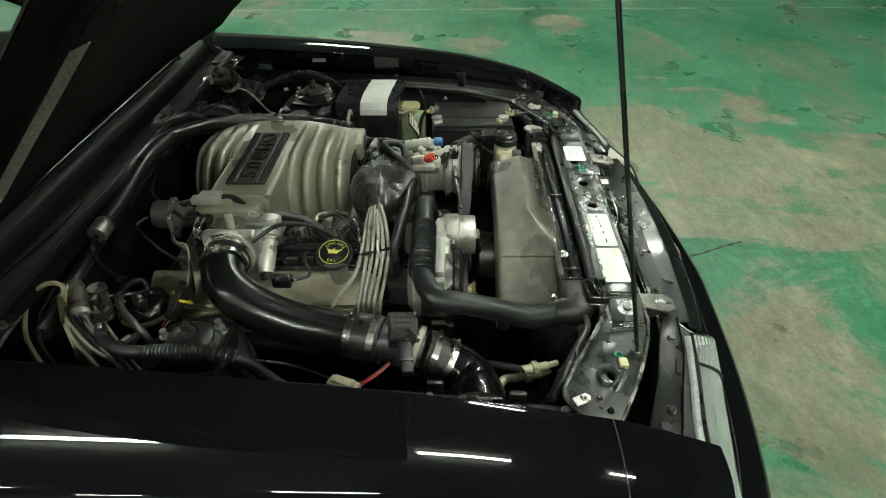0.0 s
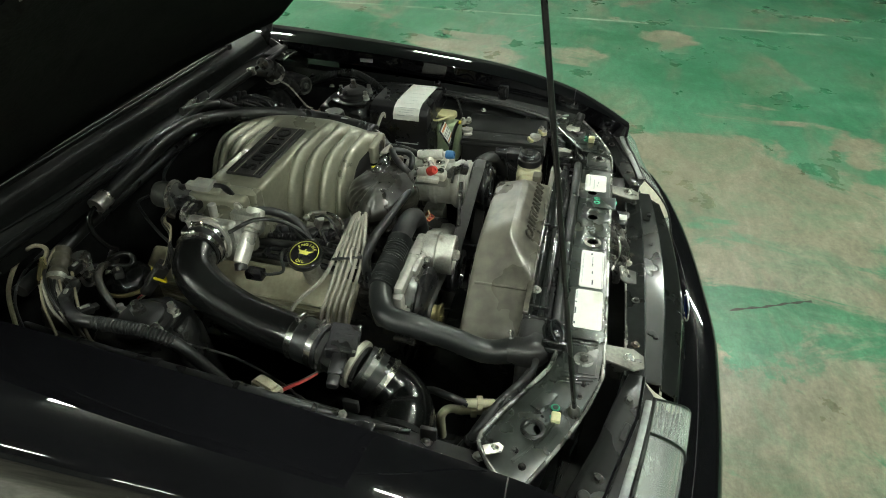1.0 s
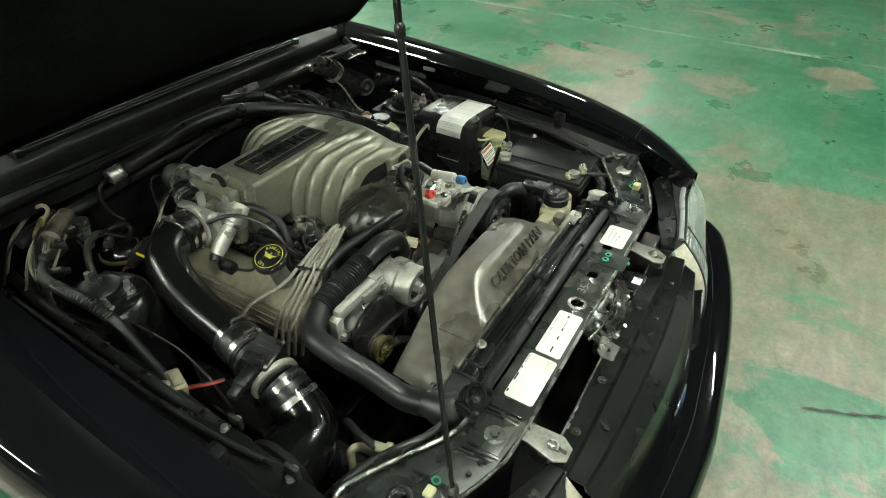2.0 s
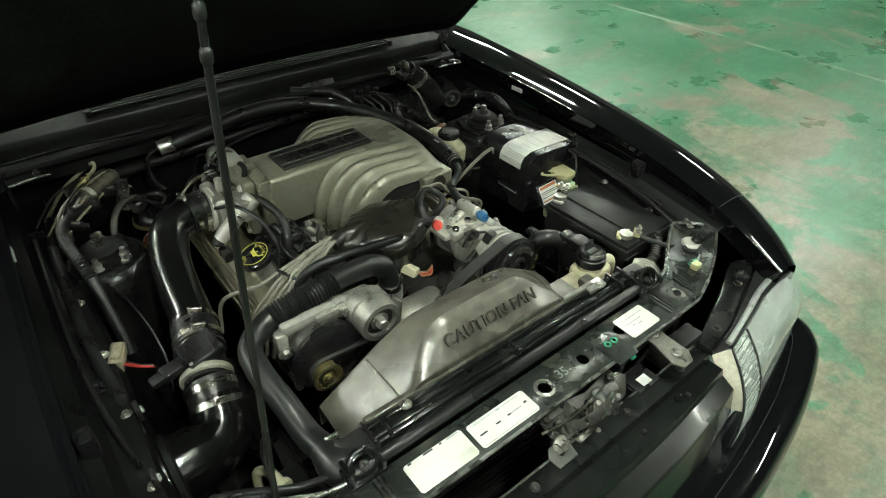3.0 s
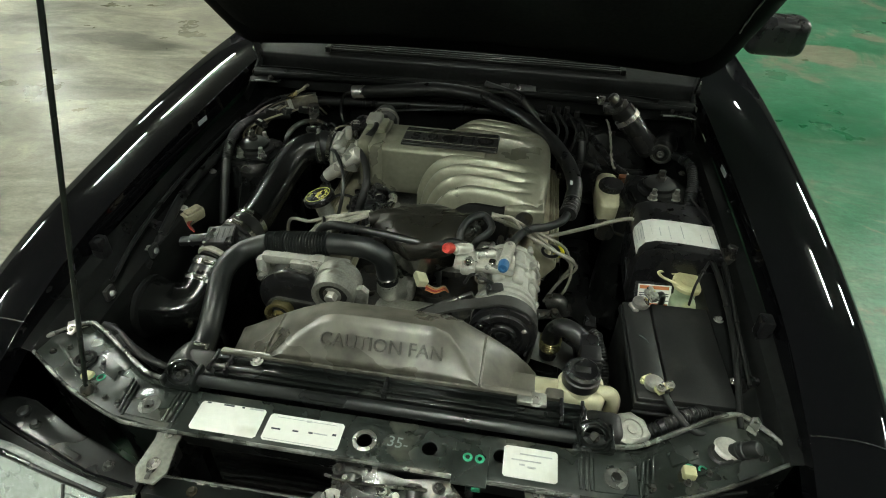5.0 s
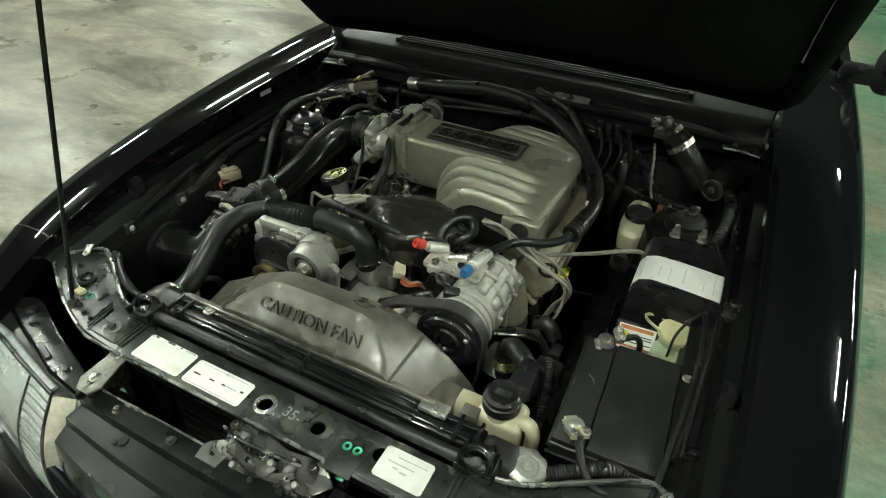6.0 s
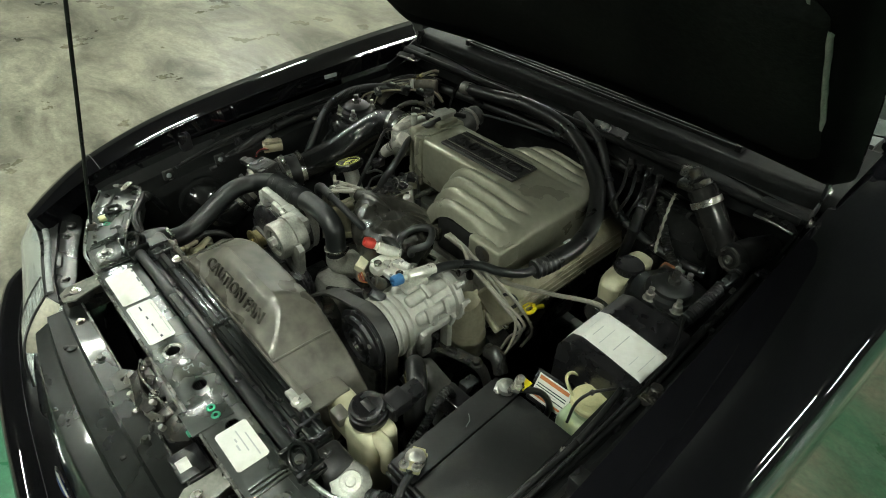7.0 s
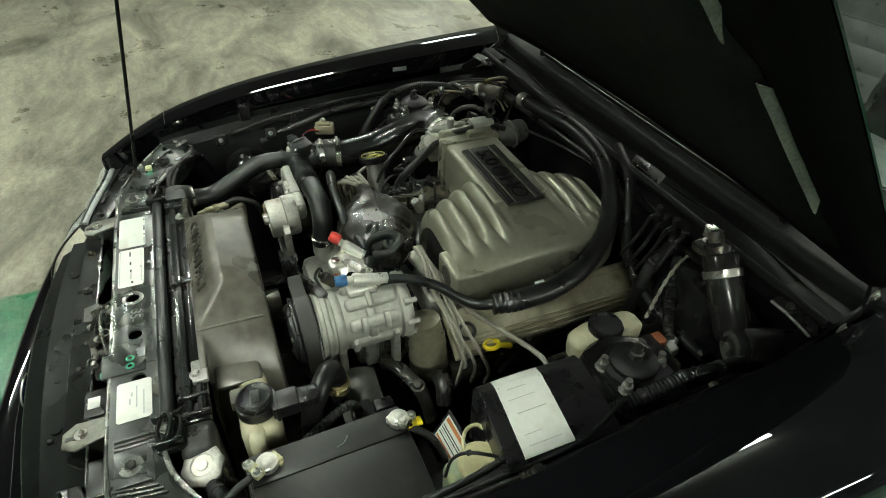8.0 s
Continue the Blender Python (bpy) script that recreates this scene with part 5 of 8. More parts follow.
for s, nm in ((-1, "valve_cover"), (1, "valve_cover")):
    m = Matrix.Translation((s * 0.272, 0.775, 0.73)) @ pose(0, 0, 0, 0, s * 32, 0) @ Matrix.Diagonal((0.8, 0.98, 0.95, 1))
    if s > 0:
        m = Matrix.Translation((0.252, 0.835, 0.738)) @ pose(0, 0, 0, 0, 36, 0) @ Matrix.Diagonal((0.66, 0.92, 0.9, 1))
    vc = part(nm, join(box(-0.075, 0.075, -0.265, 0.245, -0.05, 0.026, 0.014, 3, m), box(-0.083, 0.083, -0.272, 0.252, -0.062, -0.046, 0.003, 1, m)), COVER, engine, "beige painted valve cover")
    for k in range(4):
        part("cover_rib", box(s * 0.028 + s * 0.014 * k - 0.003, s * 0.028 + s * 0.014 * k + 0.003, -0.245, 0.225, 0.024, 0.0325, 0.002, 1, m), COVER, vc)
    part("cover_rib", box(-0.05, -0.044, -0.24, 0.22, 0.024, 0.03, 0.002, 1, m), COVER, vc)
    for y in (-0.24, -0.08, 0.08, 0.22):
        bolt(vc, m @ V(s * 0.078, y, -0.046), 0.006, m.to_3x3() @ V(0, 0, 1))
    part("exhaust_manifold", tube([m @ V(s * 0.10, y, -0.12) for y in (-0.28, -0.1, 0.1, 0.25)], 0.03, 12), DARKSTEEL, engine)
part("timing_cover", box(-0.12, 0.12, 0.34, 0.40, 0.46, 0.72, 0.02), CAST, engine)
front = part("water_outlet", join(tube([(-0.07, 0.39, 0.80), (-0.07, 0.395, 0.77), (-0.06, 0.43, 0.745)], [0.024, 0.027, 0.032], 16), box(-0.1, -0.02, 0.415, 0.455, 0.72, 0.765, 0.008)), CAST, engine, "cast thermostat housing")
part("head_end", join(tube([(0.215, 0.53, 0.765), (0.222, 0.535, 0.71), (0.225, 0.54, 0.62)], [0.034, 0.04, 0.042], 18, ribs=(0.03, 0.002, 0.3, 1)), box(0.18, 0.25, 0.52, 0.57, 0.60, 0.745, 0.012)), COVER, engine, "beige cylinder head end")

upper = thing("intake_manifold", (0.05, 0.78, 0.76), "grey-green cast upper intake manifold with ribbed runners", "intake manifold")
YC = 0.80


def runner_at(u, v):
    """Front to rear (u) and round from the inner foot over the top to the outer wall (v)."""
    y = 0.598 + 0.375 * u
    d = abs(y - YC)
    t = max(0.0, (d - 0.055) / 0.147)
    top = 0.932 - (0.023 if y < YC else 0.012) * t ** 1.35
    left = -0.075 + 0.068 * t
    right = 0.262 - 0.012 * t - (0.05 * max(0, (y - 0.9) / 0.1) ** 2 if y > 0.9 else 0)
    foot = 0.775
    ridge = abs(math.sin(math.pi * min(t, 1) * 4)) ** 0.55 if t > 0 else 0.0
    if v < 0.45:
        a = v / 0.45 * math.pi / 2
        x = left + 0.105 * (1 - math.cos(a)) ** 0.9
        z = foot + (top - foot) * math.sin(a) ** 0.8
    elif v < 0.78:
        f = (v - 0.45) / 0.33
        x = left + 0.105 + (right - 0.05 - left - 0.105) * f
        z = top - 0.008 * f
    elif v < 0.92:
        a = (v - 0.78) / 0.14 * math.pi / 2
        x = right - 0.05 + 0.05 * math.sin(a)
        z = top - 0.008 - 0.03 * (1 - math.cos(a))
    else:
        x = right
        z = top - 0.038 - (top - 0.038 - 0.815) * (v - 0.92) / 0.08
    fade = max(0.0, 1 - max(0.0, v - 0.62) / 0.2)
    n = V(-math.cos(min(v / 0.45, 1) * math.pi / 2), 0, math.sin(min(v / 0.45, 1) * math.pi / 2))
    return V(x, y, z) + n * (0.029 * (ridge - 0.72) * fade * min(1, t * 8))


part("runner_shell", grid(runner_at, 96, 56, 0.005), MANIFOLD, upper, "ribbed cast runner shell", smooth=60)
part("plenum", join(box(-0.185, 0.10, 0.735, 0.878, 0.80, 0.934, 0.012, 3), box(-0.20, -0.165, 0.728, 0.885, 0.795, 0.940, 0.008, 2)), MANIFOLD, upper, "box-shaped cast plenum")
elbow = part("inlet_elbow", join(box(-0.232, -0.2, 0.738, 0.878, 0.80, 0.945, 0.012, 3), rod(V(-0.29, 0.79, 0.872), V(-0.228, 0.79, 0.872), 0.044, 28, 0.004), box(-0.222, -0.172, 0.80, 0.868, 0.935, 0.952, 0.006)), MANIFOLD, upper, "cast throttle inlet elbow")
part("elbow_block", join(box(-0.228, -0.19, 0.822, 0.868, 0.95, 0.964, 0.003, 2), box(-0.22, -0.2, 0.868, 0.884, 0.944, 0.96, 0.003, 2)), CHALKY, upper, "pale connector block on the elbow")
for q in ((0.752, 0.93), (0.865, 0.93), (0.752, 0.815), (0.865, 0.815)):
    bolt(elbow, V(-0.232, q[0], q[1]), 0.007, (-1, 0, 0))
endp = part("end_block", box(0.162, 0.254, 0.582, 0.66, 0.838, 0.892, 0.008, 3), MANIFOLD, upper)
# Solid dark box in place of the shade inside the open runner end.
part("hollow_shade", box(0.042, 0.176, 0.599, 0.75, 0.78, 0.882, 0.01, 2), DULLBLACK, upper)
part("end_plug", join(lathe(V(0.209, 0.5815, 0.867), V(0.209, 0.4, 0.867), [(0.021, 0), (0.0205, 0.0015), (0.017, 0.001), (0.016, -0.003), (0, -0.003)], 28)), DARKSTEEL, upper, "dark round core plug")
part("corner_boss", join(lathe(V(0.236, 0.622, 0.882), V(0.236, 0.622, 1), [(0.012, 0), (0.011, 0.012), (0.007, 0.014), (0.005, 0.011), (0, 0.011)], 16)), MANIFOLD, upper)
# name plaque on the plenum
plaque = part("plaque", box(-0.121, 0.125, 0.757, 0.846, 0.934, 0.9405, 0.0015, 1), PLAQUE, upper, "satin black name plaque with raised characters")
PT = pose(0, 0, 0.9405)
part("plaque_frame", join(*[box(-0.117, 0.121, y, y + 0.004, 0.9405, 0.943, 0.0008, 1) for y in (0.759, 0.767, 0.832, 0.840)]), DULLBLACK, plaque)
part("plaque_digits", lettering("5.0", 0.052, 0.0022, PT @ pose(-0.066, 0.7995, 0.001), squeeze=1.15), DULLBLACK, plaque, "raised matt black digits")
part("plaque_letters", lettering("HO", 0.052, 0.0022, PT @ pose(0.07, 0.7995, 0.001), squeeze=1.15), DULLBLACK, plaque, "raised matt black letters")
for y in (0.7745, 0.8245):
    part("plaque_line", box(-0.119, 0.123, y, y + 0.0018, 0.9405, 0.9418, 0.0004, 1), MANIFOLD, plaque)
part("plaque_oval", lathe(V(0, 0.8005, 0.9405), V(0, 0.8005, 1), [(0.021, 0), (0.021, 0.002), (0.018, 0.0022), (0.0175, 0.001), (0.012, 0.001), (0.011, 0.002), (0, 0.002)], 32), DULLBLACK, plaque)

# throttle body, idle valve and sensors
throttle = thing("throttle_body", (-0.285, 0.79, 0.82), "cast aluminium throttle body with linkage and sensor", "throttle body")
part("bore", join(rod(V(-0.325, 0.789, 0.884), V(-0.285, 0.79, 0.876), 0.042, 28, 0.003), box(-0.30, -0.27, 0.735, 0.845, 0.825, 0.925, 0.01, 3)), CAST, throttle)
part("linkage", join(lathe(V(-0.262, 0.85, 0.915), V(-0.262, 0.9, 0.93), [(0, 0), (0.024, 0), (0.024, 0.004), (0.016, 0.005), (0.016, 0.01), (0.024, 0.011), (0.024, 0.015), (0, 0.015)], 20), rod(V(-0.262, 0.82, 0.91), V(-0.262, 0.87, 0.92), 0.006)), ZINC, throttle)
EA, EB = V(-0.198, 0.895, 0.905), V(-0.212, 0.995, 0.918)
egr = part("egr_valve", lathe(EA, EB, [(0, 0), (0.017, 0), (0.019, 0.012), (0.026, 0.02), (0.03, 0.03), (0.031, 0.038), (0.035, 0.04), (0.036, 0.046), (0.031, 0.049), (0.03, 0.075), (0.026, 0.083), (0.012, 0.087), (0, 0.087)], 32), SHEET, throttle, "blue-grey round vacuum valve")
part("valve_rim", lathe(EA.lerp(EB, 0.38), EB, [(0.034, 0), (0.0375, 0.001), (0.0375, 0.008), (0.034, 0.009)], 32), ZINC, egr, "bright crimped rim")
part("valve_port", join(rod(EA + V(-0.02, 0.03, -0.01), EA + V(-0.052, 0.028, -0.018), 0.008, 14), rod(EA + V(-0.045, 0.028, -0.017), EA + V(-0.05, 0.028, -0.018), 0.011, 6)), DARKSTEEL, egr)
part("vacuum_nipple", tube([EB + V(-0.012, -0.012, 0.0), EB + V(-0.035, 0.004, -0.008), EB + V(-0.06, -0.03, -0.03), EB + V(-0.08, -0.07, -0.05), (-0.33, 0.87, 0.87), (-0.36, 0.86, 0.82)], 0.0032, 8), RUBBER, egr)
part("valve_hose", tube([EA + V(0.0, 0.02, 0.028), EA + V(-0.01, -0.03, 0.045), EA + V(0.0, -0.09, 0.045), EA + V(-0.02, -0.13, 0.03)], 0.0075, 12), RUBBER, egr)
part("inlet_ring", lathe(V(-0.293, 0.7905, 0.8795), V(-0.33, 0.789, 0.886), [(0.042, 0), (0.0505, 0.001), (0.0515, 0.004), (0.049, 0.006), (0.049, 0.009), (0.0515, 0.011), (0.0505, 0.016), (0.042, 0.017)], 40), ALLOY, throttle, "ribbed bright inlet ring")
part("side_boss", join(box(-0.292, -0.262, 0.728, 0.752, 0.872, 0.916, 0.005, 2), box(-0.275, -0.24, 0.722, 0.745, 0.885, 0.91, 0.004, 2)), CHALKY, throttle, "pale cast boss")
part("top_stub", rod(V(-0.268, 0.79, 0.92), V(-0.266, 0.79, 0.952), 0.009, 14), CHALKY, throttle, "pale cast stub")
part("sensor_cap", join(lathe(V(-0.25, 0.875, 0.925), V(-0.25, 0.872, 1), [(0.018, 0), (0.019, 0.004), (0.019, 0.014), (0.014, 0.018), (0, 0.018)], 20), box(-0.275, -0.235, 0.835, 0.87, 0.918, 0.936, 0.005, 2)), PLASTIC, throttle, "black sensor cap")
part("position_sensor", box(-0.292, -0.262, 0.842, 0.868, 0.85, 0.89, 0.005), PLASTIC, throttle)
part("throttle_cable", tube([(-0.262, 0.87, 0.925), (-0.2, 0.95, 0.93), (-0.1, 1.03, 0.91), (0.1, 1.09, 0.9)], 0.004, 8), RUBBER, throttle)
idle = thing("idle_air_valve", (-0.27, 0.712, 0.84), "silver cylindrical idle air valve", "idle valve")
part("valve_body", lathe(V(-0.218, 0.718, 0.921), V(-0.313, 0.722, 0.84), [(0, 0), (0.019, 0.002), (0.0205, 0.01), (0.0205, 0.045), (0.017, 0.047), (0.017, 0.112), (0.0155, 0.118), (0.0155, 0.124), (0, 0.124)], 28), ALLOY, idle)
part("valve_flange", box(-0.255, -0.225, 0.70, 0.765, 0.872, 0.925, 0.006), CAST, idle)
part("valve_band", lathe(V(-0.254, 0.7195, 0.8905), V(-0.313, 0.722, 0.84), [(0.0165, 0), (0.0205, 0.002), (0.0205, 0.007), (0.0165, 0.009)], 24), ZINC, idle)
part("valve_plug", join(rod(V(-0.312, 0.722, 0.842), V(-0.322, 0.718, 0.828), 0.0135, 18), box(-0.325, -0.300, 0.672, 0.712, 0.806, 0.828, 0.004)), PLASTIC, idle)
part("valve_lead", tube([(-0.312, 0.678, 0.816), (-0.29, 0.64, 0.815), (-0.26, 0.655, 0.83), (-0.22, 0.66, 0.82), (-0.18, 0.64, 0.79)], 0.0035, 8), RUBBER, idle)
breather = thing("breather_hose", (-0.2, 0.66, 0.8), "black rubber breather hose curling down from the throttle", "hose", "engine hoses")
part("hose", tube([(-0.228, 0.74, 0.915), (-0.20, 0.70, 0.905), (-0.185, 0.65, 0.878), (-0.195, 0.62, 0.835), (-0.21, 0.615, 0.785)], 0.0095, 12), RUBBER, breather)
vac = thing("vacuum_line", (-0.2, 0.6, 0.8), "thin black vacuum line", "hose", "engine hoses")
part("line", tube([(-0.30, 0.74, 0.91), (-0.27, 0.69, 0.93), (-0.24, 0.64, 0.91), (-0.23, 0.595, 0.87), (-0.24, 0.575, 0.82)], 0.0045, 8), HOSE, vac)

# fuel rail, injectors and harness in the valley
rail = thing("fuel_rail", (-0.1, 0.75, 0.76), "steel fuel rail with injectors and clips", "fuel rail")
for x in (-0.135, 0.16):
    part("pipe", tube([(x, 0.56, 0.79), (x, 0.62, 0.795), (x, 0.95, 0.795)], 0.0075, 10), DARKSTEEL, rail)
    for y in (0.60, 0.69, 0.83, 0.92):
        part("injector", join(rod(V(x, y, 0.755), V(x, y, 0.79), 0.0095, 12), box(x - 0.02, x - 0.006, y - 0.008, y + 0.008, 0.768, 0.784, 0.003)), PLASTIC, rail, "black injector with its plug")
part("pressure_regulator", join(rod(V(-0.105, 0.645, 0.80), V(-0.105, 0.63, 0.835), 0.011, 8), rod(V(-0.105, 0.645, 0.805), V(-0.13, 0.66, 0.83), 0.008, 12), rod(V(-0.1, 0.60, 0.79), V(-0.1, 0.60, 0.815), 0.011, 16)), CAST, rail, "plated pressure regulator")
part("crossover", tube([(-0.135, 0.57, 0.79), (-0.1, 0.55, 0.80), (0.05, 0.55, 0.79), (0.16, 0.57, 0.79)], 0.006, 8), STEEL, rail)

# plugs and leads packed between the rail and the cover
loom = thing("injector_harness", (-0.185, 0.66, 0.78), "black injector harness with plugs and taped branches", "wiring")
part("trunk", tube([(-0.17, 0.56, 0.80), (-0.178, 0.62, 0.822), (-0.182, 0.68, 0.826), (-0.185, 0.75, 0.815), (-0.19, 0.85, 0.80)], 0.0085, 10, 8, ribs=(0.006, 0.0011, 0, 1)), RUBBER, loom)
part("trunk", tube([(-0.20, 0.545, 0.79), (-0.205, 0.6, 0.806), (-0.207, 0.68, 0.806), (-0.205, 0.76, 0.80)], 0.0065, 10), RUBBER, loom)
for k, y in enumerate((0.585, 0.622, 0.66, 0.695)):
    part("plug", box(-0.013, 0.013, -0.009, 0.009, -0.007, 0.009, 0.003, 2, pose(-0.155 - 0.012 * (k % 2), y, 0.828 + 0.006 * (k % 2), 12, 8 * (k - 1), 25 * k - 30)), PLASTIC, loom)
    part("plug_clip", tube([(-0.168, y - 0.008, 0.838), (-0.16, y, 0.841), (-0.15, y + 0.007, 0.838)], 0.0012, 6, 4), STEEL, loom)
    part("branch", tube([(-0.18, y, 0.826), (-0.165 - 0.01 * (k % 2), y + 0.012, 0.842), (-0.145, y + 0.004, 0.832), (-0.135, y, 0.80)], 0.0032, 6), RUBBER, loom)
part("spare_lead", tube([(-0.19, 0.56, 0.80), (-0.215, 0.60, 0.842), (-0.20, 0.64, 0.85), (-0.17, 0.655, 0.842), (-0.15, 0.63, 0.82)], 0.0028, 6), RUBBER, loom)
part("spare_lead", tube([(-0.15, 0.555, 0.80), (-0.14, 0.58, 0.848), (-0.12, 0.61, 0.852), (-0.11, 0.64, 0.838)], 0.0028, 6), RUBBER, loom)
part("trunk", tube([(-0.192, 0.54, 0.80), (-0.198, 0.60, 0.815), (-0.20, 0.68, 0.817), (-0.198, 0.75, 0.812), (-0.19, 0.82, 0.80)], 0.0095, 12), RUBBER, loom)
part("trunk", tube([(-0.222, 0.55, 0.785), (-0.226, 0.62, 0.795), (-0.226, 0.70, 0.795), (-0.222, 0.78, 0.79)], 0.0075, 10), PLASTIC, loom)
for k, y in enumerate((0.60, 0.64, 0.675, 0.715)):
    part("harness_clip", box(-0.238, -0.205, y - 0.006, y + 0.006, 0.80, 0.812, 0.003), PLASTIC, loom)
tpipe = thing("return_tube", (-0.12, 0.6, 0.8), "bright plated fuel return tube", "fuel line")
part("tube", tube([(-0.13, 0.665, 0.838), (-0.11, 0.645, 0.85), (-0.108, 0.60, 0.852), (-0.125, 0.565, 0.843), (-0.165, 0.55, 0.81), (-0.18, 0.55, 0.77)], 0.0042, 10), STEEL, tpipe)
part("nut", rod(V(-0.128, 0.66, 0.84), V(-0.118, 0.652, 0.846), 0.007, 6), CAST, tpipe)
ring = thing("wire_loop", (-0.235, 0.47, 0.8), "bright steel ring bracket behind the ignition wires", "bracket")
part("ring", tube([(-0.228 + 0.022 * math.cos(k * 0.7854), 0.492 + 0.006 * math.sin(k * 0.7854), 0.835 + 0.022 * math.sin(k * 0.7854)) for k in range(9)], 0.003, 8, 4), ZINC, ring)

# distributor under its rubber boot
dist = thing("distributor_boot", (0.0, 0.52, 0.74), "creased olive-black rubber boot over the distributor", "distributor")


def boot_at(u, v):
    """Round (u) and from the rim up to the crown (v): a pouch drawn together at both ends."""
    a = 2 * math.pi * u
    c, n = math.cos(a), math.sin(a)
    r = math.cos(v * math.pi / 2) ** 0.5 if v < 1 else 0.0
    taper = 1 - (0.62 if c < 0 else 0.5) * abs(c) ** 2.2
    bx = 0.128 * c
    by = 0.088 * n * taper * (1.12 if n < 0 else 0.9)
    z = 0.85 + 0.047 * math.sin(v * math.pi / 2) ** 0.9 + 0.012 * abs(c) ** 3 * r
    ends = abs(c) ** 1.5 * r ** 2
    pleat = 0.0032 * ends * math.sin(26 * n * taper + 1.7 * c)
    sag = 0.0045 * noise.noise((3.2 * c * r, 3.2 * n * r, 0.4)) * (1 - v) ** 0.4 + 0.003 * noise.noise((7 * c * r, 7 * n * r, 2.4)) * r
    waist = -0.008 * math.exp(-((c * r + 0.15) / 0.16) ** 2) * r * (1 if n < 0 else 0.3)
    return V(-0.008 + bx * r, 0.512 + by * r, z + pleat + sag + waist)


part("boot_crown", grid(boot_at, 120, 30), BOOT, dist, smooth=80)
part("boot_skirt", grid(lambda u, v: boot_at(u, 0) + V(-(boot_at(u, 0).x + 0.008) * 0.2 * v, -(boot_at(u, 0).y - 0.512) * 0.12 * v, -0.05 * v), 90, 8), BOOT, dist, smooth=80)
part("boot_neck", lathe(V(-0.12, 0.51, 0.877), V(-0.165, 0.50, 0.872), [(0.02, -0.02), (0.018, 0), (0.015, 0.012), (0.016, 0.018), (0.012, 0.02), (0, 0.02)], 16), BOOT, dist)
part("boot_neck", lathe(V(0.10, 0.535, 0.882), V(0.15, 0.55, 0.892), [(0.022, -0.02), (0.018, 0), (0.014, 0.012), (0.015, 0.017), (0.01, 0.02), (0, 0.02)], 16), BOOT, dist)
part("distributor_body", lathe(V(0.0, 0.51, 0.70), V(0.0, 0.51, 1), [(0.03, 0), (0.03, 0.06), (0.055, 0.08), (0.06, 0.11), (0.058, 0.16), (0, 0.165)], 28), PLASTIC, dist)

# ignition wires
wires = []
LEFT_ENDS = ((-0.30, 0.495, 0.735), (-0.31, 0.507, 0.74), (-0.318, 0.52, 0.737), (-0.325, 0.53, 0.742), (-0.335, 0.542, 0.737), (-0.371, 0.586, 0.785))
for k, end in enumerate(LEFT_ENDS):
    w = thing("ignition_wire", end, "grey silicone ignition wire", "ignition wire", "ignition wires")
    over = V(-0.236 - 0.004 * k, 0.474 + 0.0115 * k, 0.840 + 0.004 * (k % 2))
    mid = V(-0.30, 0.543, 0.82) if k == 5 else over.lerp(V(*end), 0.5) + V(0.004 * (k % 2), -0.004, 0.012)
    part("wire", tube([(-0.136, 0.498 + 0.005 * k, 0.89 - 0.004 * (k % 3)), (-0.18, 0.485 + 0.0085 * k, 0.874 - 0.005 * (k % 2)), over, mid, end, (end[0] - 0.02, end[1] + 0.006, end[2] - 0.09)], 0.0043, 8), WIRE, w)
RIGHT_ENDS = ((0.315, 0.575, 0.70), (0.325, 0.60, 0.70), (0.33, 0.56, 0.69), (0.338, 0.625, 0.70))
for k, end in enumerate(RIGHT_ENDS):
    w = thing("ignition_wire", end, "grey silicone ignition wire", "ignition wire", "ignition wires")
    mid = V(0.212 + 0.005 * k, 0.545 + 0.008 * k, 0.856 - 0.008 * (k % 2))
    out = V(0.275 + 0.008 * k, mid.y + 0.014, 0.808 - 0.008 * (k % 3))
    part("wire", tube([(0.135, 0.541 + 0.004 * k, 0.894), (0.18, 0.545 + 0.004 * k, 0.893 - 0.004 * k), mid, out, (0.345 - 0.006 * k, (out.y + end[1]) / 2, 0.76), end, (end[0] - 0.03, end[1] + 0.01, 0.62)], 0.0036, 8), WIRE, w)
coilw = thing("coil_wire", (0.3, 0.6, 0.8), "thick grey coil wire", "ignition wire", "ignition wires")
part("wire", tube([(0.135, 0.552, 0.884), (0.19, 0.575, 0.85), (0.25, 0.612, 0.80), (0.35, 0.655, 0.806), (0.42, 0.665, 0.832), (0.462, 0.664, 0.846), (0.472, 0.66, 0.83)], 0.005, 8), WIRE, coilw)
loomclip = thing("wire_separator", (-0.247, 0.503, 0.84), "black plastic ignition wire separator", "clip")
part("separator", join(box(-0.004, 0.004, -0.034, 0.034, -0.007, -0.002, 0.0015, 1, pose(-0.247, 0.503, 0.850, 0, 0, 20)), *[box(-0.0035, 0.0035, y - 0.0018, y + 0.0018, -0.012, -0.002, 0.0008, 1, pose(-0.247, 0.503, 0.850, 0, 0, 20)) for y in (-0.03, -0.018, -0.006, 0.006, 0.018, 0.03)]), PLASTIC, loomclip)

# oil filler
oil = thing("oil_filler", (-0.275, 0.582, 0.76), "black oil filler cap with yellow ring and lettering", "oil cap")
OC = V(-0.281, 0.581, 0.858)
OU = V(-0.30, -0.02, 1).normalized()
part("neck", lathe(OC - OU * 0.08, OC, [(0.02, 0), (0.02, 0.075), (0.026, 0.078), (0.026, 0.085)], 20), CAST, oil)
ocap = part("cap", lathe(OC, OC + OU, [(0.026, -0.004), (0.036, 0), (0.038, 0.003), (0.038, 0.014), (0.035, 0.017), (0, 0.0175)], 36), PLASTIC, oil)
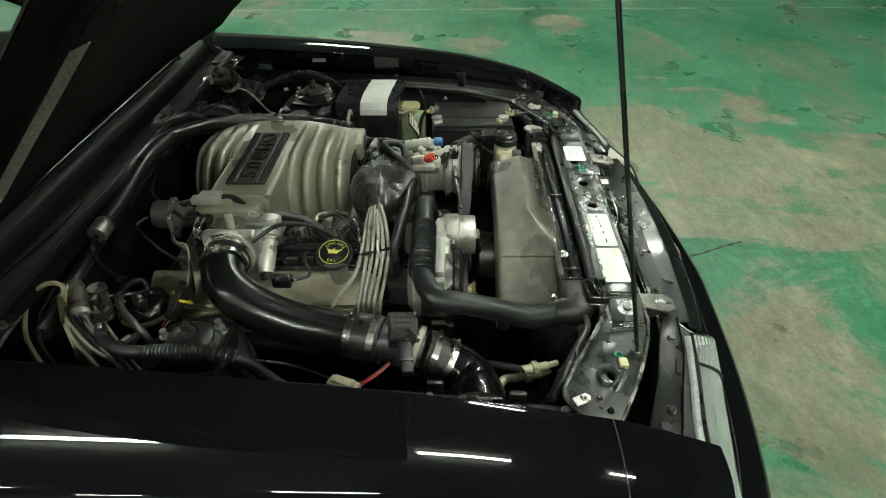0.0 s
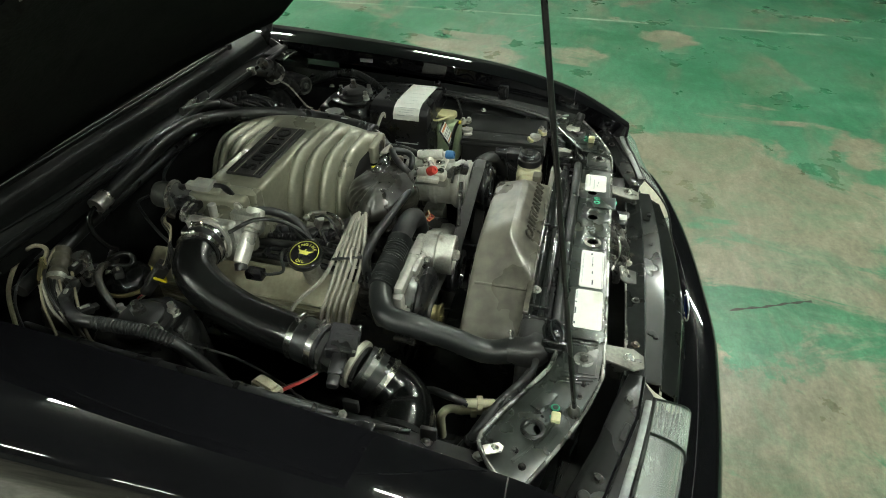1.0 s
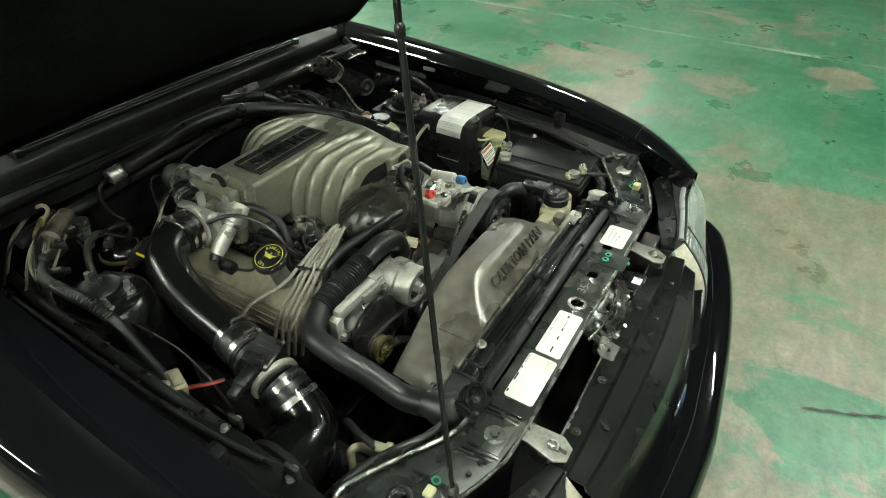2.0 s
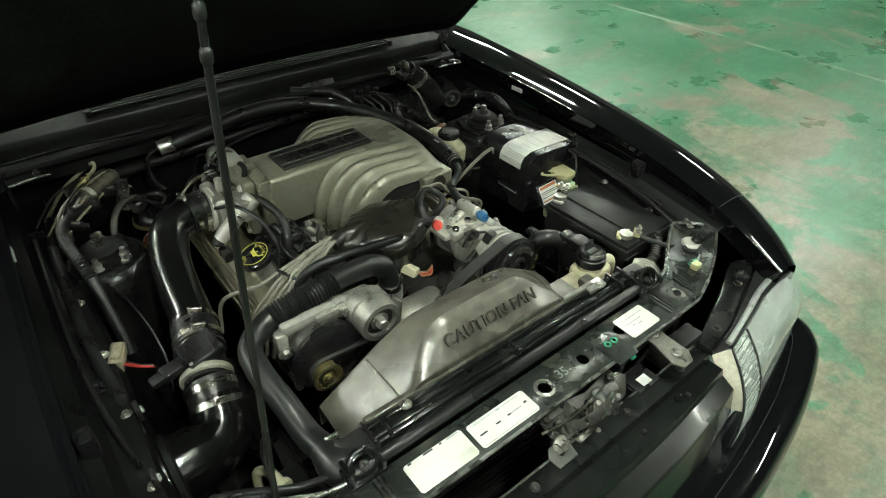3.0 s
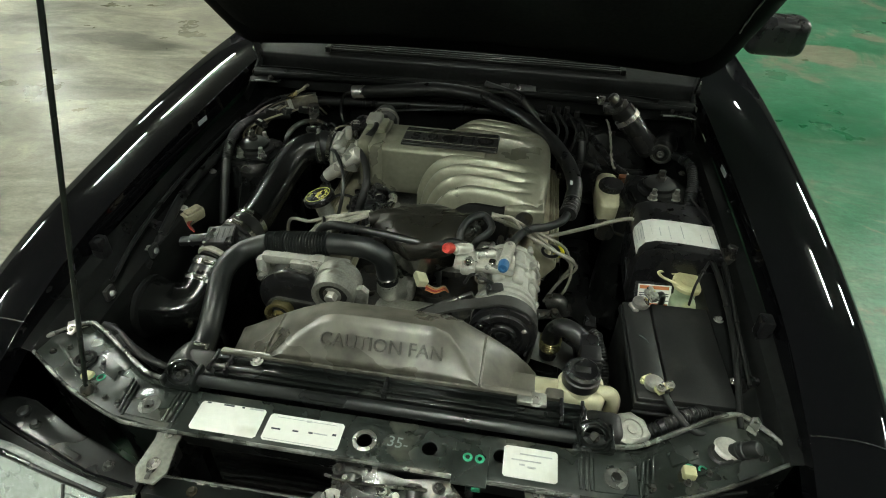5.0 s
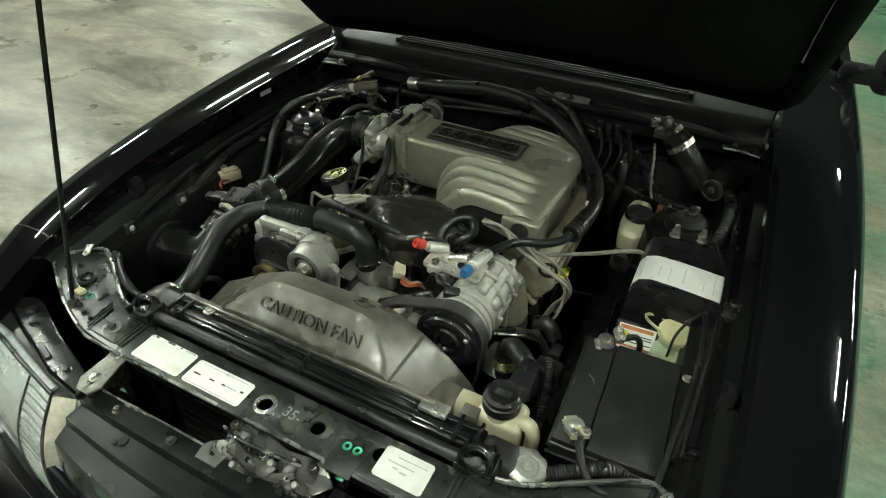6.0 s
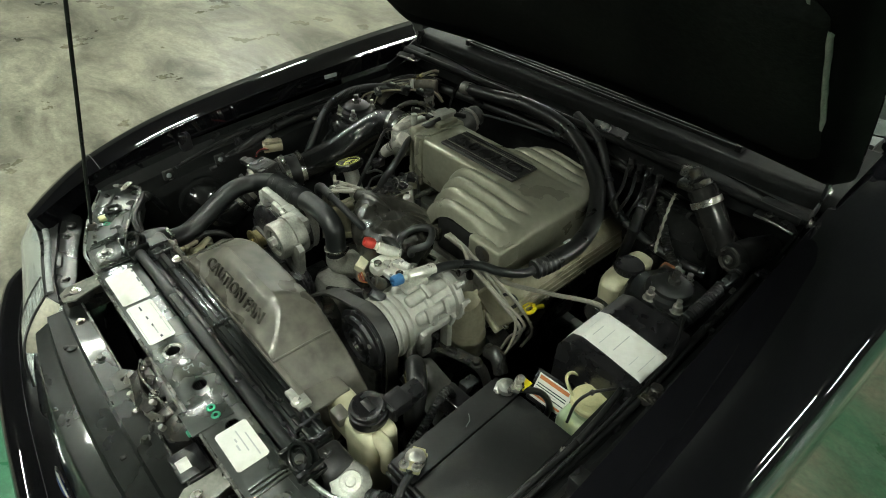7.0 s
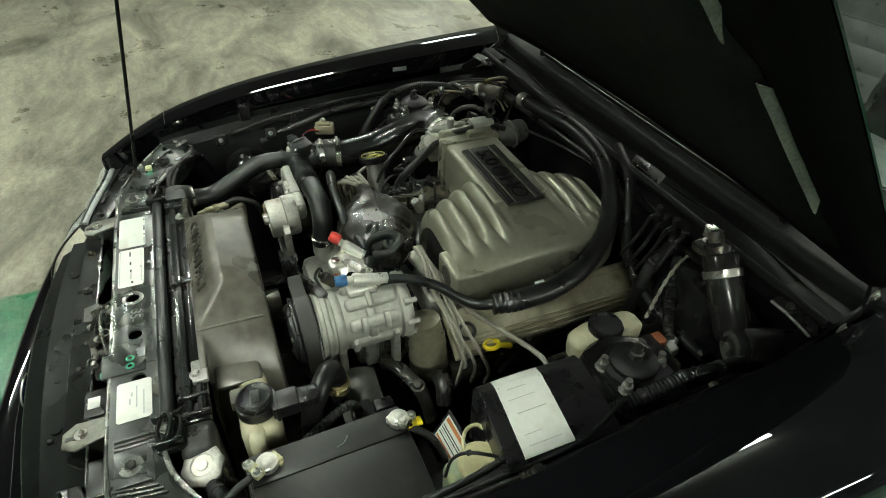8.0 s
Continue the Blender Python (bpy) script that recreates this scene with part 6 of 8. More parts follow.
OM = Matrix.Translation(OC + OU * 0.0176) @ OU.to_track_quat("Z", "Y").to_matrix().to_4x4()
OM = OM @ pose(0, 0, 0, 0, 0, -8)
part("yellow_ring", join(*[lathe(OM @ V(0, 0, 0), OM @ V(0, 0, 1), [(r0, 0), (r0, 0.0004), (r0 + 0.0014, 0.0004), (r0 + 0.0014, 0)], 36, False) for r0 in (0.0295,)]), YELLOW, ocap, "yellow printed ring")
letters = []
for k, ch in enumerate("ENGINE"):
    letters.append(lettering(ch, 0.0105, 0.0002, OM @ pose(0, 0, 0.0001, 0, 0, 55 - k * 22) @ pose(0, 0.0215, 0)))
for k, ch in enumerate("OIL"):
    letters.append(lettering(ch, 0.0105, 0.0002, OM @ pose(0, 0, 0.0001, 0, 0, -16 + k * 16) @ pose(0, -0.0225, 0)))
part("yellow_letters", join(*letters[:6]), YELLOW, ocap, "yellow printed word")
part("yellow_letters", join(*letters[6:]), YELLOW, ocap, "yellow printed word")
part("oil_can_symbol", join(plate([(-0.011, -0.005), (0.008, -0.005), (0.010, 0.001), (0.017, 0.005), (0.0165, 0.007), (0.008, 0.004), (-0.009, 0.004), (-0.016, 0.006), (-0.0165, 0.004), (-0.011, 0.0)], 0.0003, OM @ pose(0, 0.001, 0.0001), 0), plate([(-0.002, 0.004), (0.001, 0.004), (0.001, 0.009), (-0.002, 0.009)], 0.0003, OM @ pose(0, 0.001, 0.0001), 0)), YELLOW, ocap)

# ---- intake tube with its air meter ----
duct = thing("intake_tube", (-0.44, 0.6, 0.74), "glossy black intake tube with steel clamps", "intake tube")
ductline = [(-0.318, 0.788, 0.886), (-0.352, 0.787, 0.888), (-0.398, 0.765, 0.876), (-0.425, 0.71, 0.846), (-0.436, 0.64, 0.818), (-0.443, 0.56, 0.802), (-0.452, 0.51, 0.80)]
part("upper_pipe", tube(ductline, 0.0415, 28, 8), GLOSSPIPE, duct)
part("upper_coupler", tube([(-0.312, 0.789, 0.884), (-0.335, 0.788, 0.888), (-0.352, 0.786, 0.889)], 0.0445, 28, 4), RUBBER, duct)
clamp(duct, (-0.318, 0.789, 0.885), (-0.36, 0.787, 0.889), 0.0452)
clamp(duct, (-0.345, 0.787, 0.888), (-0.38, 0.78, 0.885), 0.0452)
part("lower_coupler", tube([(-0.447, 0.532, 0.801), (-0.454, 0.50, 0.80), (-0.460, 0.468, 0.798)], 0.0445, 28, 4), RUBBER, duct)
clamp(duct, (-0.448, 0.524, 0.801), (-0.459, 0.47, 0.799), 0.0455, 0.014)
clamp(duct, (-0.457, 0.482, 0.80), (-0.461, 0.46, 0.798), 0.0455, 0.014)
meter = thing("air_flow_meter", (-0.466, 0.43, 0.75), "black air flow meter box on a pale flanged body", "air meter")
part("meter_body", join(rod(V(-0.459, 0.472, 0.80), V(-0.476, 0.388, 0.782), 0.041, 28, 0.002), lathe(V(-0.461, 0.463, 0.799), V(-0.474, 0.39, 0.784), [(0.041, 0), (0.048, 0.001), (0.048, 0.007), (0.041, 0.008)], 28)), BARREL, meter)
part("cream_flange", lathe(V(-0.4715, 0.408, 0.787), V(-0.476, 0.388, 0.782), [(0.041, 0), (0.047, 0.001), (0.048, 0.003), (0.048, 0.01), (0.047, 0.012), (0.041, 0.013)], 32), FLANGE, meter, "cream plastic flange ring")
MM = pose(-0.464, 0.428, 0.818, 9, -5, 9)
part("meter_box", box(-0.033, 0.033, -0.028, 0.028, 0, 0.026, 0.003, 2, MM), PLASTIC, meter)
mlid = part("meter_lid", box(-0.031, 0.031, -0.026, 0.026, 0.026, 0.0285, 0.001, 1, MM), PLASTIC, meter)
for k in range(4):
    part("lid_rib", box(-0.022 + 0.013 * k, -0.016 + 0.013 * k, -0.017, 0.017, 0.0285, 0.0298, 0.0005, 1, MM), PLASTIC, mlid)
for q in (-0.029, 0.029):
    part("lid_screw", lathe(MM @ V(q, -0.024, 0.0285), MM @ V(q, -0.024, 1), [(0.0035, 0), (0.0035, 0.001), (0, 0.002)], 10), ZINC, mlid)
part("meter_socket", box(-0.075, -0.03, -0.013, 0.013, 0.002, 0.021, 0.003, 2, MM), PLASTIC, meter)
part("socket_boot", box(-0.098, -0.072, -0.011, 0.011, 0.003, 0.019, 0.005, 2, MM), RUBBER, meter)
plugt = thing("meter_plug", (-0.60, 0.52, 0.77), "grey wiring plug with red wires", "plug")
part("plug", join(box(-0.028, 0.028, -0.013, 0.013, 0, 0.03, 0.004, 2, pose(-0.592, 0.52, 0.80, 10, 0, 70)), box(-0.02, 0.02, -0.009, 0.009, 0.028, 0.036, 0.003, 2, pose(-0.592, 0.52, 0.80, 10, 0, 70))), TANWIRE, plugt)
for k in range(3):
    part("wire", tube([(-0.588 + 0.005 * k, 0.50, 0.812), (-0.578 + 0.004 * k, 0.478, 0.822), (-0.562, 0.458 + 0.003 * k, 0.826), (-0.542, 0.444, 0.826 + 0.002 * k)], 0.0018, 6), REDWIRE if k < 2 else RUBBER, plugt)
lower = thing("intake_elbow", (-0.52, 0.33, 0.69), "glossy black intake elbow running into the fender", "intake tube")
part("pipe", tube([(-0.476, 0.388, 0.782), (-0.479, 0.35, 0.762), (-0.488, 0.318, 0.74), (-0.515, 0.298, 0.728), (-0.558, 0.29, 0.728), (-0.64, 0.288, 0.728)], [0.0425, 0.046, 0.054, 0.06, 0.064, 0.066], 28, 8), GLOSSPIPE, lower)
part("coupler", tube([(-0.475, 0.391, 0.783), (-0.478, 0.362, 0.768), (-0.481, 0.34, 0.756)], 0.0455, 28, 4), RUBBER, lower)
clamp(lower, (-0.4765, 0.378, 0.776), (-0.481, 0.34, 0.756), 0.0465, 0.013)
clamp(lower, (-0.480, 0.350, 0.761), (-0.484, 0.33, 0.748), 0.0468, 0.013)
part("fender_ring", lathe(V(-0.575, 0.289, 0.728), V(-0.7, 0.289, 0.728), [(0.064, 0), (0.07, 0.004), (0.07, 0.014), (0.064, 0.018)], 28), COWLBLACK, lower)

# ---- cooling hose and belt drive ----
chose = thing("upper_radiator_hose", (-0.3, 0.3, 0.78), "thick black radiator hose with a corrugated stretch", "hose", "engine hoses")
part("front_run", tube([(-0.37, 0.105, 0.793), (-0.383, 0.172, 0.786), (-0.392, 0.24, 0.814), (-0.402, 0.306, 0.840), (-0.392, 0.364, 0.845), (-0.35, 0.392, 0.855), (-0.30, 0.397, 0.864)], [0.026, 0.0235, 0.0225, 0.0225, 0.0225, 0.0225, 0.0225], 20), HOSE, chose)
part("corrugation", tube([(-0.335, 0.396, 0.858), (-0.30, 0.397, 0.864), (-0.25, 0.396, 0.870), (-0.195, 0.398, 0.876)], 0.0246, 20, 8, ribs=(0.0068, 0.0027, 0, 1)), HOSE, chose, "corrugated hose stretch")
part("rear_run", tube([(-0.20, 0.398, 0.876), (-0.16, 0.401, 0.876), (-0.112, 0.401, 0.872), (-0.082, 0.398, 0.855), (-0.073, 0.394, 0.825), (-0.07, 0.39, 0.79)], [0.0235, 0.023, 0.0235, 0.0235, 0.023, 0.024], 20), HOSE, chose)
clamp(chose, (-0.373, 0.122, 0.791), (-0.383, 0.165, 0.786), 0.0262, 0.009)
clamp(chose, (-0.0715, 0.39, 0.812), (-0.07, 0.39, 0.79), 0.0245, 0.006)

tens = thing("belt_tensioner", (-0.16, 0.30, 0.78), "cast aluminium belt tensioner drum with a centre bolt", "tensioner")
part("drum", lathe(V(-0.162, 0.352, 0.829), V(-0.158, 0.2, 0.826), [(0, 0), (0.046, 0), (0.048, 0.004), (0.048, 0.028), (0.0445, 0.03), (0.0445, 0.062), (0.043, 0.066), (0.033, 0.067), (0.031, 0.058), (0.014, 0.057), (0, 0.057)], 36), CAST, tens)
part("drum_face", lathe(V(-0.162, 0.2952, 0.829), V(-0.162, 0.2, 0.829), [(0, 0), (0.031, 0), (0.031, 0.0015), (0.02, 0.003), (0.014, 0.003), (0, 0.003)], 32), DARKSTEEL, tens, "dark recessed drum face")
bolt(tens, V(-0.162, 0.2922, 0.829), 0.013, (0, -1, 0), 0.016)
part("arm", plate([(-0.0, 0.0), (0.05, 0.012), (0.062, 0.0), (0.055, -0.05), (0.05, -0.14), (0.025, -0.14), (0.02, -0.05)], 0.014, Matrix(((1, 0, 0, -0.155), (0, 0, -1, 0.325), (0, 1, 0, 0.825), (0, 0, 0, 1))), 0.002), CAST, tens)
part("rear_bracket", join(box(-0.235, -0.14, 0.345, 0.375, 0.82, 0.865, 0.01), box(-0.27, -0.2, 0.34, 0.38, 0.835, 0.86, 0.008)), CAST, tens)
tp = part("tension_pulley", lathe(V(-0.11, 0.325, 0.722), V(-0.11, 0.2, 0.722), [(0, 0), (0.04, 0), (0.04, 0.004), (0.036, 0.006), (0.0345, 0.009), (0.036, 0.012), (0.0345, 0.015), (0.036, 0.018), (0.0345, 0.021), (0.036, 0.024), (0.035, 0.028), (0.04, 0.03), (0.04, 0.034), (0.02, 0.03), (0, 0.03)], 32), PLASTIC, tens, "grooved black idler pulley")
alt = thing("alternator", (-0.27, 0.36, 0.68), "dark alternator with aluminium ends and a brassy pulley", "alternator")
part("body", lathe(V(-0.262, 0.41, 0.772), V(-0.262, 0.2, 0.772), [(0, 0), (0.06, 0), (0.074, 0.01), (0.076, 0.03), (0.076, 0.06), (0.07, 0.075), (0.045, 0.08), (0.02, 0.082), (0, 0.082)], 36), DARKSTEEL, alt)
part("rear_case", join(lathe(V(-0.262, 0.43, 0.775), V(-0.262, 0.2, 0.775), [(0, 0), (0.055, 0), (0.073, 0.012), (0.073, 0.03)], 32), box(-0.30, -0.215, 0.362, 0.39, 0.832, 0.852, 0.006), box(-0.325, -0.30, 0.36, 0.39, 0.80, 0.838, 0.006)), CAST, alt, "ribbed aluminium end case")
part("top_bracket", plate([(-0.325, 0.815), (-0.29, 0.862), (-0.20, 0.858), (-0.19, 0.835), (-0.28, 0.832), (-0.318, 0.80)], 0.012, Matrix(((1, 0, 0, 0), (0, 0, -1, 0.372), (0, 1, 0, 0), (0, 0, 0, 1))), 0.002), CHALKY, alt)
part("gold_label", box(-0.30, -0.235, 0.375, 0.395, 0.852, 0.855, 0.001), BRASS, alt)
bolt(alt, V(-0.205, 0.34, 0.842), 0.01, (0, -1, 0), 0.01)
part("fan_cover", lathe(V(-0.262, 0.334, 0.772), V(-0.262, 0.2, 0.772), [(0.02, 0), (0.072, 0), (0.077, 0.004), (0.077, 0.012), (0.068, 0.02), (0.045, 0.024), (0.03, 0.024)], 40), PLASTIC, alt, "black dished fan cover")
apul = part("pulley", lathe(V(-0.286, 0.316, 0.755), V(-0.286, 0.2, 0.755), [(0, 0), (0.029, 0), (0.03, 0.002), (0.026, 0.005), (0.026, 0.022), (0.03, 0.026), (0.031, 0.028), (0.031, 0.03), (0.028, 0.031), (0.024, 0.030), (0.02, 0.024), (0.018, 0.018), (0, 0.018)], 32), BRASS, alt, "yellow plated pulley")
part("hub", lathe(V(-0.286, 0.298, 0.755), V(-0.286, 0.2, 0.755), [(0, 0), (0.0185, 0), (0.017, 0.004), (0.013, 0.005), (0.012, 0.009), (0.0085, 0.01), (0, 0.01)], 24), DARKSTEEL, apul)
bolt(apul, V(-0.286, 0.289, 0.755), 0.0085, (0, -1, 0), 0.009, BRASS)
part("cast_arm", join(box(-0.335, -0.205, 0.35, 0.372, 0.838, 0.864, 0.008), box(-0.35, -0.325, 0.348, 0.372, 0.79, 0.85, 0.008), box(-0.225, -0.195, 0.346, 0.374, 0.82, 0.868, 0.008)), CHALKY, alt, "pale cast mounting arm")
for q in ((-0.212, 0.852), (-0.338, 0.806)):
    bolt(alt, V(q[0], 0.348, q[1]), 0.0095, (0, -1, 0), 0.010)
part("side_bolt", join(rod(V(-0.328, 0.38, 0.712), V(-0.328, 0.34, 0.712), 0.006), rod(V(-0.328, 0.345, 0.712), V(-0.328, 0.333, 0.712), 0.009, 6)), DARKSTEEL, alt)

comp = thing("air_compressor", (0.18, 0.4, 0.70), "cast aluminium air conditioning compressor with a black clutch", "compressor")
CX, CZ = 0.187, 0.799
part("body", lathe(V(CX, 0.505, CZ - 0.004), V(CX, 0.2, CZ), [(0, 0), (0.046, 0.0), (0.06, 0.006), (0.064, 0.012), (0.064, 0.026), (0.058, 0.03), (0.058, 0.078), (0.062, 0.082), (0.062, 0.094), (0.058, 0.098), (0.058, 0.14), (0.063, 0.144), (0.066, 0.15), (0.066, 0.158), (0.062, 0.16), (0.062, 0.165), (0.067, 0.168), (0.067, 0.176), (0.062, 0.178), (0.062, 0.184), (0.066, 0.187), (0.066, 0.193), (0.05, 0.196), (0, 0.196)], 44), CHALKY, comp, "chalky grey cast body with stacked rings")
for a in (-62, -20, 22, 64, 106, 148):
    part("body_bulge", box(-0.013, 0.013, 0.372, 0.474, 0.046, 0.0655, 0.009, 3, Matrix.Translation((CX, 0, CZ)) @ pose(0, 0, 0, 0, a, 0)), CHALKY, comp)
for a, y in ((64, 0.40), (64, 0.445), (22, 0.42), (106, 0.38), (106, 0.46)):
    part("body_lug", box(-0.017, 0.017, y - 0.006, y + 0.006, 0.058, 0.071, 0.004, 2, Matrix.Translation((CX, 0, CZ)) @ pose(0, 0, 0, 0, a, 0)), CHALKY, comp)
for a in (0, 43, 85, 127, -43):
    q = V(CX + 0.061 * math.sin(radians(a)), 0.498, CZ + 0.061 * math.cos(radians(a)))
    part("through_bolt", join(rod(q, q + V(0, 0.012, 0), 0.0055, 6), rod(q + V(0, -0.014, 0), q, 0.008, 12)), CHALKY, comp)
for y in (0.345, 0.455):
    part("mount_ear", box(CX + 0.03, CX + 0.055, y, y + 0.017, CZ - 0.115, CZ - 0.03, 0.006), CHALKY, comp)
part("front_brace", box(-0.005, 0.005, -0.014, 0.014, 0, 0.13, 0.002, 1, axis_matrix(V(0.125, 0.335, 0.835), V(0.005, 0.315, 0.775))), DARKSTEEL, comp, "flat dark steel brace")
part("manifold_block", join(box(0.072, 0.198, 0.384, 0.442, 0.856, 0.872, 0.006, 2), rod(V(0.184, 0.466, 0.874), V(0.178, 0.398, 0.887), 0.0125, 18), rod(V(0.10, 0.445, 0.872), V(0.072, 0.408, 0.893), 0.0115, 18), box(0.088, 0.118, 0.37, 0.40, 0.856, 0.878, 0.006, 2), rod(V(0.118, 0.412, 0.878), V(0.155, 0.426, 0.88), 0.0085, 14), rod(V(0.178, 0.40, 0.887), V(0.176, 0.386, 0.888), 0.0075, 12), rod(V(0.072, 0.408, 0.893), V(0.064, 0.402, 0.899), 0.008, 12)), ALLOY, comp, "bare alloy hose block")
for q in ((0.152, 0.438), (0.152, 0.402), (0.103, 0.384)):
    cb = V(q[0], q[1], 0.878 if q[0] < 0.11 else 0.872)
    sock = part("cap_screw", lathe(cb, cb + V(0, 0, 1), [(0.0, 0), (0.0085, 0), (0.0085, 0.006), (0.0065, 0.0075), (0.0042, 0.0072), (0.004, 0.004), (0, 0.004)], 18), STEEL, comp)
part("red_cap", lathe(V(0.064, 0.404, 0.898), V(0.047, 0.37, 0.921), [(0, 0), (0.0105, 0), (0.0115, 0.003), (0.0115, 0.015), (0.0095, 0.022), (0.004, 0.0225), (0.0035, 0.019), (0, 0.019)], 20), RED, comp, "red valve cap")
part("blue_cap", lathe(V(0.176, 0.388, 0.888), V(0.172, 0.33, 0.893), [(0, 0), (0.0105, 0), (0.0115, 0.003), (0.0115, 0.015), (0.0095, 0.022), (0.004, 0.0225), (0.0035, 0.019), (0, 0.019)], 20), BLUE, comp, "blue valve cap")
part("switch", join(rod(V(0.135, 0.372, 0.852), V(0.132, 0.352, 0.872), 0.012, 16), rod(V(0.132, 0.352, 0.872), V(0.131, 0.344, 0.88), 0.006, 12)), DARKSTEEL, comp, "dark pressure switch")
part("switch_plug", box(-0.016, 0.016, -0.010, 0.010, 0, 0.024, 0.004, 2, pose(0.16, 0.34, 0.848, 18, 10, 20)), PLASTIC, comp, "black wiring plug")
part("switch_lead", tube([(0.16, 0.34, 0.87), (0.14, 0.335, 0.885), (0.115, 0.35, 0.88), (0.10, 0.355, 0.85)], 0.0032, 8), RUBBER, comp)
part("clutch_pulley", lathe(V(CX, 0.318, CZ), V(CX, 0.2, CZ), [(0, 0), (0.064, 0), (0.067, 0.002), (0.064, 0.005), (0.0625, 0.0065), (0.064, 0.008), (0.0625, 0.0105), (0.064, 0.013), (0.0625, 0.0155), (0.064, 0.018), (0.0625, 0.0205), (0.064, 0.023), (0.0625, 0.0255), (0.064, 0.028), (0.064, 0.036), (0.067, 0.039), (0.067, 0.043), (0.056, 0.045), (0.054, 0.04), (0, 0.04)], 44), PLASTIC, comp, "grooved black pulley")
part("clutch_plate", lathe(V(CX, 0.280, CZ), V(CX, 0.2, CZ), [(0, 0), (0.057, 0), (0.057, 0.008), (0.054, 0.013), (0.044, 0.015), (0.040, 0.010), (0.030, 0.009), (0.027, 0.014), (0.022, 0.015), (0.019, 0.009), (0.013, 0.008), (0.011, 0.012), (0.006, 0.012), (0, 0.008)], 48), PLASTIC, comp, "black dished clutch plate")
for a in (30, 150, 270):
    part("rivet", rod(V(CX + 0.049 * math.cos(radians(a)), 0.27, CZ + 0.049 * math.sin(radians(a))), V(CX + 0.049 * math.cos(radians(a)), 0.263, CZ + 0.049 * math.sin(radians(a))), 0.005, 12), STEEL, comp)
part("lower_leg", join(box(0.15, 0.2, 0.39, 0.45, 0.66, 0.725, 0.01), box(0.2, 0.225, 0.40, 0.43, 0.68, 0.76, 0.008)), CAST, comp)

BELT = mat("worn_grey_belt", (0.03, 0.03, 0.028), 0.5, var=0.3, scale=40)
belt = thing("drive_belt", (0, 0.31, 0.6), "black ribbed drive belt running over the pulleys", "belt")


def belt_strip(pts, w=0.027):
    line = spline(pts, 10)
    bm = bmesh.new()
    rings = []
    for i, c in enumerate(line):
        d = (line[min(i + 1, len(line) - 1)] - line[max(i - 1, 0)]).normalized()
        n = V(-d.z, 0, d.x) * 0.0025
        rings.append([bm.verts.new(c + n + V(0, -w / 2, 0)), bm.verts.new(c + n + V(0, w / 2, 0)), bm.verts.new(c - n + V(0, w / 2, 0)), bm.verts.new(c - n + V(0, -w / 2, 0))])
    for p, q in zip(rings, rings[1:]):
        for j in range(4):
            bm.faces.new((p[j], p[(j + 1) % 4], q[(j + 1) % 4], q[j]))
    bm.faces.new(rings[0])
    bm.faces.new(rings[-1])
    return bm


def arc(cx, cz, r, a0, a1, y, n=7):
    return [(cx + r * math.cos(radians(a0 + (a1 - a0) * i / n)), y, cz + r * math.sin(radians(a0 + (a1 - a0) * i / n))) for i in range(n + 1)]


part("upper_loop", belt_strip(arc(-0.03, 0.68, 0.05, 240, 130, 0.316) + [(0.05, 0.302, 0.815)] + arc(CX, CZ, 0.068, 118, -12, 0.298, 9) + [(0.248, 0.30, 0.72), (0.235, 0.304, 0.66), (0.21, 0.31, 0.58)]), BELT, belt)
part("tensioner_run", belt_strip([(-0.03, 0.316, 0.63), (-0.1, 0.316, 0.668)] + arc(-0.10, 0.71, 0.037, 200, 80, 0.316, 4) + [(-0.18, 0.316, 0.775)] + arc(-0.286, 0.757, 0.029, 80, 270, 0.316, 6) + [(-0.2, 0.316, 0.69), (-0.1, 0.316, 0.6)]), BELT, belt)
wp = thing("water_pump", (-0.03, 0.33, 0.6), "dark water pump with its pulley", "water pump")
part("pulley", lathe(V(-0.03, 0.335, 0.68), V(-0.03, 0.2, 0.68), [(0, 0), (0.05, 0), (0.05, 0.04), (0.035, 0.042), (0.03, 0.02), (0, 0.02)], 32), DARKSTEEL, wp)
part("pump_body", box(-0.1, 0.05, 0.335, 0.40, 0.6, 0.75, 0.02), CAST, wp)


# ---- battery corner ----
battery = thing("battery", (0.515, 0.28, 0.62), "black sealed battery with dusty lid and clamped terminals", "battery")
BM = Matrix.Translation((0.516, 0.28, 0)) @ pose(0, 0, 0, 0, 0, 1.5)
part("case", box(-0.086, 0.086, -0.125, 0.125, 0.62, 0.79, 0.006, 2, BM), BATTERY, battery)
lid = part("lid", box(-0.089, 0.089, -0.128, 0.128, 0.787, 0.802, 0.004, 2, BM), BATTERY, battery, "dusty black battery lid with a long seam")
part("lid_step", box(-0.085, -0.031, -0.124, 0.124, 0.80, 0.8125, 0.003, 2, BM), BATTERY, lid)
part("lid_panel", box(-0.0285, 0.085, -0.124, 0.124, 0.80, 0.815, 0.003, 2, BM), BATTERY, lid)
part("scratch", tube([BM @ V(-0.062, 0.03, 0.8128), BM @ V(-0.052, 0.022, 0.8128), BM @ V(-0.047, 0.008, 0.8128)], 0.0008, 6, 4), CHALK, lid)
part("hold_down_notch", join(box(0.02, 0.026, -0.131, -0.126, 0.80, 0.812, 0.001, 1, BM), box(0.03, 0.036, -0.131, -0.126, 0.80, 0.812, 0.001, 1, BM), box(-0.09, 0.09, -0.132, -0.126, 0.775, 0.783, 0.002, 1, BM)), BATTERY, lid)
